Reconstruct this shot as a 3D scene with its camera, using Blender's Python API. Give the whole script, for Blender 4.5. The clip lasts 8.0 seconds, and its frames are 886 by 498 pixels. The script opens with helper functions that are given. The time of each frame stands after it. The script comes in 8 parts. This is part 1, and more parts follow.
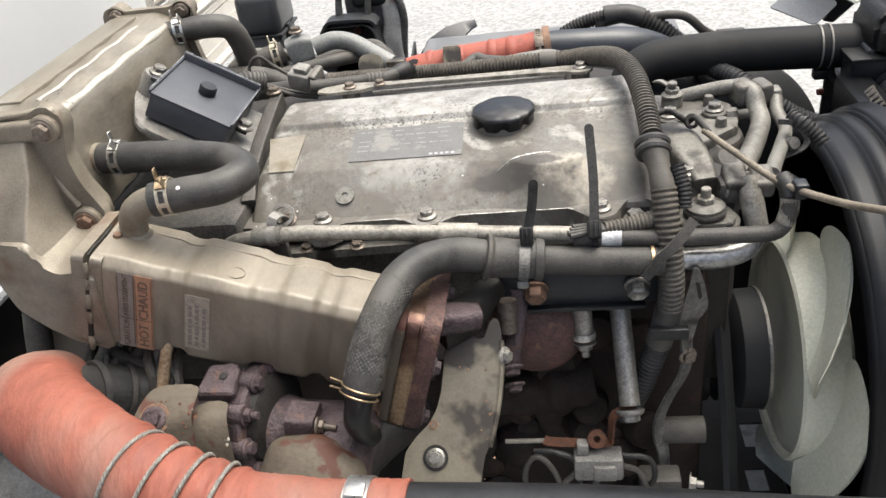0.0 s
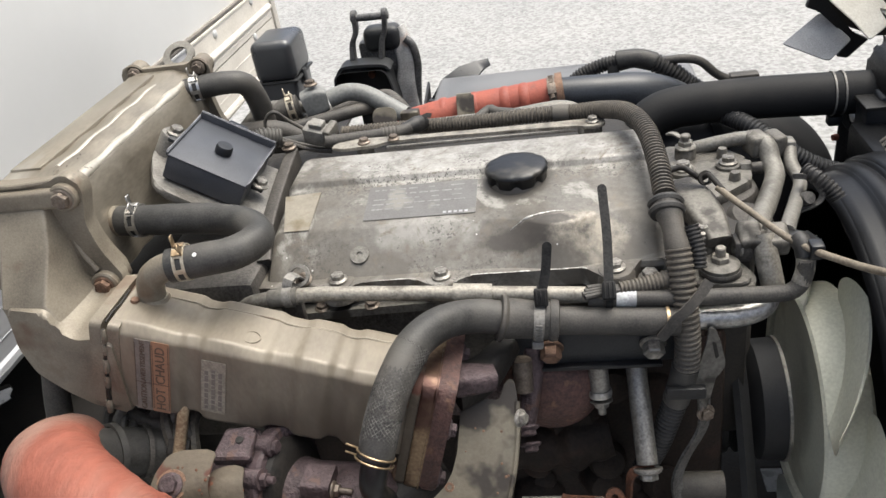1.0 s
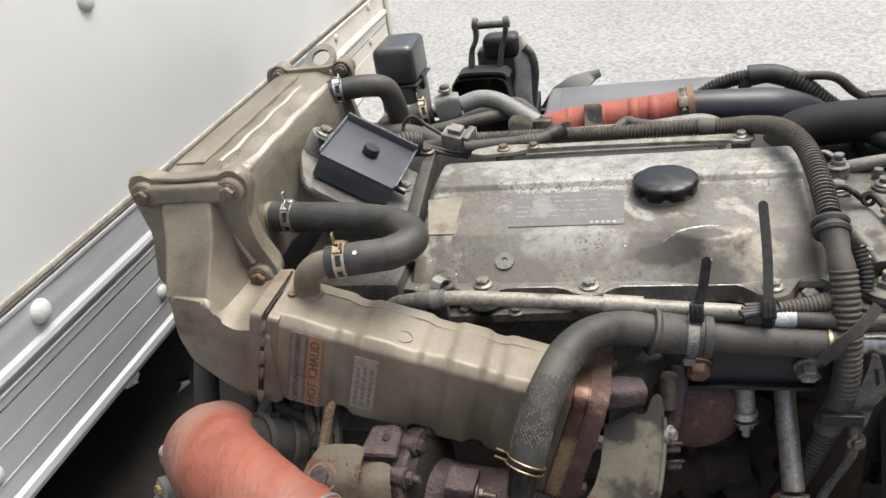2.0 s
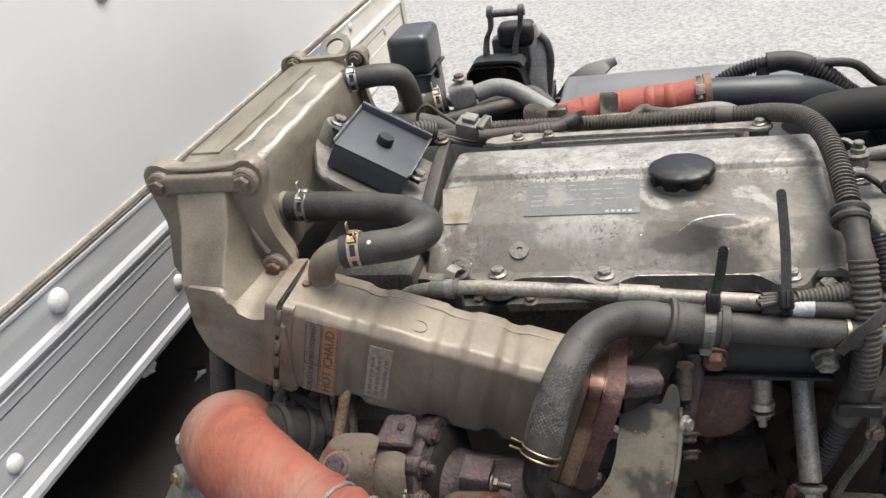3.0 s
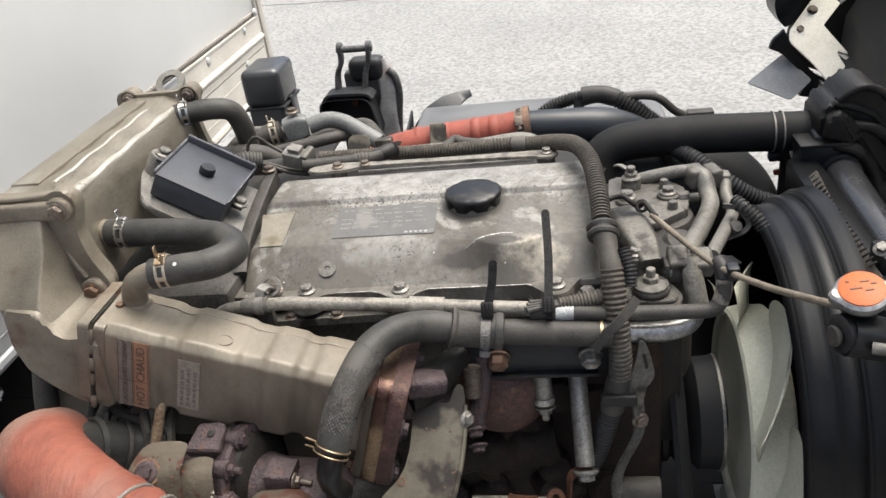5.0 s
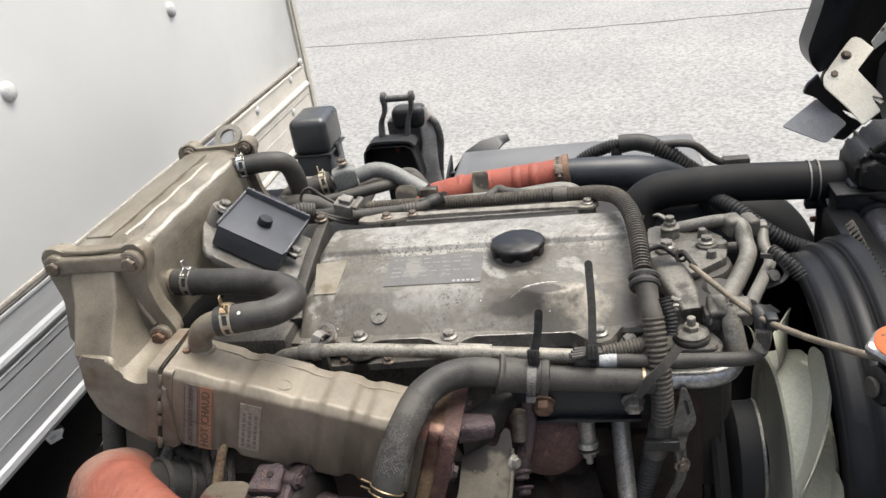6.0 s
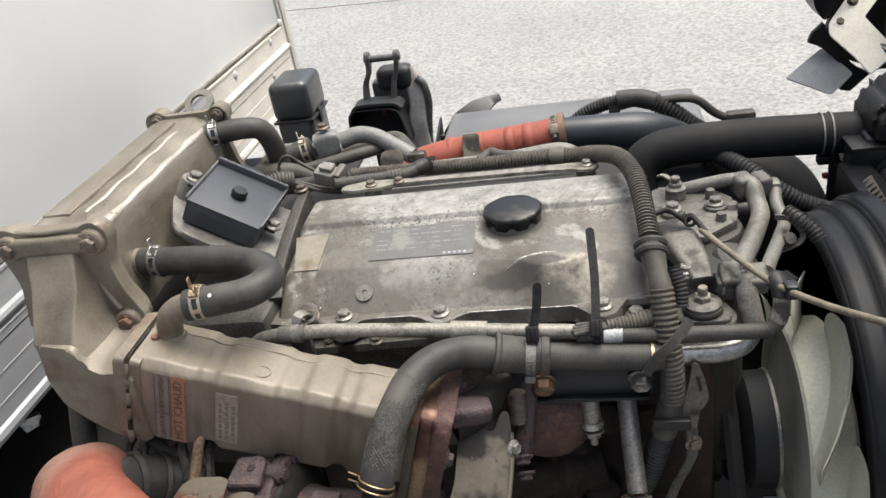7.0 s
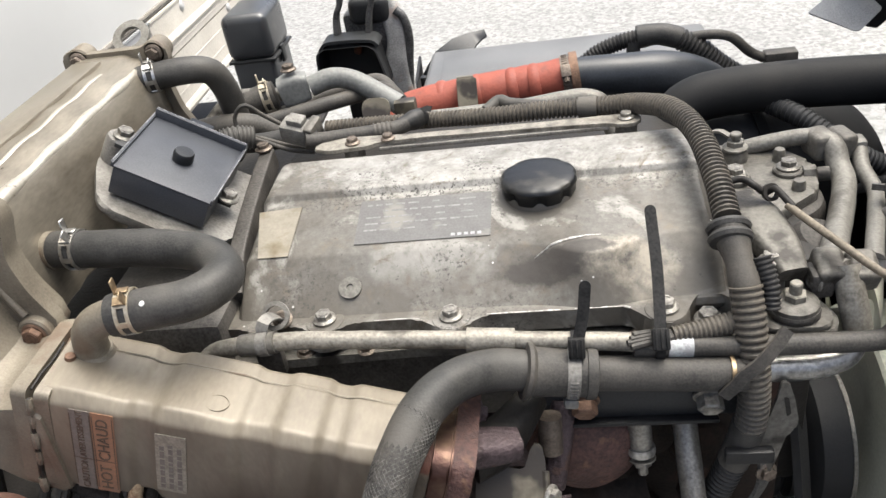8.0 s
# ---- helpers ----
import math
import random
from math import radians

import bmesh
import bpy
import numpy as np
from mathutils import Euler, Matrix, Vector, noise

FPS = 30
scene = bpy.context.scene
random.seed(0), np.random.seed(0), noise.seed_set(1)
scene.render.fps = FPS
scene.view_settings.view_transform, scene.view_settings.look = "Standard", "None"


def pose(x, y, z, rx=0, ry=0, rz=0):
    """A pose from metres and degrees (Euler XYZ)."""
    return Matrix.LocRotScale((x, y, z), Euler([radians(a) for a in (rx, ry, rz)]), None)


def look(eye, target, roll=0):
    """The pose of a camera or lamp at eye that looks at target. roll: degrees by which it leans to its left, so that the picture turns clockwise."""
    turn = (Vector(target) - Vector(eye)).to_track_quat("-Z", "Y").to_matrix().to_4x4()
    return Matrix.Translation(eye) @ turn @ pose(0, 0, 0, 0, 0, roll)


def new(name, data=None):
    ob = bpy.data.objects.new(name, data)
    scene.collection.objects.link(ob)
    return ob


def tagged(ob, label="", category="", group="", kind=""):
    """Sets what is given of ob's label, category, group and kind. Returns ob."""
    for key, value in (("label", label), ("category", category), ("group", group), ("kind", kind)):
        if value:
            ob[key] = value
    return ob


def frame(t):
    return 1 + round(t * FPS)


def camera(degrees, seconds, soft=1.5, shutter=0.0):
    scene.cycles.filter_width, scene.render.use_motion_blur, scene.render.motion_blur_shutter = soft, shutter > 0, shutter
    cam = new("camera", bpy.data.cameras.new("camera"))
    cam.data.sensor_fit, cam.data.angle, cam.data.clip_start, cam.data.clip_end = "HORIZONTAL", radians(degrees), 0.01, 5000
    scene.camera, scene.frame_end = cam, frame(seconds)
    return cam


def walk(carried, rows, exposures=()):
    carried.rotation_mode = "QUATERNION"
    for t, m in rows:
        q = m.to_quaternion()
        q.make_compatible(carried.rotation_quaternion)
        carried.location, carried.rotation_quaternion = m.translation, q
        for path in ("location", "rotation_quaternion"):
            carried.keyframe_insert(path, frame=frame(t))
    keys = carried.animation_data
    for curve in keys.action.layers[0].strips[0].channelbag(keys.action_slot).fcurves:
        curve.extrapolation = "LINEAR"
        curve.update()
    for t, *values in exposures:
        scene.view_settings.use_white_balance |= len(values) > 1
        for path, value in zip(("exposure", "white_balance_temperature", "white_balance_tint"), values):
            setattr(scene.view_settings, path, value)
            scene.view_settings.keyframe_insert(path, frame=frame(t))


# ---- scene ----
cam = camera(57.54, 8.0)
PATH = [
    (0, (0.0000, 0.0000, 1.7000), (-0.2249, 1.2506, 0.9029), -8.70),
    (0.5, (0.0119, 0.0122, 1.7313), (-0.2209, 1.2731, 0.9529), -9.49),
    (1, (0.0058, 0.0234, 1.7415), (-0.2460, 1.2937, 0.9847), -9.75),
    (1.5, (-0.0395, 0.0183, 1.7515), (-0.3433, 1.2886, 1.0138), -9.66),
    (2, (-0.0947, 0.0042, 1.7556), (-0.4721, 1.2622, 1.0310), -9.70),
    (2.2, (-0.1059, 0.0043, 1.7580), (-0.5062, 1.2547, 1.0326), -9.92),
    (3.3, (-0.0772, 0.0094, 1.7505), (-0.4784, 1.2511, 1.0107), -10.60),
    (3.5, (-0.0602, 0.0131, 1.7470), (-0.4396, 1.2584, 1.0019), -10.43),
    (4, (-0.0197, 0.0115, 1.7300), (-0.3180, 1.2679, 0.9669), -9.60),
    (4.2, (0.0092, 0.0016, 1.7354), (-0.2542, 1.2655, 0.9718), -9.20),
    (5.3, (0.0773, -0.1021, 1.8035), (-0.1613, 1.2069, 1.1111), -7.96),
    (5.5, (0.0714, -0.1184, 1.8200), (-0.1808, 1.1969, 1.1445), -8.15),
    (6, (0.0621, -0.1104, 1.8263), (-0.2328, 1.2074, 1.1734), -9.11),
    (6.5, (0.0606, -0.1079, 1.8278), (-0.2817, 1.1945, 1.1671), -10.03),
    (7, (0.0514, -0.0203, 1.7911), (-0.2382, 1.2667, 1.0770), -10.62),
    (7.5, (-0.0439, 0.1188, 1.7480), (-0.2110, 1.3865, 0.9638), -9.99),
    (8, (-0.0472, 0.2262, 1.7098), (-0.2768, 1.4630, 0.8927), -9.89),
]
EXPOSURE = [(0.0, 1.2, 6050, 3), (0.5, 1.25, 6050, 3), (1.0, 0.98, 6050, 3), (1.5, 0.9, 6050, 3), (6.5, 0.91, 6050, 3), (7.0, 0.88, 6050, 3), (7.5, 1.05, 6050, 3), (8.0, 1.16, 6050, 3)]
walk(cam, [(t, look(eye, target, roll)) for t, eye, target, roll in PATH], EXPOSURE)
SKY, SUN = 0.195, 0.76

# ---- world, sun, exposure ----
world = bpy.data.worlds.new("sky_world")
scene.world = world
world.use_nodes = True
wn = world.node_tree.nodes
sky = wn.new("ShaderNodeTexSky")
sky.sky_type = "NISHITA"
sky.sun_disc = False
sky.sun_elevation = radians(68)
sky.sun_rotation = radians(62)
sky.air_density, sky.dust_density, sky.ozone_density = 0.5, 10.0, 0.2
wn["Background"].inputs["Strength"].default_value = SKY
world.node_tree.links.new(sky.outputs[0], wn["Background"].inputs[0])
sun_data = bpy.data.lights.new("sun", "SUN")
sun_data.energy, sun_data.angle, sun_data.color = SUN, radians(70), (1.0, 0.96, 0.9)
sun = new("sun", sun_data)
sun.matrix_world = look((0, 0, 0), (-0.32, -0.10, -0.94))


# ---- materials ----
def surface(name, base, other=None, rough=0.5, metal=0.0, scale=18.0, fine=220.0, bump=0.15, mix=0.5, spots=None, spot_scale=60.0,
            spot_at=0.62, rough_var=0.12, stretch=(1, 1, 1), per_object=0.0, bump_dist=0.002, gloss=0.3, speck=0.9, spot_wide=0.07):
    """Two scales of mottling, optional spots of a third colour, and fine relief."""
    m = bpy.data.materials.new(name)
    m.use_nodes = True
    n, l = m.node_tree.nodes, m.node_tree.links
    b = n["Principled BSDF"]
    other = other or tuple(c * 0.7 for c in base)
    tc, mp = n.new("ShaderNodeTexCoord"), n.new("ShaderNodeMapping")
    mp.inputs["Scale"].default_value = stretch
    l.new(tc.outputs["Object"], mp.inputs[0])
    big, small = n.new("ShaderNodeTexNoise"), n.new("ShaderNodeTexNoise")
    big.inputs["Scale"].default_value, big.inputs["Detail"].default_value, big.inputs["Roughness"].default_value = scale, 5, 0.62
    small.inputs["Scale"].default_value, small.inputs["Detail"].default_value = fine, 3
    for t in (big, small):
        l.new(mp.outputs[0], t.inputs["Vector"])
    ramp = n.new("ShaderNodeValToRGB")
    ramp.color_ramp.elements[0].position, ramp.color_ramp.elements[1].position = 0.5 - 0.3 * mix, 0.5 + 0.3 * mix
    ramp.color_ramp.elements[0].color, ramp.color_ramp.elements[1].color = (*other, 1), (*base, 1)
    add = n.new("ShaderNodeMath")
    add.operation = "MULTIPLY_ADD"
    add.inputs[1].default_value, add.inputs[2].default_value = speck, -0.5 * speck
    l.new(small.outputs[0], add.inputs[0])
    tot = n.new("ShaderNodeMath")
    l.new(big.outputs[0], tot.inputs[0])
    l.new(add.outputs[0], tot.inputs[1])
    l.new(tot.outputs[0], ramp.inputs[0])
    colour = ramp.outputs[0]
    if spots:
        sp, sr, mx = n.new("ShaderNodeTexNoise"), n.new("ShaderNodeValToRGB"), n.new("ShaderNodeMix")
        sp.inputs["Scale"].default_value, sp.inputs["Detail"].default_value = spot_scale, 4
        l.new(mp.outputs[0], sp.inputs["Vector"])
        sr.color_ramp.elements[0].position, sr.color_ramp.elements[1].position = spot_at, spot_at + spot_wide
        l.new(sp.outputs[0], sr.inputs[0])
        mx.data_type = "RGBA"
        mx.inputs[7].default_value = (*spots, 1)
        l.new(sr.outputs[0], mx.inputs[0])
        l.new(colour, mx.inputs[6])
        colour = mx.outputs[2]
    if per_object:
        oi, hv = n.new("ShaderNodeObjectInfo"), n.new("ShaderNodeHueSaturation")
        mr = n.new("ShaderNodeMapRange")
        mr.inputs[3].default_value, mr.inputs[4].default_value = 1 - per_object, 1 + per_object
        l.new(oi.outputs["Random"], mr.inputs[0])
        l.new(mr.outputs[0], hv.inputs["Value"])
        l.new(colour, hv.inputs["Color"])
        colour = hv.outputs[0]
    l.new(colour, b.inputs["Base Color"])
    rr = n.new("ShaderNodeMapRange")
    rr.inputs[3].default_value, rr.inputs[4].default_value = max(0.03, rough - rough_var), min(1, rough + rough_var)
    l.new(tot.outputs[0], rr.inputs[0])
    l.new(rr.outputs[0], b.inputs["Roughness"])
    b.inputs["Metallic"].default_value = metal
    b.inputs["Specular IOR Level"].default_value = gloss
    if bump:
        bp = n.new("ShaderNodeBump")
        bp.inputs["Strength"].default_value, bp.inputs["Distance"].default_value = bump, bump_dist
        l.new(tot.outputs[0], bp.inputs["Height"])
        l.new(bp.outputs[0], b.inputs["Normal"])
    return m




def cover_material():
    """Bare cast aluminium gone dull: pale rubbed patches, brown grime, dark specks and tiny pale drops; sky glare and
    slope shade in the colour.
    """
    m = bpy.data.materials.new("weathered_aluminium")
    m.use_nodes = True
    n, l = m.node_tree.nodes, m.node_tree.links
    b = n["Principled BSDF"]
    tc = n.new("ShaderNodeTexCoord")

    def tex(scale, detail, rough=0.6, distort=0.0):
        t = n.new("ShaderNodeTexNoise")
        t.inputs["Scale"].default_value, t.inputs["Detail"].default_value = scale, detail
        t.inputs["Roughness"].default_value, t.inputs["Distortion"].default_value = rough, distort
        l.new(tc.outputs["Object"], t.inputs["Vector"])
        return t.outputs[0]

    def ramp(value, a, c, ca=(0, 0, 0), cc=(1, 1, 1)):
        r = n.new("ShaderNodeValToRGB")
        r.color_ramp.elements[0].position, r.color_ramp.elements[1].position = a, c
        r.color_ramp.elements[0].color, r.color_ramp.elements[1].color = (*ca, 1), (*cc, 1)
        l.new(value, r.inputs[0])
        return r.outputs[0]

    def mix(f, a, c):
        x = n.new("ShaderNodeMix")
        x.data_type = "RGBA"
        l.new(f, x.inputs[0])
        l.new(a, x.inputs[6])
        if isinstance(c, tuple):
            x.inputs[7].default_value = (*c, 1)
        else:
            l.new(c, x.inputs[7])
        return x.outputs[2]

    geo = n.new("ShaderNodeNewGeometry")

    def blob(at, size, soft, wobble=0.5, scale=22):
        """A patch with a ragged edge round a place: 1 inside, 0 outside."""
        off, sc, ln = (n.new("ShaderNodeVectorMath") for k in range(3))
        add = n.new("ShaderNodeMath")
        add.operation = "ADD"
        off.operation, sc.operation, ln.operation = "SUBTRACT", "MULTIPLY", "LENGTH"
        off.inputs[1].default_value, sc.inputs[1].default_value = at, tuple(0.5 / q for q in size)
        l.new(geo.outputs["Position"], off.inputs[0])
        l.new(off.outputs[0], sc.inputs[0])
        l.new(sc.outputs[0], ln.inputs[0])
        l.new(ln.outputs["Value"], add.inputs[0])
        l.new(ramp(tex(scale, 6, 0.68), 0.3, 0.7, (0, 0, 0), (wobble * 0.5,) * 3), add.inputs[1])
        return ramp(add.outputs[0], (1 + wobble * 0.5 - soft) / 2, (1 + wobble * 0.5 + soft) / 2, (1, 1, 1), (0, 0, 0))

    def both(a, c, op="MULTIPLY"):
        q = n.new("ShaderNodeMath")
        q.operation, q.use_clamp = op, True
        l.new(a, q.inputs[0])
        l.new(c, q.inputs[1])
        return q.outputs[0]

    dust = ramp(tex(120, 5, 0.75), 0.3, 0.72, (0.066, 0.061, 0.053), (0.130, 0.122, 0.108))
    grime = ramp(tex(30, 6, 0.72), 0.32, 0.70, (0.048, 0.042, 0.034), (0.104, 0.094, 0.078))
    col = mix(ramp(tex(6.5, 7, 0.66, 0.8), 0.45, 0.60), dust, grime)
    # dry pale bloom and a lighter oblong where a label once sat
    col = mix(both(ramp(tex(8, 6, 0.66, 0.5), 0.50, 0.56), ramp(tex(60, 5, 0.7), 0.26, 0.52)), col, (0.212, 0.204, 0.185))
    col = mix(both(blob((-0.200, 0.958, 1.205), (0.072, 0.030, 0.05), 0.10, 0.35, 60), ramp(tex(70, 4), 0.30, 0.60, (0.25,) * 3, (0.8,) * 3)), col, (0.222, 0.214, 0.196))
    # old oily dust along the lower slope, darkened too for its weaker skylight
    col = mix(both(blob((-0.155, 0.922, 1.178), (0.33, 0.034, 0.034), 0.30, 0.7, 16), ramp(tex(45, 5, 0.7), 0.25, 0.65, (0.35,) * 3, (0.9,) * 3)), col, (0.082, 0.073, 0.060))
    col = mix(both(blob((0.020, 0.936, 1.205), (0.048, 0.024, 0.05), 0.35, 0.8), ramp(tex(50, 5, 0.7), 0.35, 0.62)), col, (0.285, 0.255, 0.205))
    # metal rubbed bright along the top and round the filler, paled for reflected sky
    wiped_glare = both(blob((-0.185, 1.118, 1.25), (0.155, 0.052, 0.2), 0.30, 0.9), blob((0.050, 1.105, 1.25), (0.075, 0.050, 0.2), 0.30, 0.9), "ADD")
    wiped_glare = both(wiped_glare, ramp(tex(26, 6, 0.7, 0.4), 0.30, 0.58))
    col = mix(wiped_glare, col, ramp(tex(160, 4, 0.7), 0.3, 0.7, (0.225, 0.217, 0.201), (0.345, 0.335, 0.313)))
    # brown streaks, dark pitting, pale drops
    col = mix(both(ramp(tex(15, 7, 0.74, 1.4), 0.55, 0.65), ramp(tex(90, 4), 0.32, 0.58)), col, (0.105, 0.088, 0.066))
    col = mix(ramp(tex(95, 4, 0.66), 0.655, 0.69), col, (0.05, 0.046, 0.04))
    pits = both(both(ramp(tex(9, 5, 0.7), 0.50, 0.62), blob((-0.14, 1.055, 1.24), (0.30, 0.013, 0.1), 0.35, 1.0), "ADD"), ramp(tex(210, 5, 0.78), 0.53, 0.58))
    col = mix(pits, col, (0.045, 0.041, 0.036))
    vor = n.new("ShaderNodeTexVoronoi")
    vor.inputs["Scale"].default_value = 90
    l.new(tc.outputs["Object"], vor.inputs["Vector"])
    drops = both(ramp(vor.outputs["Distance"], 0.09, 0.13, (1, 1, 1), (0, 0, 0)), ramp(tex(14, 2), 0.60, 0.64))
    col = mix(drops, col, (0.50, 0.49, 0.47))
    # oil: one spill under the dent and a wet ring round the filler cap
    spill = both(blob((-0.052, 0.940, 1.200), (0.062, 0.017, 0.030), 0.16, 0.6, 26), blob((-0.030, 0.948, 1.218), (0.034, 0.011, 0.016), 0.14, 0.5, 40), "ADD")
    col = mix(both(spill, ramp(tex(80, 3), 0.2, 0.6, (0.75,) * 3, (0.96,) * 3)), col, (0.034, 0.029, 0.024))
    col = mix(blob((-0.0755, 1.048, 1.24), (0.052, 0.050, 0.08), 0.10, 0.35, 45), col, (0.050, 0.045, 0.038))
    l.new(col, b.inputs["Base Color"])
    rr = n.new("ShaderNodeMapRange")
    rr.inputs[3].default_value, rr.inputs[4].default_value = 0.42, 0.66
    l.new(tex(22, 5), rr.inputs[0])
    l.new(rr.outputs[0], b.inputs["Roughness"])
    l.new(ramp(wiped_glare, 0.0, 1.0, (0.12,) * 3, (0.40,) * 3), b.inputs["Metallic"])
    bp = n.new("ShaderNodeBump")
    bp.inputs["Strength"].default_value, bp.inputs["Distance"].default_value = 0.22, 0.0015
    l.new(tex(110, 5, 0.7), bp.inputs["Height"])
    l.new(bp.outputs[0], b.inputs["Normal"])
    return m


COVER = cover_material()
HEAD = surface("dusty_cast_aluminium", (0.085, 0.078, 0.07), (0.03, 0.028, 0.025), 0.58, 0.25, 25, 300, 0.3, 0.8)
PALE_CAST = surface("pale_cast_aluminium", (0.150, 0.142, 0.124), (0.056, 0.051, 0.044), 0.52, 0.2, 30, 220, 0.6, 0.9, (0.030, 0.027, 0.023), 21, 0.56, spot_wide=0.08, speck=0.7)
EGR = surface("tarnished_bronze_paint", (0.222, 0.194, 0.148), (0.104, 0.088, 0.066), 0.46, 0.15, 9, 260, 0.10, 1.0, (0.085, 0.070, 0.052), 13, 0.53, speck=0.35, stretch=(1, 0.4, 0.4), spot_wide=0.20, gloss=0.45)
EGR_DUCT = surface("streaked_bronze_paint", (0.285, 0.257, 0.207), (0.130, 0.112, 0.086), 0.34, 0.55, 16, 260, 0.10, 1.0, (0.38, 0.36, 0.315), 9, 0.61, speck=0.45, stretch=(1, 0.30, 1), spot_wide=0.10, gloss=0.45)
EGR_CAST = surface("bronze_cast", (0.225, 0.200, 0.155), (0.095, 0.080, 0.061), 0.46, 0.2, 13, 400, 0.25, 0.9, (0.105, 0.070, 0.046), 14, 0.585, speck=0.45, gloss=0.4, spot_wide=0.12)
HOSE = surface("dusty_black_rubber", (0.046, 0.044, 0.041), (0.016, 0.016, 0.015), 0.54, 0, 30, 400, 0.2, 0.8, (0.092, 0.085, 0.074), 9, 0.47, spot_wide=0.3)
DULL_CAST = surface("dull_grey_casting", (0.205, 0.196, 0.178), (0.105, 0.098, 0.087), 0.50, 0.2, 40, 300, 0.3, 0.8, (0.075, 0.068, 0.058), 14, 0.57, spot_wide=0.2)
HOSE_DUST = surface("grey_dusted_rubber", (0.070, 0.064, 0.056), (0.026, 0.0245, 0.022), 0.6, 0, 22, 400, 0.2, 0.8, (0.115, 0.104, 0.088), 12, 0.50, spot_wide=0.3)
LOOM = surface("ribbed_black_plastic", (0.034, 0.032, 0.030), (0.011, 0.011, 0.011), 0.50, 0, 35, 300, 0.1, 0.8)
PLASTIC = surface("black_plastic", (0.014, 0.015, 0.017), (0.007, 0.0075, 0.009), 0.34, 0, 30, 700, 0.08, 0.7)
PLASTIC_DUST = surface("dusty_black_plastic", (0.030, 0.031, 0.032), (0.012, 0.0125, 0.013), 0.48, 0, 12, 400, 0.1, 0.8)
MODULE = surface("blue_black_plastic", (0.056, 0.059, 0.067), (0.036, 0.038, 0.044), 0.42, 0, 16, 600, 0.05, 0.7, (0.085, 0.087, 0.092), 9, 0.60, spot_wide=0.2)
# oily iron, and the near-black of the sheets standing for shade below
DARK_IRON = surface("oily_iron_and_shade", (0.022, 0.019, 0.016), (0.007, 0.0063, 0.0056), 0.62, 0.0, 20, 200, 0.4, 0.8)
BLOCK_IRON = surface("brown_grimed_iron", (0.027, 0.0195, 0.0155), (0.0085, 0.0068, 0.0058), 0.68, 0.0, 16, 200, 0.6, 0.9, (0.052, 0.028, 0.020), 12, 0.57, gloss=0.18, spot_wide=0.2)
BLACK_METAL = surface("black_painted_steel", (0.015, 0.0152, 0.016), (0.0065, 0.0065, 0.007), 0.42, 0, 18, 300, 0.12, 0.7)
PURPLE = surface("heat_stained_iron", (0.088, 0.064, 0.067), (0.026, 0.0185, 0.019), 0.62, 0.1, 38, 260, 1.0, 0.9, (0.080, 0.050, 0.042), 60, 0.60)
PORT = surface("rusty_exhaust_casting", (0.098, 0.053, 0.045), (0.032, 0.019, 0.017), 0.66, 0.1, 34, 240, 0.9, 0.9, (0.115, 0.066, 0.045), 48, 0.60)
RUST = surface("rusty_steel", (0.125, 0.052, 0.027), (0.048, 0.026, 0.019), 0.8, 0.1, 60, 300, 0.5, 0.9)
SHIELD = surface("tarnished_heat_shield", (0.098, 0.083, 0.062), (0.052, 0.042, 0.032), 0.62, 0.1, 16, 160, 0.7, 1.0, (0.060, 0.026, 0.018), 24, 0.575, speck=0.6, spot_wide=0.06, gloss=0.22)
SHIELD_GREY = surface("stained_zinc_plate", (0.158, 0.141, 0.107), (0.088, 0.077, 0.058), 0.44, 0.25, 16, 240, 0.25, 1.0, (0.036, 0.031, 0.026), 10, 0.53, speck=0.4, spot_wide=0.05)
GOLD = surface("brassy_gasket", (0.25, 0.185, 0.115), (0.085, 0.052, 0.036), 0.38, 0.7, 12, 200, 0.3, 0.9, (0.055, 0.030, 0.024), 9, 0.52, spot_wide=0.10)
PIPE_PALE = surface("dusty_zinc_pipe", (0.29, 0.272, 0.232), (0.125, 0.113, 0.094), 0.5, 0.3, 55, 300, 0.2, 0.9, (0.080, 0.072, 0.060), 26, 0.56, spot_wide=0.12)
PIPE_BEIGE = surface("grey_dusted_pipe", (0.205, 0.196, 0.174), (0.098, 0.092, 0.080), 0.52, 0.2, 26, 260, 0.3, 0.9, (0.060, 0.054, 0.045), 18, 0.575, spot_wide=0.12)
CHROME = surface("zinc_plated_pipe", (0.46, 0.45, 0.43), (0.20, 0.195, 0.185), 0.42, 0.8, 60, 200, 0.2, 0.8)
ZINC = surface("zinc_bolt", (0.27, 0.258, 0.232), (0.115, 0.107, 0.095), 0.42, 0.6, 80, 300, 0.3, 0.9, per_object=0.2)
BOLT_DARK = surface("weathered_bolt", (0.19, 0.16, 0.13), (0.09, 0.072, 0.06), 0.5, 0.6, 90, 300, 0.3, 0.8, per_object=0.25)
BOLT_RUST = surface("rusty_bolt", (0.20, 0.125, 0.085), (0.085, 0.052, 0.036), 0.65, 0.4, 90, 300, 0.3, 0.9, per_object=0.25)
CLAMP = surface("spring_steel_clamp", (0.50, 0.49, 0.47), (0.30, 0.29, 0.27), 0.32, 0.9, 60, 200, 0.15, 0.8)
CLAMP_BRONZE = surface("yellowed_clamp", (0.34, 0.262, 0.165), (0.19, 0.135, 0.08), 0.40, 0.8, 60, 200, 0.15, 0.8)
CLAMP_TAN = surface("dusty_clamp", (0.46, 0.42, 0.33), (0.28, 0.24, 0.18), 0.45, 0.6, 60, 200, 0.15, 0.8)
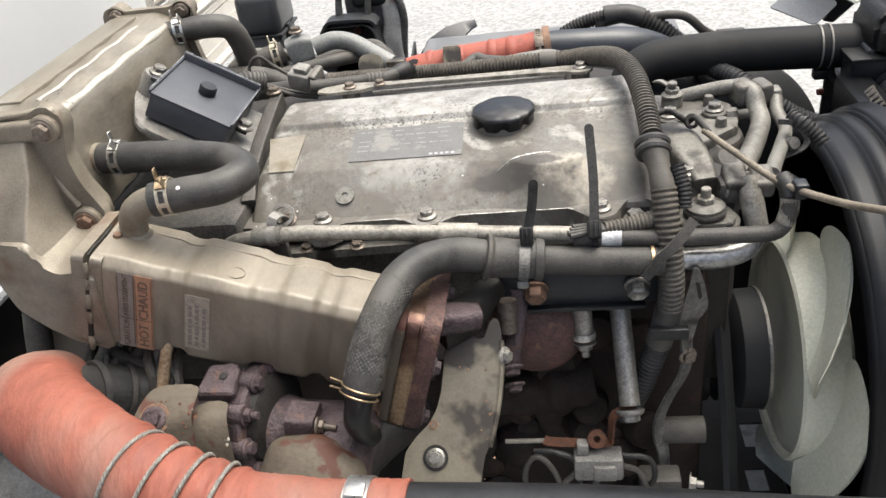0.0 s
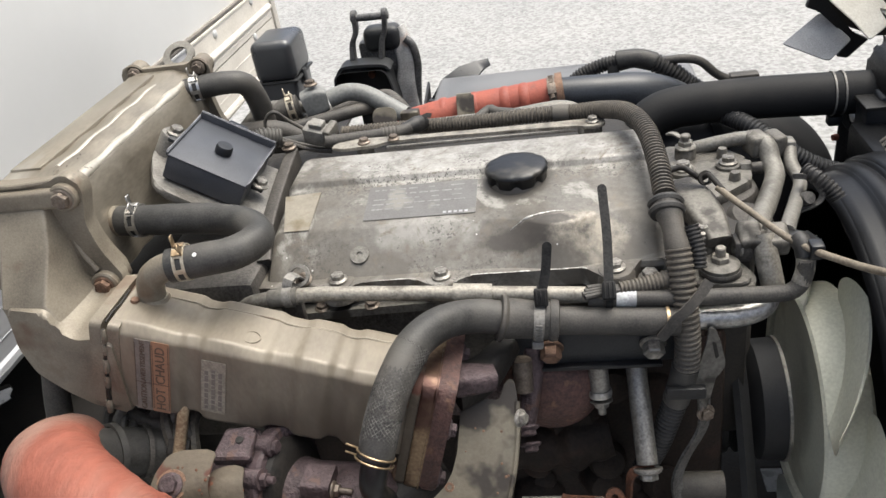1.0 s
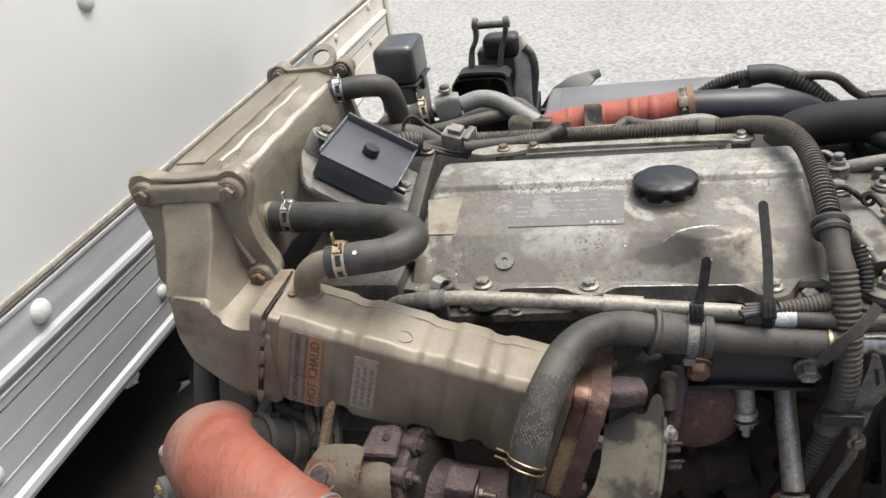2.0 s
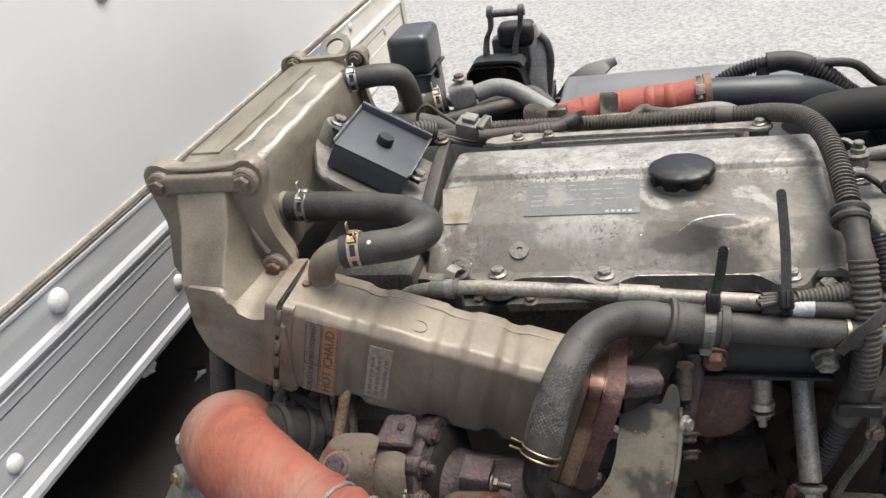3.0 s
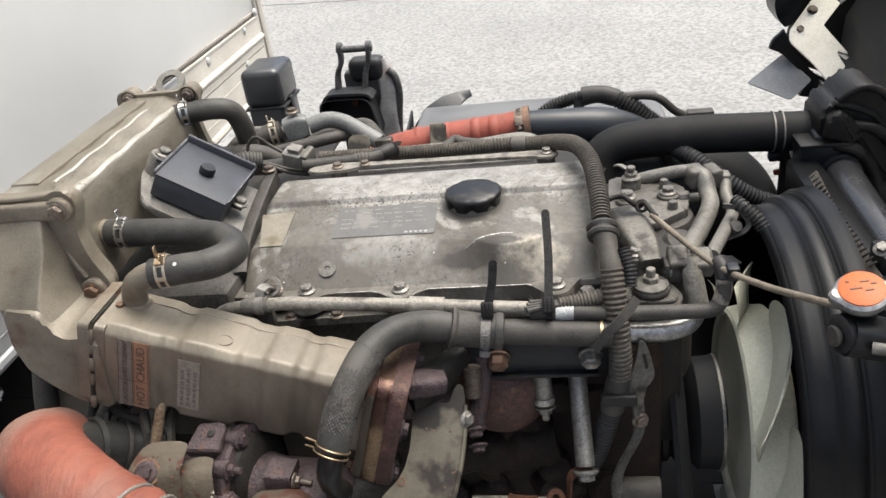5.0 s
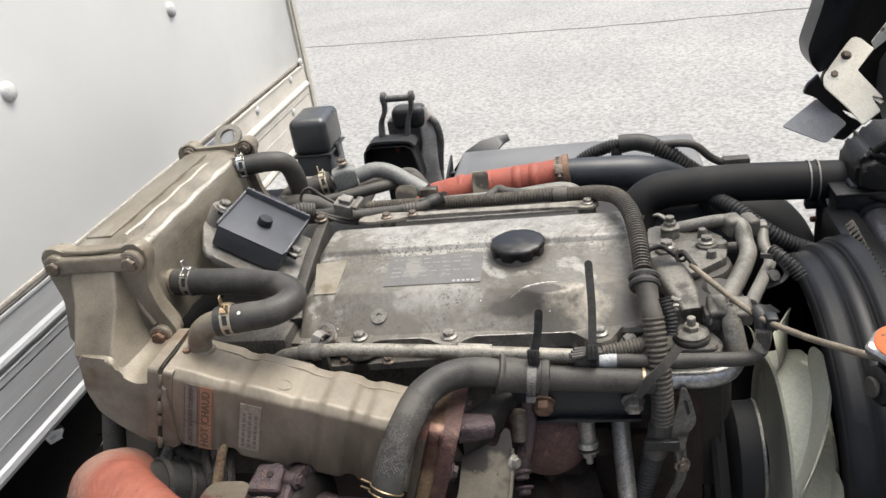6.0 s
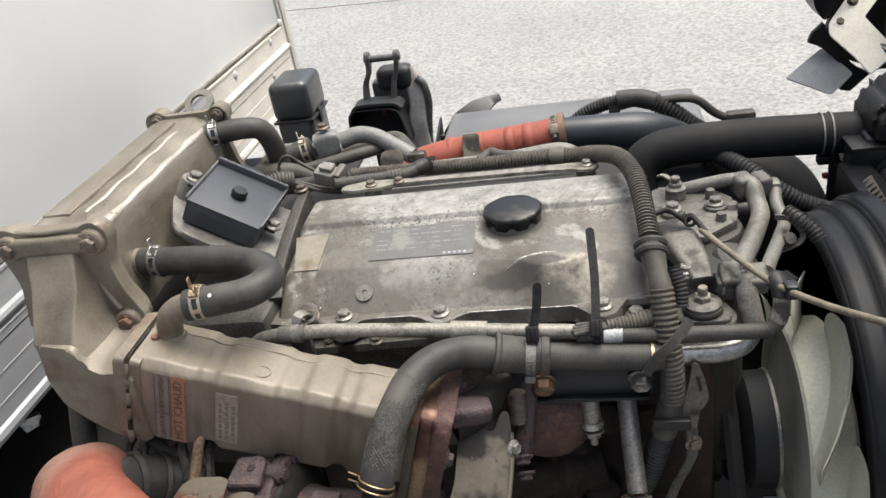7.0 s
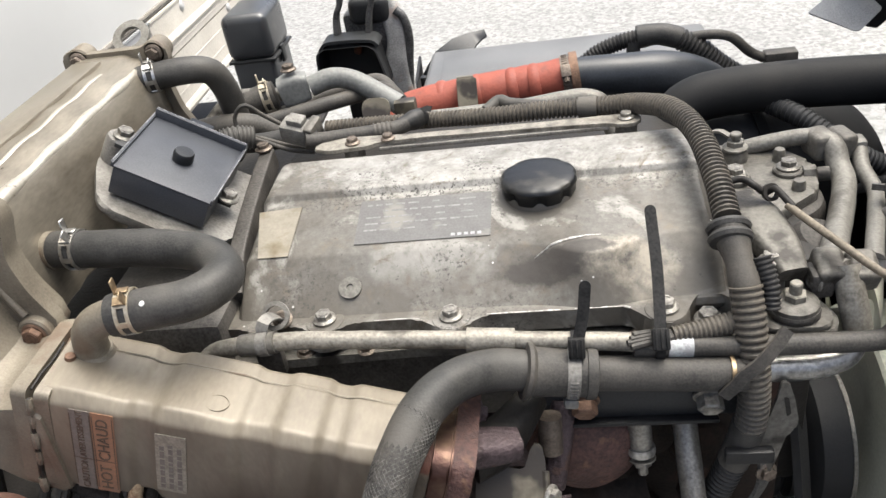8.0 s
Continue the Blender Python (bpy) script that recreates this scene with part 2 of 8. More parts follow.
RED = surface("red_silicone_hose", (0.228, 0.078, 0.052), (0.132, 0.044, 0.030), 0.60, 0, 22, 120, 0.9, 1.0, (0.178, 0.104, 0.080), 9, 0.49, stretch=(1, 0.4, 0.4), bump_dist=0.004, speck=0.6, spot_wide=0.20, gloss=0.22)
RIVET = surface("dull_white_rivet", (0.50, 0.50, 0.49), (0.40, 0.40, 0.39), 0.35, 0, 40, 200, 0.05)
SEAL = surface("yellowed_sealant", (0.33, 0.305, 0.27), (0.22, 0.20, 0.175), 0.6, 0, 20, 200, 0.3)
PANEL = surface("white_box_panel", (0.66, 0.662, 0.648), (0.61, 0.612, 0.598), 0.22, 0, 3, 60, 0.02, 1.0, gloss=0.5, speck=0.1)
RAIL = surface("aluminium_rail", (0.385, 0.392, 0.404), (0.285, 0.29, 0.30), 0.36, 0.22, 7, 160, 0.05, 1.0, (0.48, 0.485, 0.49), 15, 0.58, stretch=(1, 0.12, 1), speck=0.35, spot_wide=0.25)
POST = surface("cream_painted_steel", (0.58, 0.55, 0.49), (0.45, 0.42, 0.37), 0.4, 0.1, 10, 200, 0.05, 0.8)
FAN = surface("milky_fan_plastic", (0.60, 0.60, 0.49), (0.42, 0.415, 0.33), 0.42, 0, 6, 200, 0.05, 1.0, (0.24, 0.22, 0.165), 8, 0.58, spot_wide=0.2)
BELT = surface("matt_belt_rubber", (0.017, 0.0175, 0.0185), (0.010, 0.0102, 0.011), 0.6, 0, 30, 300, 0.1, 0.8)
LOOM_DUST = surface("dusty_ribbed_plastic", (0.105, 0.092, 0.074), (0.035, 0.032, 0.028), 0.58, 0, 28, 300, 0.1, 0.9)
# pale tone of the reflections drawn along the duct's bent edges
EGR_GLINT = surface("bronze_edge_glint", (0.52, 0.495, 0.43), (0.30, 0.27, 0.22), 0.32, 0.5, 14, 160, 0.06, 1.0, speck=0.5)
CABLE = surface("beige_cable", (0.20, 0.17, 0.128), (0.10, 0.084, 0.062), 0.55, 0, 40, 300, 0.1, 0.8)
RED_FAR = surface("red_intake_hose", (0.275, 0.074, 0.048), (0.175, 0.045, 0.031), 0.60, 0, 26, 190, 0.5, 1.0, (0.12, 0.045, 0.034), 22, 0.58, bump_dist=0.002, speck=0.5, spot_wide=0.12)
ORANGE = surface("orange_sticker", (0.50, 0.098, 0.012), (0.40, 0.075, 0.012), 0.45, 0, 60, 300, 0.05, 0.8, (0.05, 0.03, 0.02), 110, 0.66)
LABEL_ORANGE = surface("faded_orange_label", (0.29, 0.155, 0.09), (0.19, 0.112, 0.074), 0.55, 0, 50, 300, 0.05, 0.9)
LABEL_GREY = surface("faded_brown_label", (0.17, 0.15, 0.13), (0.11, 0.095, 0.083), 0.55, 0, 50, 300, 0.05, 0.9)
PLATE = surface("worn_grey_nameplate", (0.126, 0.123, 0.120), (0.086, 0.083, 0.080), 0.50, 0.2, 30, 400, 0.05, 0.9, (0.165, 0.157, 0.143), 22, 0.56, spot_wide=0.1)
TAG = surface("bare_foil_tag", (0.30, 0.275, 0.225), (0.155, 0.138, 0.108), 0.36, 0.55, 20, 300, 0.05, 0.9, (0.14, 0.115, 0.075), 24, 0.55, speck=0.3, spot_wide=0.15)
INK = surface("dark_print", (0.10, 0.07, 0.05), None, 0.6, 0, 50, 300, 0.0)
WHITE_INK = surface("white_print", (0.55, 0.55, 0.53), None, 0.5, 0, 50, 300, 0.0)
TAPE = surface("white_tape", (0.42, 0.43, 0.43), (0.25, 0.25, 0.25), 0.5, 0, 50, 300, 0.1)
AIRBOX = surface("grey_black_airbox", (0.15, 0.15, 0.15), (0.095, 0.096, 0.097), 0.42, 0, 8, 300, 0.05, 0.8)
NAVY = surface("blue_grey_duct", (0.030, 0.033, 0.039), (0.014, 0.016, 0.019), 0.36, 0, 12, 300, 0.05, 0.8)
SHROUD = surface("shroud_plastic", (0.0080, 0.0082, 0.0090), (0.0045, 0.0047, 0.0052), 0.40, 0, 6, 200, 0.05, 0.9, (0.014, 0.0135, 0.013), 7, 0.58, gloss=0.22, spot_wide=0.3)
CREAM = surface("cream_cab_paint", (0.80, 0.77, 0.68), (0.62, 0.58, 0.49), 0.45, 0, 14, 200, 0.15, 0.9, (0.10, 0.08, 0.06), 25, 0.66)
SMOOTH_ALU = surface("smooth_dull_aluminium", (0.190, 0.193, 0.184), (0.115, 0.115, 0.108), 0.55, 0.10, 18, 200, 0.2, 0.9, (0.075, 0.070, 0.060), 15, 0.58, spot_wide=0.15)
CAP_BLACK = surface("greasy_black_cap", (0.0075, 0.0078, 0.0085), (0.004, 0.0042, 0.0046), 0.36, 0, 30, 500, 0.06, 0.8, (0.03, 0.028, 0.024), 20, 0.60, gloss=0.35)
PIPE_BLACK = surface("smooth_black_rubber", (0.0170, 0.0170, 0.0170), (0.0095, 0.0095, 0.0098), 0.66, 0, 14, 300, 0.10, 0.9, (0.030, 0.028, 0.025), 9, 0.56, spot_wide=0.2, gloss=0.18)
CONNECTOR = surface("grey_connector", (0.22, 0.21, 0.19), (0.11, 0.105, 0.094), 0.55, 0, 50, 300, 0.1, 0.8)


def ground_material():
    m = bpy.data.materials.new("pale_aggregate_asphalt")
    m.use_nodes = True
    n, l = m.node_tree.nodes, m.node_tree.links
    b = n["Principled BSDF"]
    tc = n.new("ShaderNodeTexCoord")
    vor, big, mid = n.new("ShaderNodeTexVoronoi"), n.new("ShaderNodeTexNoise"), n.new("ShaderNodeTexNoise")
    vor.inputs["Scale"].default_value = 46
    big.inputs["Scale"].default_value, big.inputs["Detail"].default_value = 0.8, 5
    mid.inputs["Scale"].default_value, mid.inputs["Detail"].default_value = 27, 5
    mid.inputs["Roughness"].default_value = 0.75
    for t in (vor, big, mid):
        l.new(tc.outputs["Object"], t.inputs["Vector"])
    chips = n.new("ShaderNodeSeparateColor")
    l.new(vor.outputs["Color"], chips.inputs[0])
    r = n.new("ShaderNodeValToRGB")
    r.color_ramp.elements[0].color, r.color_ramp.elements[1].color = (0.138, 0.137, 0.133, 1), (0.256, 0.255, 0.249, 1)
    r.color_ramp.elements[0].position, r.color_ramp.elements[1].position = 0.30, 0.72
    mixv = n.new("ShaderNodeMath")
    mixv.operation = "MULTIPLY_ADD"
    mixv.inputs[1].default_value = 0.42
    l.new(chips.outputs[0], mixv.inputs[0])
    half = n.new("ShaderNodeMath")
    half.operation = "MULTIPLY_ADD"
    half.inputs[1].default_value, half.inputs[2].default_value = 1.25, -0.255
    l.new(mid.outputs[0], half.inputs[0])
    l.new(half.outputs[0], mixv.inputs[2])
    l.new(mixv.outputs[0], r.inputs[0])
    tint = n.new("ShaderNodeMix")
    tint.data_type, tint.blend_type = "RGBA", "MULTIPLY"
    tint.inputs[0].default_value = 1.0
    tr = n.new("ShaderNodeValToRGB")
    tr.color_ramp.elements[0].color, tr.color_ramp.elements[1].color = (0.86, 0.855, 0.85, 1), (1, 0.99, 0.97, 1)
    tr.color_ramp.elements[0].position, tr.color_ramp.elements[1].position = 0.35, 0.65
    l.new(big.outputs[0], tr.inputs[0])
    l.new(r.outputs[0], tint.inputs[6])
    l.new(tr.outputs[0], tint.inputs[7])
    l.new(tint.outputs[2], b.inputs["Base Color"])
    b.inputs["Roughness"].default_value = 0.85
    bp = n.new("ShaderNodeBump")
    bp.inputs["Strength"].default_value, bp.inputs["Distance"].default_value = 0.5, 0.004
    l.new(mid.outputs[0], bp.inputs["Height"])
    l.new(bp.outputs[0], b.inputs["Normal"])
    return m


# ---- building tools ----
PLACE = {}


def thing(name, label, category, at=(0, 0, 0), group="", kind=""):
    ob = new(name)
    ob.empty_display_size = 0.05
    ob.matrix_basis = Matrix.Translation(at)
    PLACE[ob] = Matrix.Translation(at)
    return tagged(ob, label, category, group, kind)


def mesh_of(bm, name, mat, angle=38):
    bmesh.ops.recalc_face_normals(bm, faces=bm.faces)
    lim = radians(angle)
    for f in bm.faces:
        f.smooth = True
    for e in bm.edges:
        e.smooth = len(e.link_faces) == 2 and e.calc_face_angle(0) < lim
    me = bpy.data.meshes.new(name)
    bm.to_mesh(me)
    bm.free()
    me.materials.append(mat)
    return me


def put(name, me, parent=None, m=None, label=""):
    """Links a mesh as one object, at the world pose m, under a thing or a part."""
    m = m or Matrix.Identity(4)
    ob = new(name, me)
    if parent:
        ob.parent = parent
        ob.matrix_parent_inverse = PLACE[parent].inverted()
    ob.matrix_basis = m
    PLACE[ob] = m
    return tagged(ob, label)


def part(name, bm, mat, parent, label="", angle=38):
    return put(name, mesh_of(bm, name, mat, angle), parent, None, label)


def alone(name, bm, mat, label, category, group="", kind="", angle=38):
    return tagged(put(name, mesh_of(bm, name, mat, angle)), label, category, group, kind)


def basis(at, z=(0, 0, 1), x=None):
    """A pose at a place whose z axis points along z and whose x axis lies near x."""
    z = Vector(z).normalized()
    x = Vector(x) if x is not None else (Vector((1, 0, 0)) if abs(z.x) < 0.9 else Vector((0, 1, 0)))
    x = (x - z * x.dot(z)).normalized()
    y = z.cross(x)
    return Matrix((x, y, z)).transposed().to_4x4().copy() if at is None else Matrix.Translation(at) @ Matrix((x, y, z)).transposed().to_4x4()


def spline(pts, step=0.006):
    """Points along a smooth curve through pts, evenly spaced."""
    p = [Vector(q) for q in pts]
    if len(p) == 2:
        n = max(2, int((p[1] - p[0]).length / step))
        return [p[0].lerp(p[1], i / n) for i in range(n + 1)]
    e = [p[0] * 2 - p[1]] + p + [p[-1] * 2 - p[-2]]
    fine = []
    for i in range(1, len(e) - 2):
        a, b, c, d = e[i - 1:i + 3]
        for k in range(40):
            t = k / 40
            fine.append(0.5 * ((2 * b) + (c - a) * t + (2 * a - 5 * b + 4 * c - d) * t * t + (3 * b - a - 3 * c + d) * t ** 3))
    fine.append(p[-1])
    total = sum((fine[i + 1] - fine[i]).length for i in range(len(fine) - 1))
    n = max(2, int(total / step))
    out, want, gone = [fine[0]], total / n, 0.0
    for i in range(len(fine) - 1):
        seg = (fine[i + 1] - fine[i]).length
        while seg > 1e-9 and gone + seg >= want and len(out) < n:
            out.append(fine[i].lerp(fine[i + 1], (want - gone) / seg))
            want += total / n
        gone += seg
    out.append(fine[-1])
    return out


def frames_along(path, up=None):
    d = [(path[min(i + 1, len(path) - 1)] - path[max(i - 1, 0)]).normalized() for i in range(len(path))]
    u = Vector(up) if up is not None else (Vector((0, 0, 1)) if abs(d[0].z) < 0.9 else Vector((1, 0, 0)))
    out = []
    for i, t in enumerate(d):
        if i:
            u = d[i - 1].rotation_difference(t) @ u
        u = (u - t * u.dot(t)).normalized()
        out.append((path[i], t, u, t.cross(u)))
    return out


def skin(rings, cap=True):
    bm = bmesh.new()
    rows = [[bm.verts.new(q) for q in ring] for ring in rings]
    n = len(rows[0])
    for a, b in zip(rows, rows[1:]):
        for i in range(n):
            bm.faces.new((a[i], a[(i + 1) % n], b[(i + 1) % n], b[i]))
    if cap:
        bm.faces.new(rows[0][::-1])
        bm.faces.new(rows[-1])
    return bm


def tube(pts, r, n=16, step=0.006, ribs=None, ends=0.0, wobble=0.0):
    """A round tube along a smooth curve. r: one radius or one for each of pts. ribs: (pitch, depth) of corrugation."""
    if ribs:
        step = ribs[0] / 4
    path = spline(pts, step)
    count = len(path)
    rings = []
    for k, (c, t, u, v) in enumerate(frames_along(path)):
        f = k / (count - 1) * (len(pts) - 1) if not isinstance(r, (int, float)) else 0
        rad = r if isinstance(r, (int, float)) else r[int(f)] + (r[min(int(f) + 1, len(r) - 1)] - r[int(f)]) * (f - int(f))
        if ribs:
            rad -= ribs[1] * (0.0, 0.0, 1.0, 1.0)[k % 4]
        if wobble:
            rad *= 1 + wobble * noise.noise(c * 35)
        rings.append([c + (u * math.cos(a) + v * math.sin(a)) * rad for a in (2 * math.pi * i / n for i in range(n))])
    return skin(rings)


def wires(paths, r, n=8, step=0.01):
    return merge(*[tube(p, r, n, step) for p in paths])


def merge(*bms):
    out = bmesh.new()
    for b in bms:
        me = bpy.data.meshes.new("tmp")
        b.to_mesh(me)
        b.free()
        out.from_mesh(me)
        bpy.data.meshes.remove(me)
    return out


def lathe(profile, m, n=24):
    """A solid turned round the z axis of m. profile: (radius, height) from bottom to top; starts and ends on the axis by caps."""
    rings = [[m @ Vector((max(r, 1e-5) * math.cos(a), max(r, 1e-5) * math.sin(a), h)) for a in (2 * math.pi * i / n for i in range(n))] for r, h in profile]
    return skin(rings)


def band(m, r, width, thick=0.0015, n=28):
    """A ring round the z axis of m."""
    prof = [(r, -width / 2), (r + thick, -width / 2), (r + thick, width / 2), (r, width / 2)]
    rings = [[m @ Vector((q * math.cos(a), q * math.sin(a), h)) for q, h in prof] for a in (2 * math.pi * i / n for i in range(n))]
    bm = bmesh.new()
    rows = [[bm.verts.new(q) for q in ring] for ring in rings]
    for i in range(n):
        a, b = rows[i], rows[(i + 1) % n]
        for k in range(4):
            bm.faces.new((a[k], a[(k + 1) % 4], b[(k + 1) % 4], b[k]))
    return bm


def block(size, m, bevel=0.003, seg=2):
    bm = bmesh.new()
    bmesh.ops.create_cube(bm, size=1, matrix=Matrix.Diagonal((*size, 1)))
    if bevel:
        bmesh.ops.bevel(bm, geom=bm.edges[:], offset=min(bevel, min(size) * 0.45), segments=seg, affect="EDGES", profile=0.5)
    bm.transform(m)
    return bm


def boxed(lo, hi, bevel=0.003, seg=2):
    lo, hi = Vector(lo), Vector(hi)
    return block(hi - lo, Matrix.Translation((lo + hi) / 2), bevel, seg)


def slab(poly, thick, m, bevel=0.0015, seg=1):
    """A plate: a 2D outline in the xy plane of m, extruded up by thick."""
    bm = bmesh.new()
    low = [bm.verts.new((x, y, 0)) for x, y in poly]
    top = [bm.verts.new((x, y, thick)) for x, y in poly]
    bm.faces.new(low[::-1])
    bm.faces.new(top)
    for i in range(len(poly)):
        j = (i + 1) % len(poly)
        bm.faces.new((low[i], low[j], top[j], top[i]))
    if bevel:
        rim = [e for e in bm.edges if abs(e.verts[0].co.z - e.verts[1].co.z) < 1e-6]
        bmesh.ops.bevel(bm, geom=rim, offset=bevel, segments=seg, affect="EDGES", profile=0.5)
    bm.transform(m)
    return bm


def rounded(poly, r, n=4):
    """A 2D outline with its corners rounded."""
    out = []
    for i, p in enumerate(poly):
        p, a, b = Vector(p), Vector(poly[i - 1]), Vector(poly[(i + 1) % len(poly)])
        k = min(r, (a - p).length * 0.45, (b - p).length * 0.45)
        s, e = p + (a - p).normalized() * k, p + (b - p).normalized() * k
        for j in range(n + 1):
            t = j / n
            out.append(tuple((1 - t) ** 2 * s + 2 * t * (1 - t) * p + t * t * e))
    return out


def oblong(w, h, r, n=4):
    return rounded([(-w / 2, -h / 2), (w / 2, -h / 2), (w / 2, h / 2), (-w / 2, h / 2)], r, n)


def sweep(pts, dims, up=None, step=0.008, corner=0.25, ridges=None):
    """A duct of rounded oblong section along a curve; dims: (across, up) at each of pts. ridges(s): added size at length share s."""
    path = spline(pts, step)
    fr = frames_along(path, up)
    rings = []
    for k, (c, t, u, v) in enumerate(fr):
        s = k / (len(path) - 1)
        f = s * (len(pts) - 1)
        i = min(int(f), len(pts) - 2)
        w, h = (dims[i][q] + (dims[i + 1][q] - dims[i][q]) * (f - i) for q in (0, 1))
        g = ridges(s) if ridges else 0
        rings.append([c + v * x + u * y for x, y in oblong(w + g, h + g, corner * min(w, h), 5)])
    return skin(rings)


def strip(pts, width, thick, up, step=0.006):
    """A flat strap along a curve, its width across both its run and up."""
    rings = []
    for c, t, u, v in frames_along(spline(pts, step), up):
        rings.append([c + v * (sx * width / 2) + u * (sy * thick / 2) for sx, sy in ((-1, -1), (1, -1), (1, 1), (-1, 1))])
    return skin(rings)


BOLTS = {}


def bolt_mesh(r, mat, kind):
    key = (round(r, 4), mat.name, kind)
    if key not in BOLTS:
        i = Matrix.Identity(4)
        h = r * 0.85
        low = [(r * math.cos(a), r * math.sin(a)) for a in (math.pi / 3 * k for k in range(6))]
        bms = []
        rings = [[Vector((x * q, y * q, z)) for x, y in low] for q, z in ((1, 0), (1, h * 0.9), (0.9, h))]
        bms.append(skin(rings))
        if kind == "flange":
            bms.append(lathe([(r * 1.42, -r * 0.25), (r * 1.42, 0), (r * 1.1, r * 0.22)], i, 18))
            bms.append(band(Matrix.Translation((0, 0, h)), r * 0.55, r * 0.12, r * 0.12, 14))
        elif kind == "stud":
            bms.append(lathe([(r * 0.55, 0), (r * 0.55, h * 2.1), (r * 0.45, h * 2.25)], i, 12))
            bms.append(lathe([(r * 1.5, -r * 0.2), (r * 1.5, 0)], i, 18))
        BOLTS[key] = mesh_of(merge(*bms), "bolt", mat, 30)
    return BOLTS[key]


def bolt(parent, at, z=(0, 0, 1), r=0.008, mat=None, kind="flange", turn=0.3, name="bolt", label=""):
    return put(name, bolt_mesh(r, mat or ZINC, kind), parent, basis(at, z) @ Matrix.Rotation(turn, 4, "Z"), label)


def ear_clamp(parent, at, along, r, mat, up, width=0.013, ear_mat=None, label=""):
    """A spring band clamp with windows and two ears that stand up."""
    m = basis(at, along, up)
    bms = [band(m @ Matrix.Translation((0, 0, s * width * 0.38)), r, width * 0.26, 0.0018) for s in (-1, 1)]
    for k in range(7):
        a = 2 * math.pi * (k + 0.5) / 7
        bms.append(block((0.0018, r * 0.28, width * 0.7), m @ Matrix.Rotation(a, 4, "Z") @ Matrix.Translation((r + 0.0009, 0, 0)), 0))
    ob = part("hose_clamp", merge(*bms), mat, parent, label)
    ears = []
    for s, z in ((-1, -0.4), (1, 0.4)):
        q = m @ Matrix.Rotation(s * 0.28, 4, "Z")
        ears.append(block((0.017, 0.009, 0.002), q @ Matrix.Translation((r + 0.008, 0, z * width)), 0.0006, 1))
        ears.append(block((0.002, 0.009, width * 0.9), q @ Matrix.Translation((r + 0.003, 0, 0)), 0.0006, 1))
    part("clamp_ear", merge(*ears), ear_mat or mat, ob)
    return ob


def wire_clamp(parent, at, along, r, mat, up, label=""):
    m = basis(at, along, up)
    bms = []
    for s in (-1, 1):
        bms.append(tube([m @ Vector((r * math.cos(a), r * math.sin(a), s * 0.004)) for a in (2 * math.pi * k / 16 for k in range(17))], 0.0013, 6, 0.004))
        q = m @ Vector((r, 0, s * 0.004))
        bms.append(tube([q, q + (m.to_3x3() @ Vector((0.014, s * 0.006, s * 0.002)))], 0.0013, 6))
    return part("hose_clamp", merge(*bms), mat, parent, label)


def worm_clamp(parent, at, along, r, mat, up, width=0.012, label=""):
    m = basis(at, along, up)
    bms = [band(m, r, width, 0.0012, 40)]
    for k in range(22):
        a = -1.6 + k * 0.145
        bms.append(block((0.0012, 0.0016, width * 0.62), m @ Matrix.Rotation(a, 4, "Z") @ Matrix.Translation((r + 0.0018, 0, 0)), 0))
    ob = part("hose_clamp", merge(*bms), mat, parent, label)
    part("clamp_screw", merge(block((0.010, 0.022, width * 1.1), m @ Matrix.Translation((r + 0.006, 0, 0)), 0.002),
                              lathe([(0.0045, 0), (0.0045, 0.008), (0.003, 0.0085)], m @ Matrix.Translation((r + 0.006, 0.011, 0)) @ Matrix.Rotation(-math.pi / 2, 4, "X"), 6)), mat, ob)
    return ob


def text_bm(body, size, m, depth=0.0004):
    c = bpy.data.curves.new("words", "FONT")
    c.body, c.size, c.extrude, c.align_x, c.align_y = body, size, depth, "CENTER", "CENTER"
    ob = bpy.data.objects.new("words", c)
    scene.collection.objects.link(ob)
    me = bpy.data.meshes.new_from_object(ob)
    bm = bmesh.new()
    bm.from_mesh(me)
    bm.transform(m)
    bpy.data.objects.remove(ob)
    bpy.data.curves.remove(c)
    bpy.data.meshes.remove(me)
    return bm

# ---- ground ----
g = bmesh.new()
bmesh.ops.create_grid(g, x_segments=2, y_segments=2, size=400)
ground = alone("ground", g, ground_material(), "pale grey aggregate asphalt yard with fine cracks", "ground", kind="structure")
CRACK = surface("crack_fill", (0.12, 0.117, 0.11), None, 0.9, 0, 30, 200, 0.2)
for pts in ([(-6.0, 9.9), (-3.2, 9.2), (-1.25, 8.8), (0.45, 8.49), (2.15, 8.32), (5.0, 8.1)],):
    path = spline([(x, y, 0.004) for x, y in pts], 0.05)
    path = [p + Vector((noise.noise(p * 3) * 0.04, noise.noise(p * 3 + Vector((7, 0, 0))) * 0.04, 0)) for p in path]
    c = skin([[p + v * (sx * (0.008 + 0.007 * noise.noise(p * 2))) + Vector((0, 0, sz)) for sx, sz in ((-1, -0.003), (1, -0.003), (1, 0), (-1, 0))]
              for p, t, u, v in frames_along(path, (0, 0, 1))])
    part("crack", c, CRACK, ground)

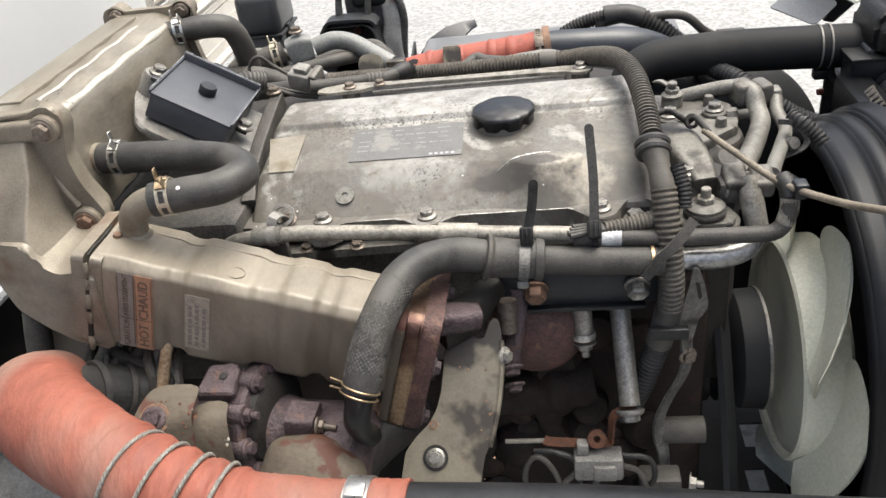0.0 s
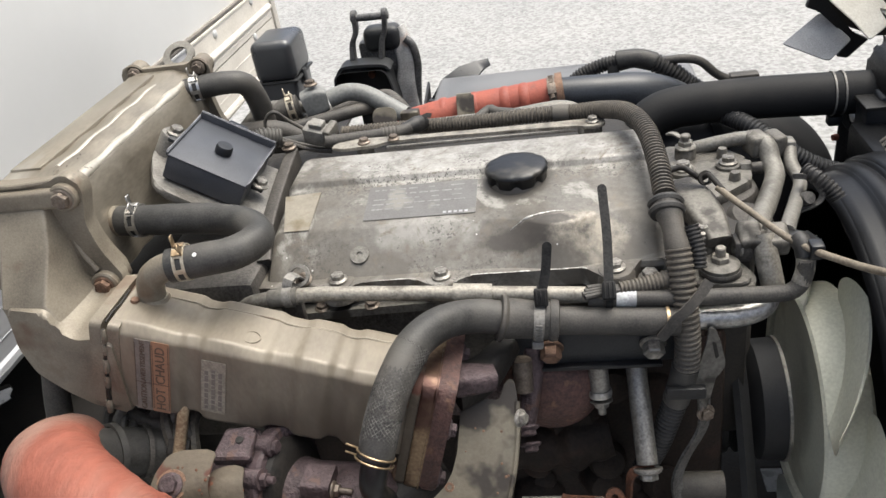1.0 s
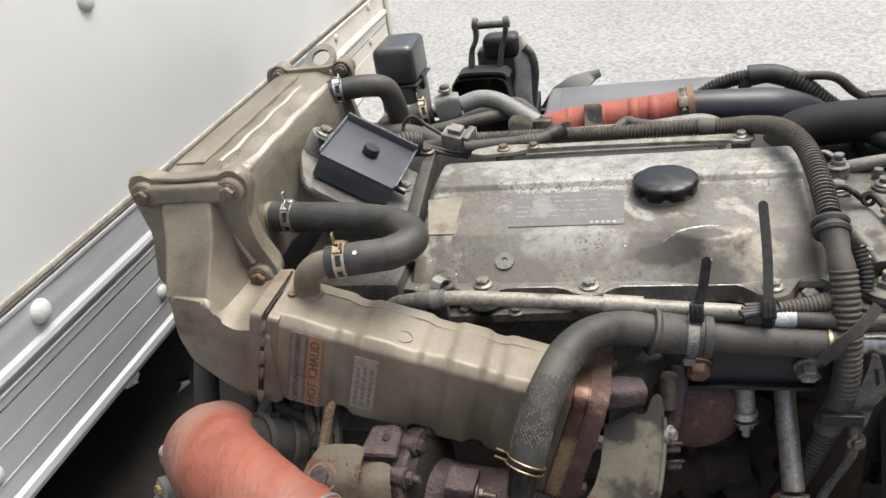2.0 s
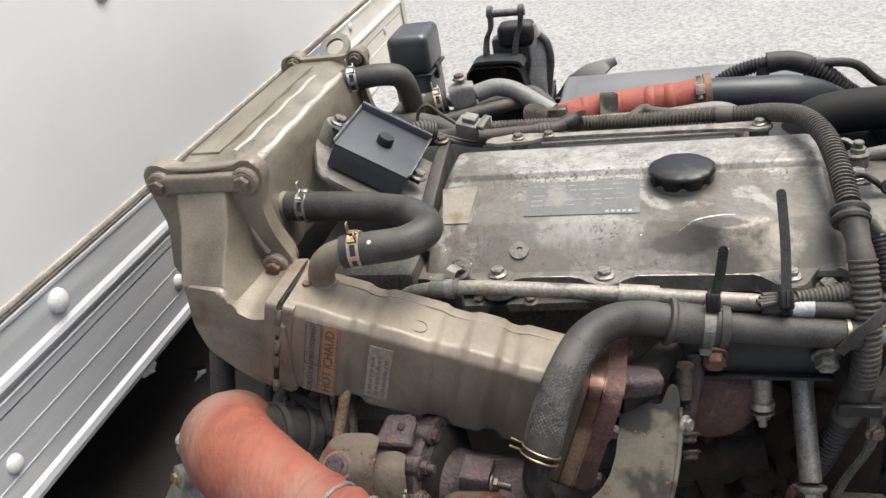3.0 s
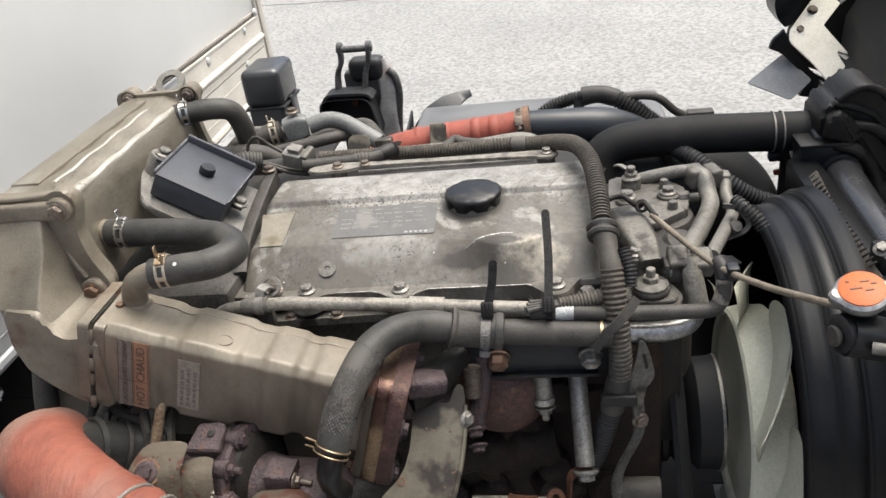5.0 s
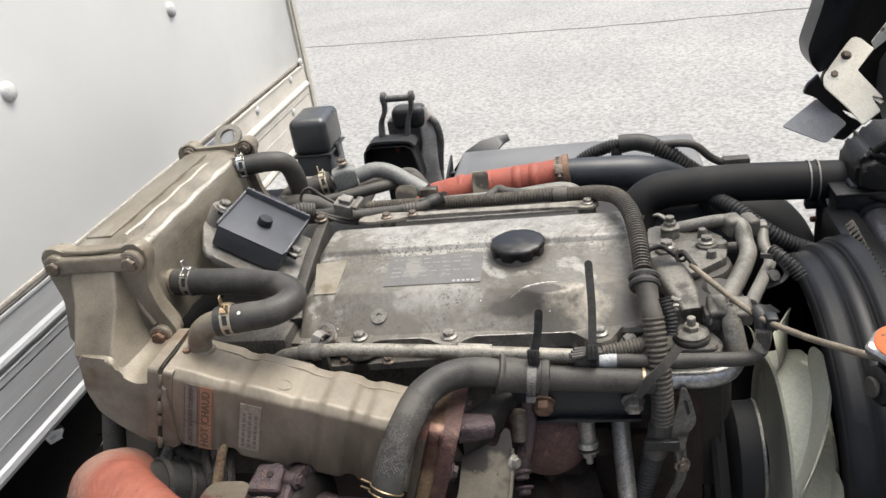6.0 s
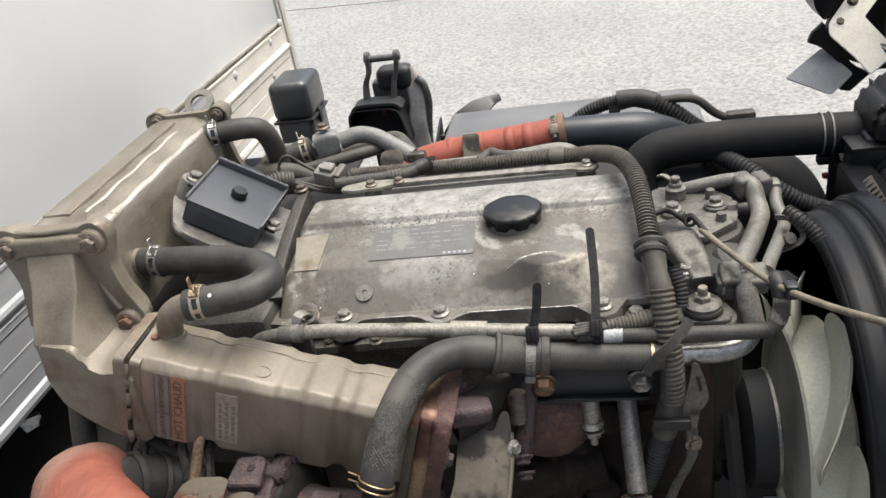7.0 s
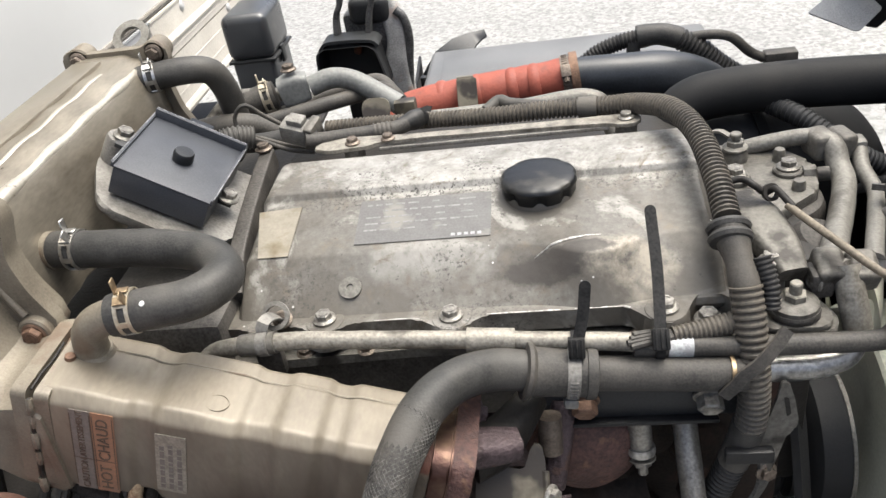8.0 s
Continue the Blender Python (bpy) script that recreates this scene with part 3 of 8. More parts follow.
# ---- cargo box behind the engine ----
WX = -0.94
box = thing("cargo_box", "white panelled cargo box with a bare aluminium bottom rail", "truck body", (WX, 1.5, 1.02))
part("front_panel", boxed((WX - 0.05, 0.38, 1.2484), (WX - 0.004, 2.60, 3.3), 0.002), PANEL, box, "glossy white front panel")
part("box_side", boxed((WX - 3.4, 2.58, 1.03), (WX - 0.06, 2.625, 3.3), 0.002), PANEL, box)
part("box_side", boxed((WX - 3.4, 0.36, 1.03), (WX - 0.06, 0.40, 3.3), 0.002), PANEL, box)
part("box_floor", boxed((WX - 3.4, 0.38, 1.03), (WX - 0.06, 2.60, 1.10), 0.002), DARK_IRON, box)
part("box_roof", boxed((WX - 3.4, 0.36, 3.3), (WX, 2.63, 3.34), 0.004), PANEL, box)
rail_profile = [(-0.05, 1.002), (0.004, 1.002), (0.011, 1.005), (0.013, 1.013), (0.010, 1.022), (0.004, 1.026), (0.004, 1.0525), (0.0050, 1.0533), (0.0050, 1.0545), (0.004, 1.0560),
                (0.004, 1.0955), (0.0050, 1.0963), (0.0050, 1.0975), (0.004, 1.0990), (0.004, 1.1370), (-0.001, 1.1378), (-0.001, 1.1405), (0.006, 1.1415), (0.006, 1.1535), (0.0075, 1.1545), (0.0075, 1.1565), (0.006, 1.1580),
                (0.006, 1.1660), (0.0125, 1.1685), (0.0150, 1.1750), (0.0125, 1.1815), (0.004, 1.1850), (0.004, 1.2360), (0.0075, 1.2385), (0.0075, 1.2430), (-0.05, 1.2430)]
rail_rings = [[Vector((WX + x, y, z)) for x, z in rail_profile] for y in [0.36 + 0.06 * k for k in range(38)]]
rail = part("bottom_rail", skin(rail_rings), RAIL, box, "bare aluminium bottom rail with scratches", angle=20)
part("rail_end", skin([[Vector((WX + x + (0.0025 if x > -0.04 else 0), y, z + (0.0001 if z > 1.24 else -0.0015 if z < 1.003 else 0))) for x, z in rail_profile] for y in (1.93, 2.10, 2.30, 2.585)]), POST, box, "cream painted end of the rail", angle=20)
part("panel_seal", boxed((WX - 0.004, 0.38, 1.2432), (WX + 0.003, 2.60, 1.2480), 0.001, 1), HEAD, box)
part("sealant", boxed((WX - 0.006, 0.38, 1.2482), (WX - 0.0010, 2.595, 1.2570), 0.0015, 2), SEAL, box, "yellowed bead of sealant")
part("corner_post", merge(boxed((WX - 0.05, 2.602, 1.0), (WX + 0.012, 2.64, 3.3), 0.006), boxed((WX - 0.05, 2.588, 1.0), (WX + 0.006, 2.600, 3.3), 0.003)), POST, box, "cream painted corner post")
dome = lambda r, h: mesh_of(lathe([(r, 0), (r * 0.96, h * 0.35), (r * 0.8, h * 0.7), (r * 0.5, h * 0.92), (0.0, h)], Matrix.Identity(4), 20), "rivet", RIVET)
big_dome, small_dome = dome(0.0185, 0.012), dome(0.0135, 0.009)
for y, z in ((1.141, 1.565), (1.791, 1.582), (0.49, 1.551), (2.42, 1.59), (1.141, 2.2), (1.791, 2.2), (2.42, 2.2)):
    put("rivet", big_dome, box, basis((WX - 0.004, y, z), (1, 0, 0)))
for y in (0.80, 1.24, 1.68):
    put("rivet", big_dome, box, basis((WX + 0.004, y, 1.213), (1, 0, 0)))
for y, z in ((2.12, 1.222), (2.44, 1.228), (2.40, 1.13), (2.57, 1.255), (0.555, 1.06), (0.62, 1.075), (1.06, 1.075), (1.09, 1.05)):
    put("rivet", small_dome, box, basis((WX + 0.004, y, z), (1, 0, 0)))

# ---- chassis and the dark mass under the engine ----
for y in (0.86, 1.62):
    lad = [(0.0, 0.0), (0.06, 0.0), (0.06, 0.008), (0.008, 0.008), (0.008, 0.192), (0.06, 0.192), (0.06, 0.2), (0.0, 0.2)]
    s = 1 if y > 1.2 else -1
    fr = skin([[Vector((x, y - s * a, (0.50 if y > 1.2 else 0.34) + b)) for a, b in lad] for x in (-4.0, -1.0, 0.2, 1.6)])
    alone("chassis_rail", fr, BLACK_METAL, "black steel channel chassis rail beside the engine", "chassis", group="chassis rails")
# near-black sheet added for the shade under the box, with gaps to the ground
under = thing("box_shade_sheet", "added near-black sheet for shade below the cargo box with gaps", "chassis", (-1.6, 1.4, 0.79))
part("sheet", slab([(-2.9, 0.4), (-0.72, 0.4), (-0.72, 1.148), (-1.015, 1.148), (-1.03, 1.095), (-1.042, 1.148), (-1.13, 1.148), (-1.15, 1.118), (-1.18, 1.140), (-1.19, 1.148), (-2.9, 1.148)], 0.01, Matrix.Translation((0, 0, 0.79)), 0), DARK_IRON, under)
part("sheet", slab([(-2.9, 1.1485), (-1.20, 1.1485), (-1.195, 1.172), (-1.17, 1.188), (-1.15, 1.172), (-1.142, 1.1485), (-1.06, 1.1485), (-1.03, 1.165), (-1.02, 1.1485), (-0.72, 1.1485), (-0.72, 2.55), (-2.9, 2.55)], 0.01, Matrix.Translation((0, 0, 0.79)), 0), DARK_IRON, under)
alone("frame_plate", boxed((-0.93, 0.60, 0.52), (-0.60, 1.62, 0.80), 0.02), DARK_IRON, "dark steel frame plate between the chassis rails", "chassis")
alone("cross_member", boxed((-0.93, 0.80, 0.50), (-0.83, 1.67, 0.58), 0.012), BLACK_METAL, "black steel chassis cross member behind the engine", "chassis")
alone("gearbox", sweep([(-0.99, 1.2, 0.60), (-0.85, 1.2, 0.64), (-0.60, 1.2, 0.72), (-0.46, 1.2, 0.78)], [(0.22, 0.22), (0.28, 0.30), (0.40, 0.42), (0.50, 0.56)], corner=0.3),
      DARK_IRON, "dark oily gearbox casing behind the engine", "gearbox")
# near-black sheet added for the deep shade behind the fan, leaving two ground glimpses
guard = thing("radiator_shade_sheet", "added near-black sheet for shade low behind the radiator", "guard", (0.4, 1.3, 0.3))
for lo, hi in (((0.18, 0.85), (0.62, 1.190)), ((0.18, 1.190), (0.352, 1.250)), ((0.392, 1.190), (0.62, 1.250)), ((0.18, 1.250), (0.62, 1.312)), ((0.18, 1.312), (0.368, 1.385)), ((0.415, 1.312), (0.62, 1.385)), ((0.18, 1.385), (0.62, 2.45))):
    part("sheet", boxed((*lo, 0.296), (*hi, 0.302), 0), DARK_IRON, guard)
blk = thing("engine_block", "dark oily cast iron engine block under the cylinder head", "engine", (-0.15, 1.1, 0.45))
part("block", boxed((-0.45, 0.95, 0.45), (0.20, 1.36, 1.02), 0.02), BLOCK_IRON, blk)
for k in range(22):
    at = Vector((random.uniform(-0.42, 0.14), random.uniform(0.925, 0.955), random.uniform(0.56, 0.96)))
    r = random.uniform(0.018, 0.042)
    lump = lathe([(r * 1.1, -0.03), (r, 0.0), (r * 0.82, r * 0.35), (r * 0.4, r * 0.5), (0.0, r * 0.52)], basis(at, (random.uniform(-0.4, 0.4), -1, random.uniform(-0.2, 0.5))), 14)
    part("casting_boss", lump, BLOCK_IRON, blk)
part("front_case", boxed((0.10, 0.96, 0.32), (0.20, 1.36, 0.86), 0.02), BLOCK_IRON, blk)
part("rear_plate", boxed((-0.60, 0.885, 0.92), (-0.43, 1.10, 1.195), 0.012), HEAD, blk)
part("bell_housing", boxed((-0.70, 0.93, 0.70), (-0.55, 1.36, 1.165), 0.03), DARK_IRON, blk)
part("engine_mount", boxed((-0.30, 0.80, 0.539), (-0.18, 0.96, 0.72), 0.0), DARK_IRON, blk)
part("engine_mount", boxed((-0.30, 1.34, 0.699), (-0.18, 1.64, 0.80), 0.0), DARK_IRON, blk)
for y, z in ((0.866, 0.540), (1.568, 0.700)):
    part("mount_foot", boxed((-0.29, y, z), (-0.19, y + 0.046, z + 0.02), 0), DARK_IRON, blk)
part("oil_sump", boxed((-0.42, 0.98, 0.28), (0.16, 1.32, 0.46), 0.03), DARK_IRON, blk)
part("cylinder_head", boxed((-0.44, 0.912, 1.015), (0.135, 1.21, 1.128), 0.008), HEAD, blk)
part("cam_carrier", boxed((-0.435, 0.909, 1.124), (0.130, 1.20, 1.148), 0.006), HEAD, blk)

# ---- valve cover ----
CX0, CX1 = -0.432, 0.124


def cover_ring(x, drop):
    """The cover's section at x; drop lowers it at the two ends."""
    bulge = 0.036 * math.exp(-((x + 0.020) / 0.048) ** 2)
    lift = 0.004 * math.exp(-((x + 0.020) / 0.05) ** 2)
    p = [(0.914, 1.146), (0.914, 1.158), (0.912, 1.160), (0.910, 1.163), (0.909, 1.167), (0.9115 - 0.3 * bulge, 1.174), (0.950 - 0.7 * bulge, 1.2045 + lift),
         (0.9675 - bulge, 1.2188 + lift), (0.9710 - bulge, 1.2212 + lift), (0.977 - bulge, 1.2226 + lift), (1.02 - 0.4 * bulge, 1.231 + 0.5 * lift), (1.060, 1.2395), (1.0645, 1.2405), (1.0665, 1.242), (1.0695, 1.2475),
         (1.0725, 1.2496), (1.079, 1.2504), (1.11, 1.251), (1.145, 1.251), (1.156, 1.249), (1.164, 1.242), (1.176, 1.215), (1.184, 1.190), (1.190, 1.180), (1.206, 1.178), (1.208, 1.165), (1.208, 1.152)]
    top = 1.165
    return [Vector((x, y, z if z <= top else top + (z - top) * drop)) for y, z in p]


xs = [(CX0, 0.02), (CX0 + 0.004, 0.10), (CX0 + 0.008, 0.55), (CX0 + 0.013, 0.86), (CX0 + 0.02, 0.97), (CX0 + 0.028, 1.0)]
xs += [(CX0 + 0.03 + k * (CX1 - CX0 - 0.06) / 60, 1.0) for k in range(61)]
xs += [(CX1 - 0.028, 1.0), (CX1 - 0.02, 0.97), (CX1 - 0.013, 0.86), (CX1 - 0.008, 0.55), (CX1 - 0.004, 0.10), (CX1, 0.02)]
cover = thing("valve_cover", "weathered grey aluminium valve cover with dusty stains on the engine", "engine cover", (-0.15, 1.04, 1.152))
shell = part("cover_shell", skin([cover_ring(x, d) for x, d in xs]), COVER, cover, angle=30)
part("gasket", boxed((CX0 - 0.001, 0.9045, 1.1475), (CX1 + 0.001, 1.21, 1.1518), 0.001, 1), PLASTIC_DUST, cover, "black rubber gasket")
near_bolts = [(-0.318, 0.906, 0.0), (-0.176, 0.900, 0.4), (0.047, 0.893, 0.2)]
for x, y, a in near_bolts:
    part("boss", lathe([(0.025, 1.152), (0.024, 1.172), (0.021, 1.177), (0.018, 1.1775)], Matrix.Translation((x, y, 0)), 24), COVER, cover)
    bolt(cover, (x, y, 1.1805), r=0.0092, turn=a)
part("boss", lathe([(0.0165, 1.143), (0.0160, 1.158), (0.0145, 1.160)], Matrix.Translation((0.089, 0.8915, 0)), 24), PALE_CAST, cover)
bolt(cover, (0.089, 0.8915, 1.1635), r=0.0100, turn=0.9)
for x in (-0.395, -0.322, -0.10, 0.038):
    part("boss", lathe([(0.020, 1.152), (0.019, 1.190), (0.016, 1.193)], Matrix.Translation((x, 1.190, 0)), 20), COVER, cover)
part("washer", merge(band(basis((-0.291, 0.938, 1.1965), (0, -0.55, 0.83)), 0.0045, 0.003, 0.0085, 24), lathe([(0.0047, 0), (0.0055, 0.0008), (0, 0.001)], basis((-0.291, 0.938, 1.195), (0, -0.55, 0.83)), 12)), PIPE_BEIGE, cover)
EARS = [(-0.395, 0.908, 0.017), (-0.318, 0.906, 0.0225), (-0.176, 0.900, 0.0225), (0.047, 0.893, 0.0225)]


def flange_edge(x):
    """The near edge of the cover's flange: straight, with an ear round each bolt."""
    y = 0.9010
    for bx, by, r in EARS:
        d = abs(x - bx) / r
        if d < 1.7:
            ear = by - r * math.sqrt(max(0.0, 1 - d * d)) if d < 0.86 else by - r * 0.51 + (d - 0.86) / 0.84 * (0.9010 - by + r * 0.51)
            y = min(y, ear)
    return y + 0.016 * math.exp(-((x - 0.090) / 0.021) ** 4)


edge_xs = [CX0 - 0.004 + 0.0035 * k for k in range(161)]
flange_line = [(x, flange_edge(x)) for x in edge_xs]
part("cover_flange", slab(flange_line + [(edge_xs[-1], 1.20), (CX0 - 0.004, 1.20)], 0.0242, Matrix.Translation((0, 0, 1.1520)), 0.0022, 2), COVER, cover, "cast flange with bolt ears")
CHIP = surface("chipped_bright_metal", (0.52, 0.51, 0.49), (0.22, 0.21, 0.19), 0.4, 0.5, 120, 300, 0.2)
for x0, x1, r in ((-0.262, -0.205, 0.0010), (-0.138, -0.060, 0.0014), (-0.045, 0.012, 0.0010)):
    line = [(x, flange_edge(x) + 0.0012, 1.1760) for x in (x0 + (x1 - x0) * k / 9 for k in range(10))]
    part("chipped_edge", tube(line, [r * (0.35 + abs(noise.noise(Vector((k * 0.9, x0 * 30, 0)))) * 1.6) for k in range(10)], 6, 0.004), CHIP, cover, "chipped bright edge")
# front ledge of the head under the flange, with its own nuts
ledge_line = [(-0.43, 0.884), (-0.40, 0.880), (-0.33, 0.884), (-0.22, 0.890), (0.03, 0.888), (0.125, 0.884), (0.125, 0.96), (-0.43, 0.96)]
part("head_ledge", slab(rounded(ledge_line, 0.008, 3), 0.012, Matrix.Translation((0, 0, 1.1315)), 0.002), PALE_CAST, cover, "dusty ledge below the flange")
for x in (-0.345, -0.275, 0.02):
    bolt(cover, (x, 0.893, 1.1445), (0, -0.1, 1), 0.0075, BOLT_DARK, turn=x * 7)
# raised scratch, nameplate and foil tag on the sloping shoulder
sl = Vector((0, 0.078, 0.0156)).normalized()
sn = Vector((1, 0, 0)).cross(sl)
PM = Matrix((Vector((1, 0, 0)), sl, sn)).transposed().to_4x4()
plate_m = Matrix.Translation(Vector((-0.2105, 1.0185, 1.2314))) @ PM
name_plate = part("name_plate", slab(oblong(0.158, 0.074, 0.002, 2), 0.0008, plate_m, 0), PLATE, cover, "worn dark grey printed nameplate")
PLATE_INK = surface("faint_plate_print", (0.185, 0.182, 0.178), None, 0.5, 0.3, 50, 300, 0.0)
MARK = surface("worn_plate_mark", (0.30, 0.30, 0.305), None, 0.5, 0, 50, 300, 0.0)
bars = []
for k in range(5):
    y = 0.028 - k * 0.0108
    x = -0.070
    while x < 0.055:
        w = random.uniform(0.006, 0.020)
        if random.random() < 0.75:
            bars.append(block((w, 0.0028, 0.0002), plate_m @ Matrix.Translation((x + w / 2, y, 0.00085)), 0))
        x += w + 0.004
part("plate_print", merge(*bars), PLATE_INK, name_plate)
part("plate_mark", merge(*[block((0.0046, 0.0042, 0.0003), plate_m @ Matrix.Translation((0.036 + k * 0.0075, -0.0315, 0.00085)), 0) for k in range(5)]), MARK, name_plate)
tag_m = Matrix.Translation(Vector((-0.388, 1.006, 1.2294))) @ PM
part("foil_tag", slab([(-0.030, 0.044), (0.024, 0.048), (0.022, -0.036), (-0.014, -0.036)], 0.0008, tag_m, 0), TAG, cover, "bare torn foil tag")


def cover_z(x, y):
    """Height of the cover's skin over the plan."""
    p = cover_ring(x, 1.0)
    for a, c in zip(p, p[1:]):
        if a.y <= y <= c.y and c.y > a.y:
            return a.z + (c.z - a.z) * (y - a.y) / (c.y - a.y)
    return 1.2


SCRATCH = [(-0.084 + 0.0072 * k, 0.9510 + 0.0105 * (1 - (1 - k / 10) ** 2) + 0.0005 * noise.noise(Vector((k * 1.3, 2.0, 0)))) for k in range(11)]
part("raised_scratch", tube([(x, y, cover_z(x, y) + 0.0002) for x, y in SCRATCH], [0.0004, 0.0012, 0.0008, 0.0016, 0.0019, 0.0015, 0.0018, 0.0010, 0.0012, 0.0006, 0.0003], 6, 0.003), CHIP, cover, "bright scraped ridge")

cap = thing("oil_filler_cap", "black plastic oil filler cap on the valve cover", "filler cap", (-0.076, 1.035, 1.235))
cm = Matrix.Translation((-0.0755, 1.056, -0.008))
part("pad", lathe([(0.0445, 1.222), (0.043, 1.2435), (0.040, 1.2475), (0.036, 1.248)], cm, 48), COVER, cap, "raised pad under the cap")
part("cap_neck", lathe([(0.036, 1.240), (0.036, 1.2505), (0.034, 1.2515)], cm, 32), PLASTIC, cap)
rings = []
for r, h in ((0.033, 1.2365), (0.0405, 1.237), (0.0425, 1.240), (0.0430, 1.2545), (0.0448, 1.2568), (0.0450, 1.2595), (0.0435, 1.2625), (0.040, 1.2645), (0.030, 1.2668), (0.012, 1.2680)):
    ring = []
    for k in range(96):
        a = 2 * math.pi * k / 96
        dip = (0.0034 if h < 1.258 else 0.0016) * max(0.0, math.cos(8 * a)) ** 1.5 if r > 0.037 else 0.0
        ring.append(cm @ Vector(((r - dip) * math.cos(a), (r - dip) * math.sin(a), h)))
    rings.append(ring)
part("cap_top", skin(rings), CAP_BLACK, cap, "scalloped black cap")

bar = thing("harness_bracket", "dusty flat metal harness bracket along the valve cover edge", "bracket", (-0.15, 1.19, 1.19))
out = [(-0.375, -0.008), (-0.352, -0.016), (-0.30, -0.012), (-0.285, -0.002), (-0.22, 0.0), (-0.05, -0.006), (0.015, -0.010), (0.030, -0.018), (0.052, -0.014), (0.057, 0.002), (0.048, 0.014), (0.02, 0.014), (-0.06, 0.012), (-0.24, 0.014), (-0.29, 0.018), (-0.335, 0.020), (-0.372, 0.008)]
part("bar", slab(rounded(out, 0.006, 3), 0.005, Matrix.Translation((0, 1.186, 1.250)), 0.0012), PIPE_PALE, bar)
part("lip", boxed((-0.285, 1.176, 1.2445), (0.015, 1.180, 1.2498), 0.0012), DULL_CAST, bar)
for x in (-0.322, 0.037):
    part("spacer", lathe([(0.014, 1.192), (0.014, 1.251)], Matrix.Translation((x, 1.187, 0)), 20), PALE_CAST, bar)
    bolt(bar, (x, 1.187, 1.2570), r=0.0075, mat=BOLT_DARK if x < 0 else ZINC, turn=x * 9)
bolt(bar, (-0.274, 1.190, 1.2570), r=0.0070, mat=BOLT_DARK)

# ---- recirculation duct, elbow and cooler ----
duct = thing("exhaust_gas_duct", "tan bronze painted square duct with bolted end flanges", "duct", (-0.668, 1.07, 1.25))
DUCT = rounded([(-0.731, 1.225), (-0.731, 1.366), (-0.722, 1.3775), (-0.650, 1.3770), (-0.619, 1.3645), (-0.611, 1.340), (-0.603, 1.225)], 0.006, 3)
duct_rings = []
for k in range(59):
    y = 0.862 + k * 0.0075
    q = 0.94 if k in (0, 58) else 1.0
    ring = []
    for x, z in DUCT:
        dent = 0.0020 * math.sin(y * 118 + 2.0 * z) * math.sin(y * 31) if 0.89 < y < 1.27 else 0.0
        side = min(1.0, max(0.0, (1.345 - z) / 0.03)) if x > -0.66 else 0.35
        ring.append(Vector((-0.668 + (x + 0.668) * q + dent * side, y, 1.30 + (z - 1.30) * q + (0.0012 * math.sin(y * 70) if z > 1.35 else 0.0))))
    duct_rings.append(ring)
part("duct_body", skin(duct_rings), EGR_DUCT, duct, angle=34)
part("pressed_panel", boxed((-0.718, 0.905, 1.3700), (-0.674, 1.262, 1.3812), 0.0014, 2), EGR_DUCT, duct, "raised panel pressed in the top")
# bright bands whose pale colour stands for sky reflected on the rounded edges
GLINT_RUN = [(0.885 + 0.009 * k, 0.0066 + 0.0040 * noise.noise(Vector((k * 0.13, 5.1, 0)))) for k in range(42)]
part("crease", tube([(-0.6245, y, 1.3655 - 0.6 * r + 0.0012 * math.sin(y * 70)) for y, r in GLINT_RUN], [r for y, r in GLINT_RUN], 12), EGR_GLINT, duct, "pale streak painted as sky reflected on the edge")
part("crease", tube([(-0.655, y, 1.3722 + 0.0012 * math.sin(y * 70) + 0.0003 * noise.noise(Vector((y * 90, 0, 0)))) for y, r in GLINT_RUN[3:38]], [0.0058 + 0.0005 * noise.noise(Vector((y * 60, 3, 0))) for y, r in GLINT_RUN[3:38]], 12), EGR_GLINT, duct, "pale streak painted as sky reflected on the crease")


def flange_bar(x0, x1, z0, z1):
    """Outline of a flange with a lug at each corner."""
    m = (z0 + z1) / 2
    return [(x0, z1 - 0.024), (x0 + 0.004, z1 - 0.004), (x0 + 0.024, z1), (x0 + 0.04, z1 - 0.008), (x1 - 0.04, z1 - 0.008), (x1 - 0.024, z1), (x1 - 0.004, z1 - 0.004), (x1, z1 - 0.024), (x1 - 0.014, m + 0.02),
            (x1 - 0.008, m - 0.02), (x1 + 0.010, z0 + 0.025), (x1 + 0.004, z0 + 0.004), (x1 - 0.02, z0), (x0 + 0.02, z0), (x0 - 0.006, z0 + 0.01), (x0 + 0.012, m)]


UPY = Matrix(((1, 0, 0, 0), (0, 0, -1, 0), (0, 1, 0, 0), (0, 0, 0, 1)))
for y, nm in ((0.868, "near_flange"), (1.302, "far_flange")):
    part(nm, slab(rounded(flange_bar(-0.748, -0.586, 1.225, 1.392), 0.012, 4), 0.014, Matrix.Translation((0, y, 0)) @ UPY, 0.002), EGR_CAST, duct, "bolted flange")
for x in (-0.722, -0.606):
    part("flange_lug", lathe([(0.0175, -0.016), (0.0175, 0.010), (0.015, 0.012)], basis((x, 1.30, 1.376), (0, -1, 0)), 20), EGR_CAST, duct)
    bolt(duct, (x, 1.285, 1.376), (0, -1, 0), 0.009, BOLT_DARK)
part("lifting_eye", merge(band(basis((-0.659, 1.340, 1.386), (0, -0.62, 0.78)), 0.0165, 0.006, 0.012, 28)), PIPE_BEIGE, duct, "grey steel lifting eye")
part("hose_neck", tube([(-0.640, 1.250, 1.346), (-0.612, 1.262, 1.349)], 0.0165, 16), EGR_CAST, duct)
part("hose_neck", tube([(-0.635, 0.922, 1.287), (-0.600, 0.918, 1.288)], 0.0212, 20), EGR_CAST, duct)

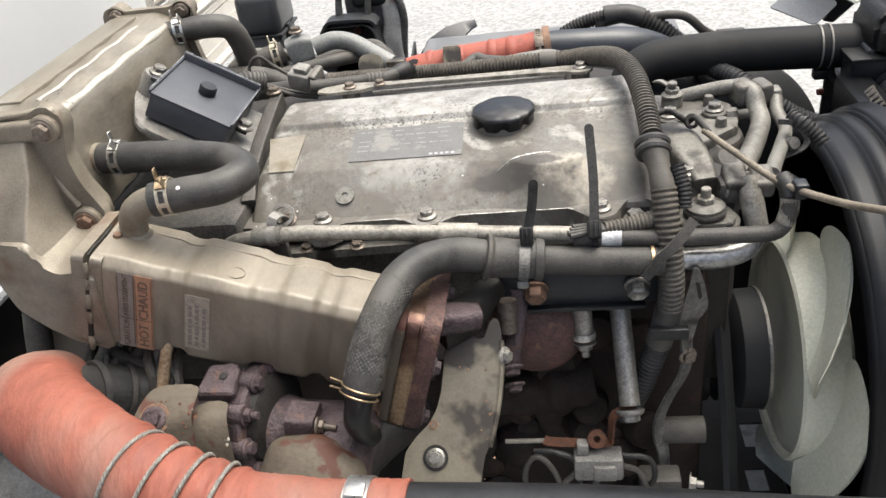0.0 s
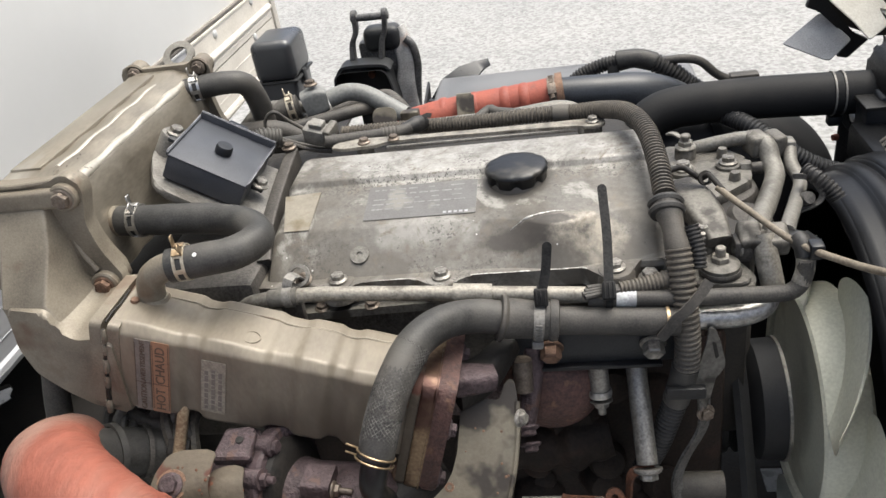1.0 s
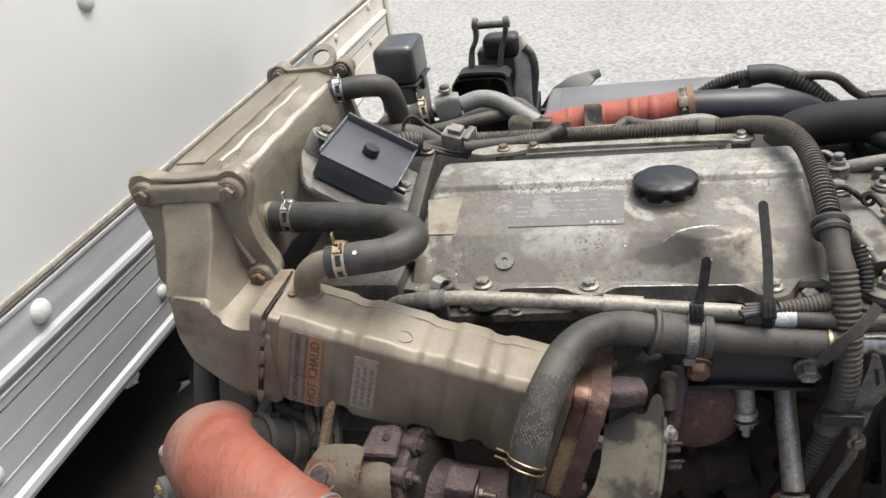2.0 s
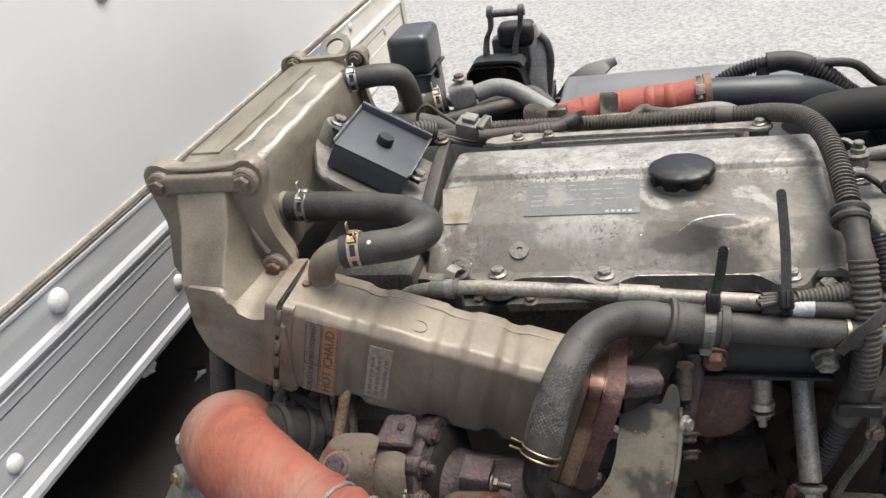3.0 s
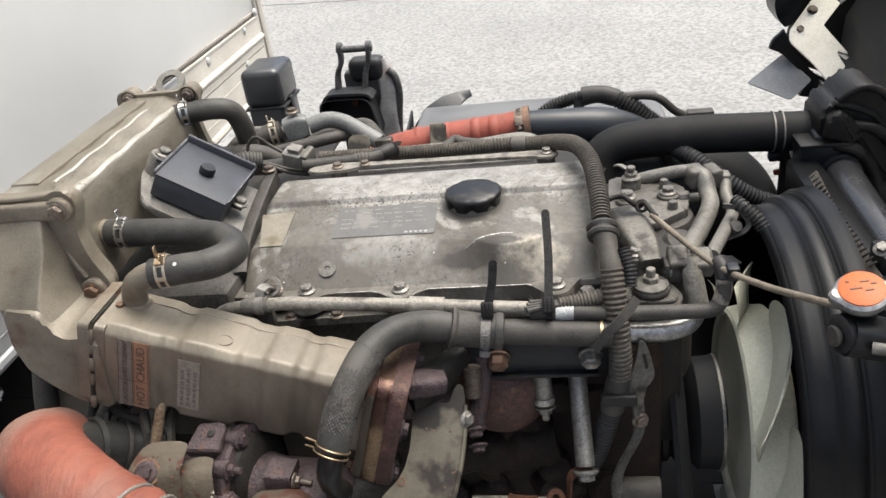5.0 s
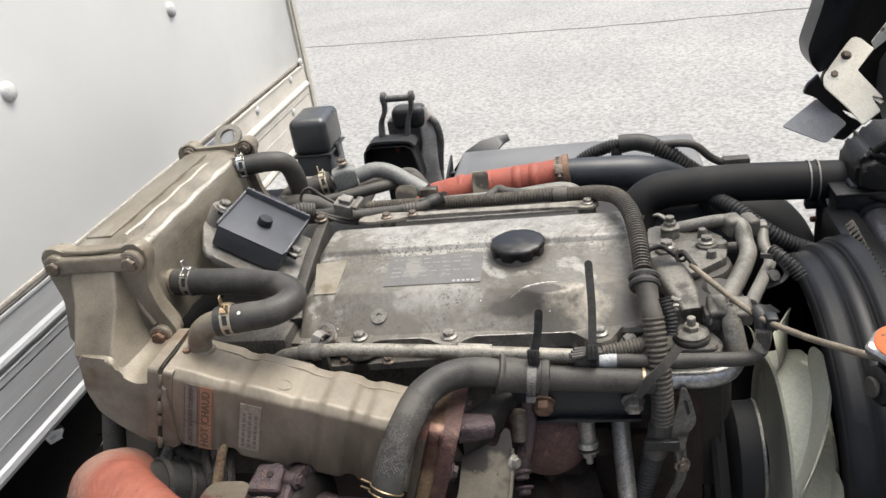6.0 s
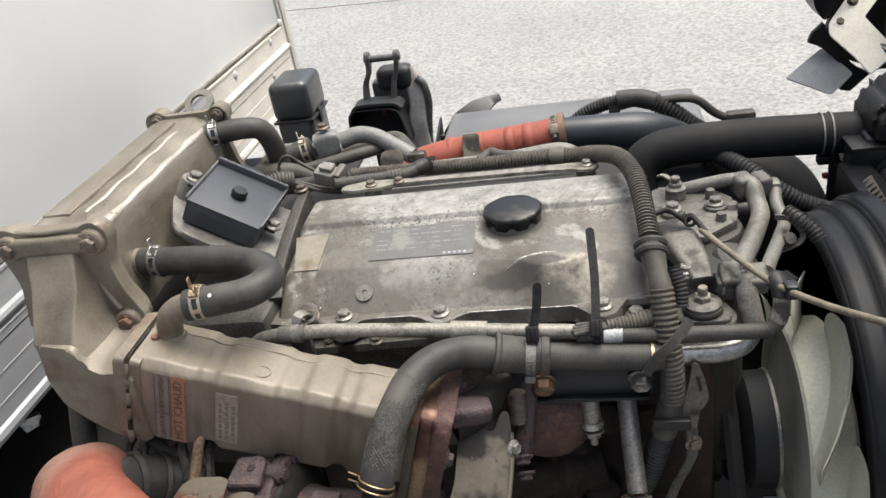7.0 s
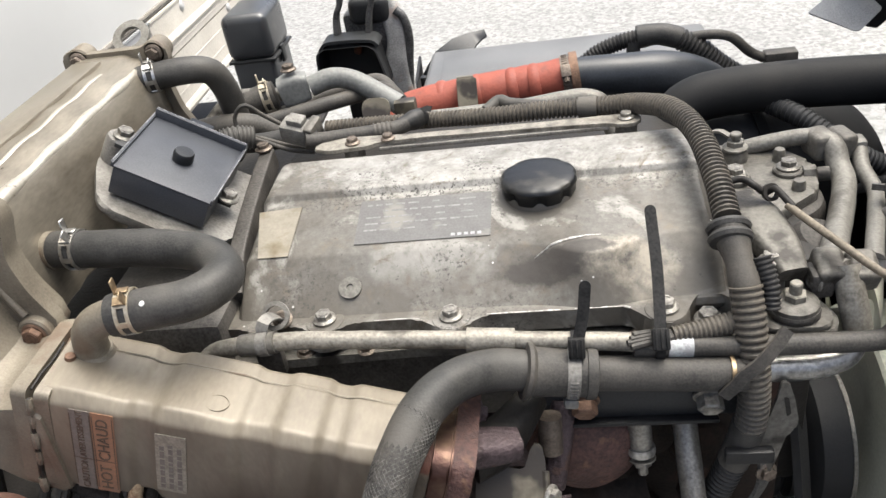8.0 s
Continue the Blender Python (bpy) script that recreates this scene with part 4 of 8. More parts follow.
elbow = thing("cast_elbow", "tan cast metal elbow joining duct and cooler", "pipe elbow", (-0.64, 0.80, 1.12))
neck_rings = [[(-0.706, 0.834, 1.368), (-0.636, 0.834, 1.368), (-0.624, 0.866, 1.368), (-0.730, 0.866, 1.368)],
              [(-0.700, 0.806, 1.318), (-0.632, 0.804, 1.318), (-0.622, 0.866, 1.318), (-0.733, 0.866, 1.318)],
              [(-0.697, 0.7635, 1.258), (-0.634, 0.7585, 1.262), (-0.618, 0.866, 1.262), (-0.735, 0.866, 1.258)],
              [(-0.690, 0.7620, 1.190), (-0.618, 0.7540, 1.226), (-0.596, 0.862, 1.226), (-0.728, 0.862, 1.190)]]
neck = skin([rounded(r, 0.0045, 4) for r in neck_rings])
throat = slab(rounded([(-0.690, 1.2590), (-0.694, 1.2000), (-0.684, 1.1640), (-0.650, 1.1385), (-0.615, 1.1210), (-0.560, 1.1120), (-0.548, 1.2300), (-0.5770, 1.2290), (-0.5990, 1.2250), (-0.6240, 1.2360), (-0.634, 1.2590)][::-1], 0.009, 4), 0.098,
              Matrix.Translation((0, 0.848, 0)) @ UPY, 0.005, 3)
for v in throat.verts:
    v.co.y += -0.19 * (v.co.x + 0.66) * (0.85 - v.co.y) / 0.1
    v.co.z += 0.16 * (v.co.y - 0.75) if v.co.z > 1.21 else 0.0
    v.co.y += 0.10 * max(0.0, v.co.z - 1.215) if v.co.y < 0.79 else 0.0
part("elbow_body", merge(neck, throat), EGR_CAST, elbow, angle=32)
part("outlet_rim", sweep([tuple(Vector((-0.562, 0.7865, 1.183)) - Vector((0.954, 0, -0.301)) * q) for q in (0.026, 0.011)], [(0.106, 0.130), (0.108, 0.134)], up=(0.301, 0, 0.954), corner=0.08), EGR_CAST, elbow)
part("elbow_flange", slab(rounded(flange_bar(-0.752, -0.582, 1.222, 1.396), 0.012, 4), 0.015, Matrix.Translation((0, 0.853, 0)) @ UPY, 0.0025), EGR_CAST, elbow)
part("top_bar", boxed((-0.735, 0.826, 1.356), (-0.600, 0.842, 1.382), 0.006, 3), EGR_CAST, elbow)
part("rib_line", tube([(-0.735, 0.845, 1.388), (-0.668, 0.838, 1.386), (-0.600, 0.845, 1.388)], 0.0035, 8), EGR_CAST, elbow)
part("curved_rib", tube([(-0.612, 0.846, 1.352), (-0.622, 0.844, 1.32), (-0.618, 0.840, 1.29), (-0.604, 0.836, 1.262)], 0.0045, 10), EGR_CAST, elbow)
for x, z in ((-0.727, 1.369), (-0.605, 1.369), (-0.598, 1.243)):
    part("flange_lug", lathe([(0.018, -0.012), (0.018, 0.012), (0.0155, 0.014)], basis((x, 0.842, z), (0, -1, 0)), 22), EGR_CAST, elbow)
    bolt(elbow, (x, 0.829, z), (0, -1, 0), 0.0105, BOLT_RUST if z < 1.3 else BOLT_DARK)

CD = Vector((0.954, 0, -0.301)).normalized()
CU = Vector((0.301, 0, 0.954)).normalized()
C0 = Vector((-0.562, 0.7865, 1.183))
CL = 0.364
COOLER = Matrix.Translation(C0) @ Matrix((CD, Vector((0, 1, 0)), CU)).transposed().to_4x4()
cooler = thing("exhaust_gas_cooler", "tan bronze metal cooler body with pressed ribs and warning label", "cooler", tuple(C0))


def pressed(s):
    """Added size of the pressed shell along its length: three sunken bands between raised fields."""
    x = s * CL
    return sum(0.0125 / (1 + math.exp(-(x - a) / 0.0021)) / (1 + math.exp((x - b) / 0.0021)) for a, b in ((-0.1, 0.084), (0.108, 0.187), (0.221, 0.263), (0.285, 0.5)))


cooler_rings = []
for k in range(112):
    x = CL * k / 111
    g = pressed(x / CL) / 2
    w, h = 0.0455 + g, 0.0615 - 0.006 * x / CL + 0.65 * g
    sag = 0.0012 * math.sin(x * 60)
    sec = rounded([(-w, -h + 0.008), (-w + 0.008, -h), (w - 0.008, -h), (w, -h + 0.008), (0.0492 + 0.25 * g, h - 0.010), (0.0400 + 0.2 * g, h - 0.001), (0.024, h - 0.001), (0.018, h + 0.0010 + sag), (-w + 0.011, h + 0.0010 + sag), (-w, h - 0.0095)], 0.0038, 3)
    cooler_rings.append([COOLER @ Vector((x, y, z)) for y, z in sec])
part("cooler_body", skin(cooler_rings), EGR, cooler, angle=45)
part("end_band", sweep([tuple(C0 - CD * 0.0035), tuple(C0 + CD * 0.010)], [(0.1085, 0.133), (0.106, 0.131)], up=tuple(CU), corner=0.08), EGR_CAST, cooler, "weld-beaded end band")
for z, r in ((-0.062, 0.0050), (-0.022, 0.0042), (0.004, 0.0048), (0.030, 0.0038), (0.050, 0.0046)):
    part("weld_bead", tube([tuple(COOLER @ Vector((-0.0075, -0.0530, z - r * 2.2))), tuple(COOLER @ Vector((-0.0065, -0.0550, z))), tuple(COOLER @ Vector((-0.0080, -0.0530, z + r * 1.8)))], r * 0.95, 8, 0.003, wobble=0.7), EGR_CAST, cooler)
part("weld_gap", tube([tuple(COOLER @ Vector((-0.0072 + 0.0040 * noise.noise(Vector((k * 0.8, 0, 3))), -0.0538, -0.060 + 0.0085 * k))) for k in range(15)], 0.0026, 6, 0.004, wobble=0.5), DARK_IRON, cooler)
part("weld_gap", tube([tuple(COOLER @ Vector((-0.0072 + 0.0040 * noise.noise(Vector((k * 0.8, 4, 3))), -0.048 + 0.011 * k, 0.0665))) for k in range(7)], 0.0016, 6, 0.004, wobble=0.5), DARK_IRON, cooler)
part("seam", tube([tuple(COOLER @ Vector((x, 0.0215, 0.0615 - 0.0060 * x / CL + 0.65 * pressed(x / CL) / 2))) for x in [0.02 + 0.008 * k for k in range(43)]], 0.0014, 6, 0.004), EGR_CAST, cooler)
part("drain_screw", lathe([(0.0055, 0), (0.005, 0.004), (0.0, 0.005)], COOLER @ Matrix.Translation((0.008, -0.002, 0.0670)), 12), BOLT_RUST, cooler)
FACE = Matrix.Translation(C0) @ Matrix((CD, CU, Vector((0, -1, 0)))).transposed().to_4x4() @ Matrix.Translation((0, 0, 0.0520))
lab = part("warning_label", slab(oblong(0.022, 0.112, 0.001, 1), 0.0006, FACE @ Matrix.Translation((0.0590, -0.002, 0)), 0), LABEL_ORANGE, cooler, "faded orange warning label")
lab2 = part("warning_label", slab(oblong(0.020, 0.112, 0.001, 1), 0.0006, FACE @ Matrix.Translation((0.0375, -0.002, 0)), 0), LABEL_GREY, cooler, "faded brown warning label")
TURN = Matrix.Rotation(math.pi / 2, 4, "Z")
part("label_text", text_bm("HOT", 0.0165, FACE @ Matrix.Translation((0.0590, -0.036, 0.0009)) @ TURN), INK, lab)
part("label_text", text_bm("CHAUD", 0.0165, FACE @ Matrix.Translation((0.0590, 0.018, 0.0009)) @ TURN), INK, lab)
part("label_text", text_bm("CAUTION", 0.0098, FACE @ Matrix.Translation((0.0375, -0.034, 0.0009)) @ TURN), INK, lab2)
part("label_text", text_bm("AVERTISSEMENT", 0.0088, FACE @ Matrix.Translation((0.0375, 0.022, 0.0009)) @ TURN), INK, lab2)
for mm, l2 in ((0.0590, lab), (0.0375, lab2)):
    part("label_line", merge(block((0.0205, 0.0009, 0.0003), FACE @ Matrix.Translation((mm, -0.0125, 0.0008)), 0), block((0.0008, 0.102, 0.0003), FACE @ Matrix.Translation((mm - 0.0095, -0.002, 0.0008)), 0),
                             block((0.0008, 0.102, 0.0003), FACE @ Matrix.Translation((mm + 0.0095, -0.002, 0.0008)), 0)), INK, l2)
STAMPED = surface("dull_stamped_tin", (0.30, 0.275, 0.225), (0.20, 0.18, 0.145), 0.45, 0.3, 60, 300, 0.1)
pl = part("part_plate", slab(oblong(0.030, 0.082, 0.001, 1), 0.0008, FACE @ Matrix.Translation((0.1240, 0.0, 0.0)), 0), STAMPED, cooler, "dull stamped metal plate")
bars = []
for k in range(3):
    y = -0.036
    while y < 0.026:
        h = random.uniform(0.004, 0.009)
        bars.append(block((0.0045, h, 0.0004), FACE @ Matrix.Translation((0.1155 + k * 0.0085, y + h / 2, 0.0010)), 0))
        y += h + 0.0022
tagged(part("stamping", merge(*bars), LABEL_GREY, pl), "faint stamped lettering", kind="stuff")
part("stamp_ring", band(COOLER @ Matrix.Translation((0.160, -0.022, 0.0630)), 0.010, 0.003, 0.0012, 24), EGR, cooler)
part("water_neck", tube([(-0.520, 0.802, 1.228), (-0.518, 0.800, 1.250), (-0.508, 0.798, 1.270), (-0.485, 0.797, 1.283), (-0.455, 0.799, 1.285)], 0.017, 18), EGR_CAST, cooler, "bent water neck")
part("neck_base", lathe([(0.0205, 0), (0.019, 0.004), (0.0172, 0.008)], basis((-0.519, 0.801, 1.234), (0.2, 0, 1)), 20), EGR_CAST, cooler)

# ---- hoses and pipes on the near side ----
s_hose = thing("water_hose", "dusty black rubber hose bent back on itself with two clamps", "hose", (-0.42, 0.85, 1.26))
part("hose", tube([(-0.616, 0.920, 1.288), (-0.545, 0.913, 1.288), (-0.480, 0.908, 1.287), (-0.415, 0.890, 1.285), (-0.385, 0.850, 1.285), (-0.402, 0.815, 1.286), (-0.440, 0.803, 1.286), (-0.480, 0.797, 1.284)], 0.0205, 22, wobble=0.03), HOSE, s_hose)
ear_clamp(s_hose, (-0.574, 0.9155, 1.288), (1, -0.08, 0), 0.0208, CLAMP, (0.1, -0.25, 1), 0.014, label="bright spring steel clamp")
ear_clamp(s_hose, (-0.463, 0.8005, 1.2855), (1, 0.15, 0), 0.0208, CLAMP_TAN, (0, -0.25, 1), 0.014, CLAMP_BRONZE, "tan spring clamp with rusty ears")
part("paint_dot", lathe([(0.0028, 0), (0.0024, 0.0006), (0, 0.0008)], basis((-0.440, 0.789, 1.3015), (0, -0.66, 0.75)), 12), WHITE_INK, s_hose, "white paint dot")

big_hose = thing("coolant_hose", "dusty black coolant hose curving down to a wire clamp", "hose", (-0.2, 0.74, 1.0))
part("hose", tube([(-0.040, 0.842, 1.140), (-0.085, 0.840, 1.147), (-0.128, 0.832, 1.160), (-0.166, 0.803, 1.173), (-0.196, 0.762, 1.172), (-0.217, 0.722, 1.148), (-0.231, 0.692, 1.117), (-0.241, 0.670, 1.085)], 0.0215, 22, wobble=0.02), HOSE, big_hose)
BR = spline([(-0.196, 0.762, 1.172), (-0.217, 0.722, 1.148), (-0.231, 0.692, 1.117), (-0.238, 0.678, 1.095)], 0.002)
BRAID = surface("frayed_grey_braid", (0.105, 0.101, 0.092), (0.018, 0.017, 0.016), 0.7, 0, 60, 300, 0.2)
brf = frames_along(BR)
threads = []
for hand in (1, -1):
    for k in range(26):
        threads.append(tube([c + (u * math.cos(a) + v * math.sin(a)) * 0.0217 for (c, t, u, v), a in ((f, hand * i * 0.11 + k * math.pi / 13) for i, f in enumerate(brf))][::2], 0.00050, 4, 0.004))
tagged(part("braid", merge(*threads), BRAID, big_hose), "frayed grey braid", kind="stuff")
part("braid_sleeve", tube([(-0.207, 0.742, 1.161), (-0.217, 0.722, 1.148), (-0.228, 0.698, 1.124)], 0.0221, 22), HOSE_DUST, big_hose, "scuffed grey patch of braid")
part("hose_end", tube([(-0.098, 0.8375, 1.151), (-0.070, 0.8405, 1.1455), (-0.030, 0.843, 1.139)], [0.0262, 0.0245, 0.0250], 24), HOSE_DUST, big_hose, "thicker hose end sleeve")
part("rim", lathe([(0.0225, -0.004), (0.0290, -0.0035), (0.0302, 0.0), (0.0285, 0.003), (0.0240, 0.006)], basis((-0.097, 0.8375, 1.151), (0.92, 0.12, -0.30)), 32), HOSE_DUST, big_hose)
part("end_bead", lathe([(0.0235, -0.006), (0.0268, -0.005), (0.0272, 0.0), (0.0262, 0.005), (0.0200, 0.0065)], basis((-0.0335, 0.8428, 1.1395), (1, 0.03, -0.13)), 32), HOSE_DUST, big_hose)
worm_clamp(big_hose, (-0.052, 0.842, 1.142), (1, 0.03, -0.13), 0.0252, DULL_CAST, (0, -0.3, -1), 0.013, "dusty worm drive clamp")
wire_clamp(big_hose, (-0.241, 0.670, 1.0865), (-0.35, -0.52, -0.8), 0.0225, CLAMP_BRONZE, (-1, 0.2, 0.3), "brassy wire spring clamp")
part("pipe_stub", tube([(-0.238, 0.675, 1.092), (-0.246, 0.660, 1.065), (-0.249, 0.662, 1.04), (-0.247, 0.690, 0.995)], [0.0175, 0.0160, 0.0140, 0.0130], 18), CAP_BLACK, big_hose)

wp = thing("coolant_pipe", "grey dusty coolant pipe along the cylinder head", "pipe", (0.05, 0.85, 1.10))
part("pipe", tube([(-0.045, 0.842, 1.1405), (0.03, 0.845, 1.133), (0.118, 0.848, 1.124)], 0.0182, 20), HOSE_DUST, wp)
part("pipe_rim", band(basis((0.103, 0.8475, 1.1255), (1, 0.03, -0.1)), 0.0183, 0.004, 0.0022), CLAMP_BRONZE, wp)
part("chrome_pipe", tube([(0.118, 0.868, 1.112), (0.16, 0.870, 1.110), (0.195, 0.872, 1.110), (0.222, 0.880, 1.114), (0.235, 0.893, 1.124)], 0.0145, 18), CHROME, wp, "scuffed bright metal pipe bend")

fuel = thing("fuel_return_pipe", "pale dusty metal pipe with a sleeve along the cover", "pipe", (-0.2, 0.862, 1.17))
part("pipe", tube([(-0.455, 0.848, 1.155), (-0.438, 0.858, 1.175), (-0.412, 0.862, 1.183), (-0.342, 0.862, 1.187), (-0.28, 0.862, 1.184), (-0.204, 0.862, 1.179), (-0.138, 0.862, 1.174), (-0.064, 0.862, 1.168), (0.0, 0.860, 1.164), (0.03, 0.858, 1.160)], 0.0098, 16, wobble=0.05), PIPE_PALE, fuel)
part("sleeve", tube([(-0.157, 0.862, 1.1757), (-0.108, 0.862, 1.1715)], 0.0128, 18), PIPE_PALE, fuel, "pale metal sleeve")
part("sleeve", tube([(-0.400, 0.862, 1.184), (-0.360, 0.862, 1.187)], 0.0122, 18), PALE_CAST, fuel, "dusty grey sleeve")
clip = [(-0.375, 0.862, 1.178), (-0.372, 0.866, 1.206), (-0.366, 0.882, 1.206), (-0.364, 0.904, 1.186)]
part("clip", strip(clip, 0.013, 0.0022, (0, -1, 0.2)), DULL_CAST, fuel, "dusty steel pipe clip")
part("clip_eye", band(basis((-0.366, 0.893, 1.198), (0, -0.75, 0.66)), 0.011, 0.004, 0.005, 24), DULL_CAST, fuel)
part("clip_band", band(basis((-0.373, 0.862, 1.186), (1, 0, 0.05)), 0.0122, 0.012, 0.0018, 24), DULL_CAST, fuel)
bolt(fuel, (-0.364, 0.902, 1.186), (0, -0.5, 0.85), 0.008, BOLT_DARK)
part("clip_foot", boxed((-0.392, 0.868, 1.135), (-0.362, 0.880, 1.178), 0.003), HEAD, fuel)

bp = thing("vacuum_pipe", "dark grey metal pipe with an upturned elbow", "pipe", (0.15, 0.86, 1.14))
part("pipe", tube([(0.010, 0.857, 1.158), (0.06, 0.859, 1.155), (0.13, 0.861, 1.149), (0.235, 0.863, 1.146), (0.256, 0.865, 1.150), (0.266, 0.869, 1.166), (0.267, 0.872, 1.186)], 0.0105, 16), HOSE_DUST, bp)
part("tape", tube([(0.044, 0.8587, 1.156), (0.068, 0.8594, 1.154)], 0.0112, 16), TAPE, bp, "white tape band")
part("elbow", tube([(0.262, 0.867, 1.156), (0.267, 0.871, 1.172), (0.267, 0.873, 1.190)], 0.0110, 16), PIPE_PALE, bp)
part("rubber_boot", tube([(0.267, 0.874, 1.188), (0.266, 0.882, 1.199), (0.262, 0.894, 1.203)], 0.0115, 16), LOOM, bp)
lit = thing("harness_branch", "short ribbed black harness branch beside the valve cover", "wiring", (0.07, 0.88, 1.17))
part("conduit", tube([(0.049, 0.864, 1.166), (0.062, 0.867, 1.165), (0.082, 0.871, 1.165), (0.116, 0.876, 1.170)], [0.0092, 0.0108, 0.0118, 0.0118], 14, ribs=(0.0050, 0.0013), wobble=0.06), LOOM_DUST, lit)
part("taped_end", merge(*[tube([(0.004 + 0.003 * abs(k), 0.848 + 0.0035 * k, 1.1715 + 0.0022 * k), (0.028, 0.855 + 0.003 * k, 1.170 + 0.0015 * k), (0.054, 0.863 + 0.002 * k, 1.166)], 0.0036, 8) for k in (-1, 0, 1, 2)]), HOSE_DUST, lit, "bundle of dark wires")


TIE = surface("matt_black_nylon", (0.026, 0.025, 0.024), (0.010, 0.010, 0.010), 0.6, 0, 40, 300, 0.1, gloss=0.15)


def tie(tip, foot, w, up):
    t = thing("cable_tie", "black plastic cable tie with its long tail standing up", "cable tie", tuple(foot), "cable ties on the pipes")
    a, b = Vector(tip), Vector(foot)
    part("tail", strip([a, a.lerp(b, 0.5) + Vector((0.002, 0.002, 0)), b], w, 0.0018, up), TIE, t)
    part("tip", lathe([(w / 2, -0.0009), (w / 2, 0.0009)], basis(a, up), 16), TIE, t)
    head_m = basis(b, up, (1, 0, 0))
    hd = part("tie_head", block((w * 1.45, 0.022, 0.010), head_m, 0.002), TIE, t)
    for k in range(3):
        part("grip_ridge", block((w * 0.16, 0.020, 0.002), head_m @ Matrix.Translation(((k - 1) * w * 0.45, 0, 0.0055)), 0.0005, 1), TIE, hd)
    return t


t1 = tie((0.037, 0.938, 1.268), (0.036, 0.846, 1.176), 0.0115, (0, -0.72, 0.69))
part("tie_loop", band(basis((0.036, 0.859, 1.158), (1, 0, -0.05)), 0.0135, 0.009, 0.0015), TIE, t1)
t2 = tie((-0.034, 0.858, 1.238), (-0.046, 0.838, 1.178), 0.0115, (0, -0.95, 0.3))
part("tie_loop", band(basis((-0.047, 0.855, 1.165), (1, 0, -0.05)), 0.0155, 0.010, 0.0015), TIE, t2)

# ---- main ribbed wiring loom ----
loom = thing("wiring_loom", "dusty ribbed black conduit loom over the valve cover", "wiring", (0.1, 1.05, 1.15))
part("conduit", tube([(-0.385, 1.292, 1.234), (-0.30, 1.285, 1.236), (-0.21, 1.270, 1.240), (-0.135, 1.252, 1.246), (-0.056, 1.236, 1.254), (0.010, 1.224, 1.257), (0.055, 1.197, 1.268), (0.087, 1.142, 1.282), (0.105, 1.072, 1.283), (0.112, 1.000, 1.268), (0.114, 0.945, 1.248)], [0.0112, 0.0112, 0.0116, 0.0120, 0.0125, 0.0130, 0.0138, 0.0142, 0.0142, 0.0142, 0.0142], 18, ribs=(0.0058, 0.0028)), LOOM_DUST, loom)
part("sleeve", tube([(-0.020, 1.2300, 1.2555), (0.004, 1.2252, 1.2565)], 0.0142, 18), HOSE_DUST, loom)
for dy in (0.0, 0.011):
    part("grommet", lathe([(0.014, -0.006), (0.0210, -0.004), (0.0228, 0), (0.0210, 0.004), (0.014, 0.006)], basis((0.1145, 0.938 - dy, 1.240 - 0.5 * dy), (0, 0.85, 0.5)), 24), HOSE, loom)
part("taped_wrap", tube([(0.114, 0.936, 1.243), (0.120, 0.905, 1.218), (0.124, 0.884, 1.190), (0.125, 0.872, 1.165)], [0.018, 0.0145, 0.0165, 0.0165], 16, wobble=0.12), HOSE_DUST, loom, "tape-wrapped bundle")
part("conduit", tube([(0.122, 0.886, 1.205), (0.125, 0.866, 1.168), (0.127, 0.852, 1.130), (0.129, 0.848, 1.085), (0.128, 0.850, 1.050)], 0.0165, 18, ribs=(0.0072, 0.0024)), LOOM_DUST, loom)
part("conduit_tape", tube([(0.127, 0.850, 1.052), (0.122, 0.855, 1.015), (0.116, 0.860, 0.985)], 0.0175, 16), HOSE, loom)
part("conduit", tube([(0.118, 0.858, 0.995), (0.106, 0.864, 0.945), (0.092, 0.872, 0.890), (0.072, 0.885, 0.830)], 0.0165, 16, ribs=(0.0072, 0.0024)), LOOM, loom)
part("conduit", tube([(0.140, 0.905, 1.225), (0.146, 0.888, 1.200), (0.146, 0.878, 1.180)], 0.010, 12, ribs=(0.005, 0.0016)), LOOM, loom)
part("strap", strip([(0.152, 0.842, 1.184), (0.140, 0.832, 1.172), (0.124, 0.825, 1.156), (0.111, 0.824, 1.144), (0.106, 0.824, 1.134), (0.094, 0.828, 1.114)], 0.0125, 0.004, (0, -1, 0.3)), HOSE_DUST, loom, "grey steel strap")
part("clip_plate", boxed((0.100, 0.828, 1.012), (0.150, 0.840, 1.030), 0.003), BLACK_METAL, loom)

# ---- manifold side below the pipes ----
ledge = thing("manifold_cover", "dark steel manifold cover plate bolted under the pipes", "cover plate", (0.0, 0.88, 1.03))
part("plate", boxed((-0.098, 0.872, 1.042), (0.125, 0.905, 1.098), 0.005), PLASTIC_DUST, ledge)
part("lip", boxed((-0.09, 0.862, 1.040), (0.10, 0.876, 1.046), 0.002), BLACK_METAL, ledge)
for x, mt in ((-0.042, BOLT_RUST), (0.089, ZINC)):
    part("washer", lathe([(0.0170, 0), (0.0170, 0.003), (0.015, 0.004)], basis((x, 0.871, 1.075), (0, -0.75, -0.30)), 22), mt, ledge)
    part("bolt", lathe([(0.0140, 0.003), (0.0140, 0.017), (0.0118, 0.0190), (0.0095, 0.0175), (0.0, 0.017)], basis((x, 0.871, 1.075), (0, -0.75, -0.30)), 6), mt, ledge, "large hexagon bolt")
man = thing("exhaust_manifold", "rusty heat-stained cast iron exhaust manifold", "manifold", (-0.05, 0.9, 0.9))
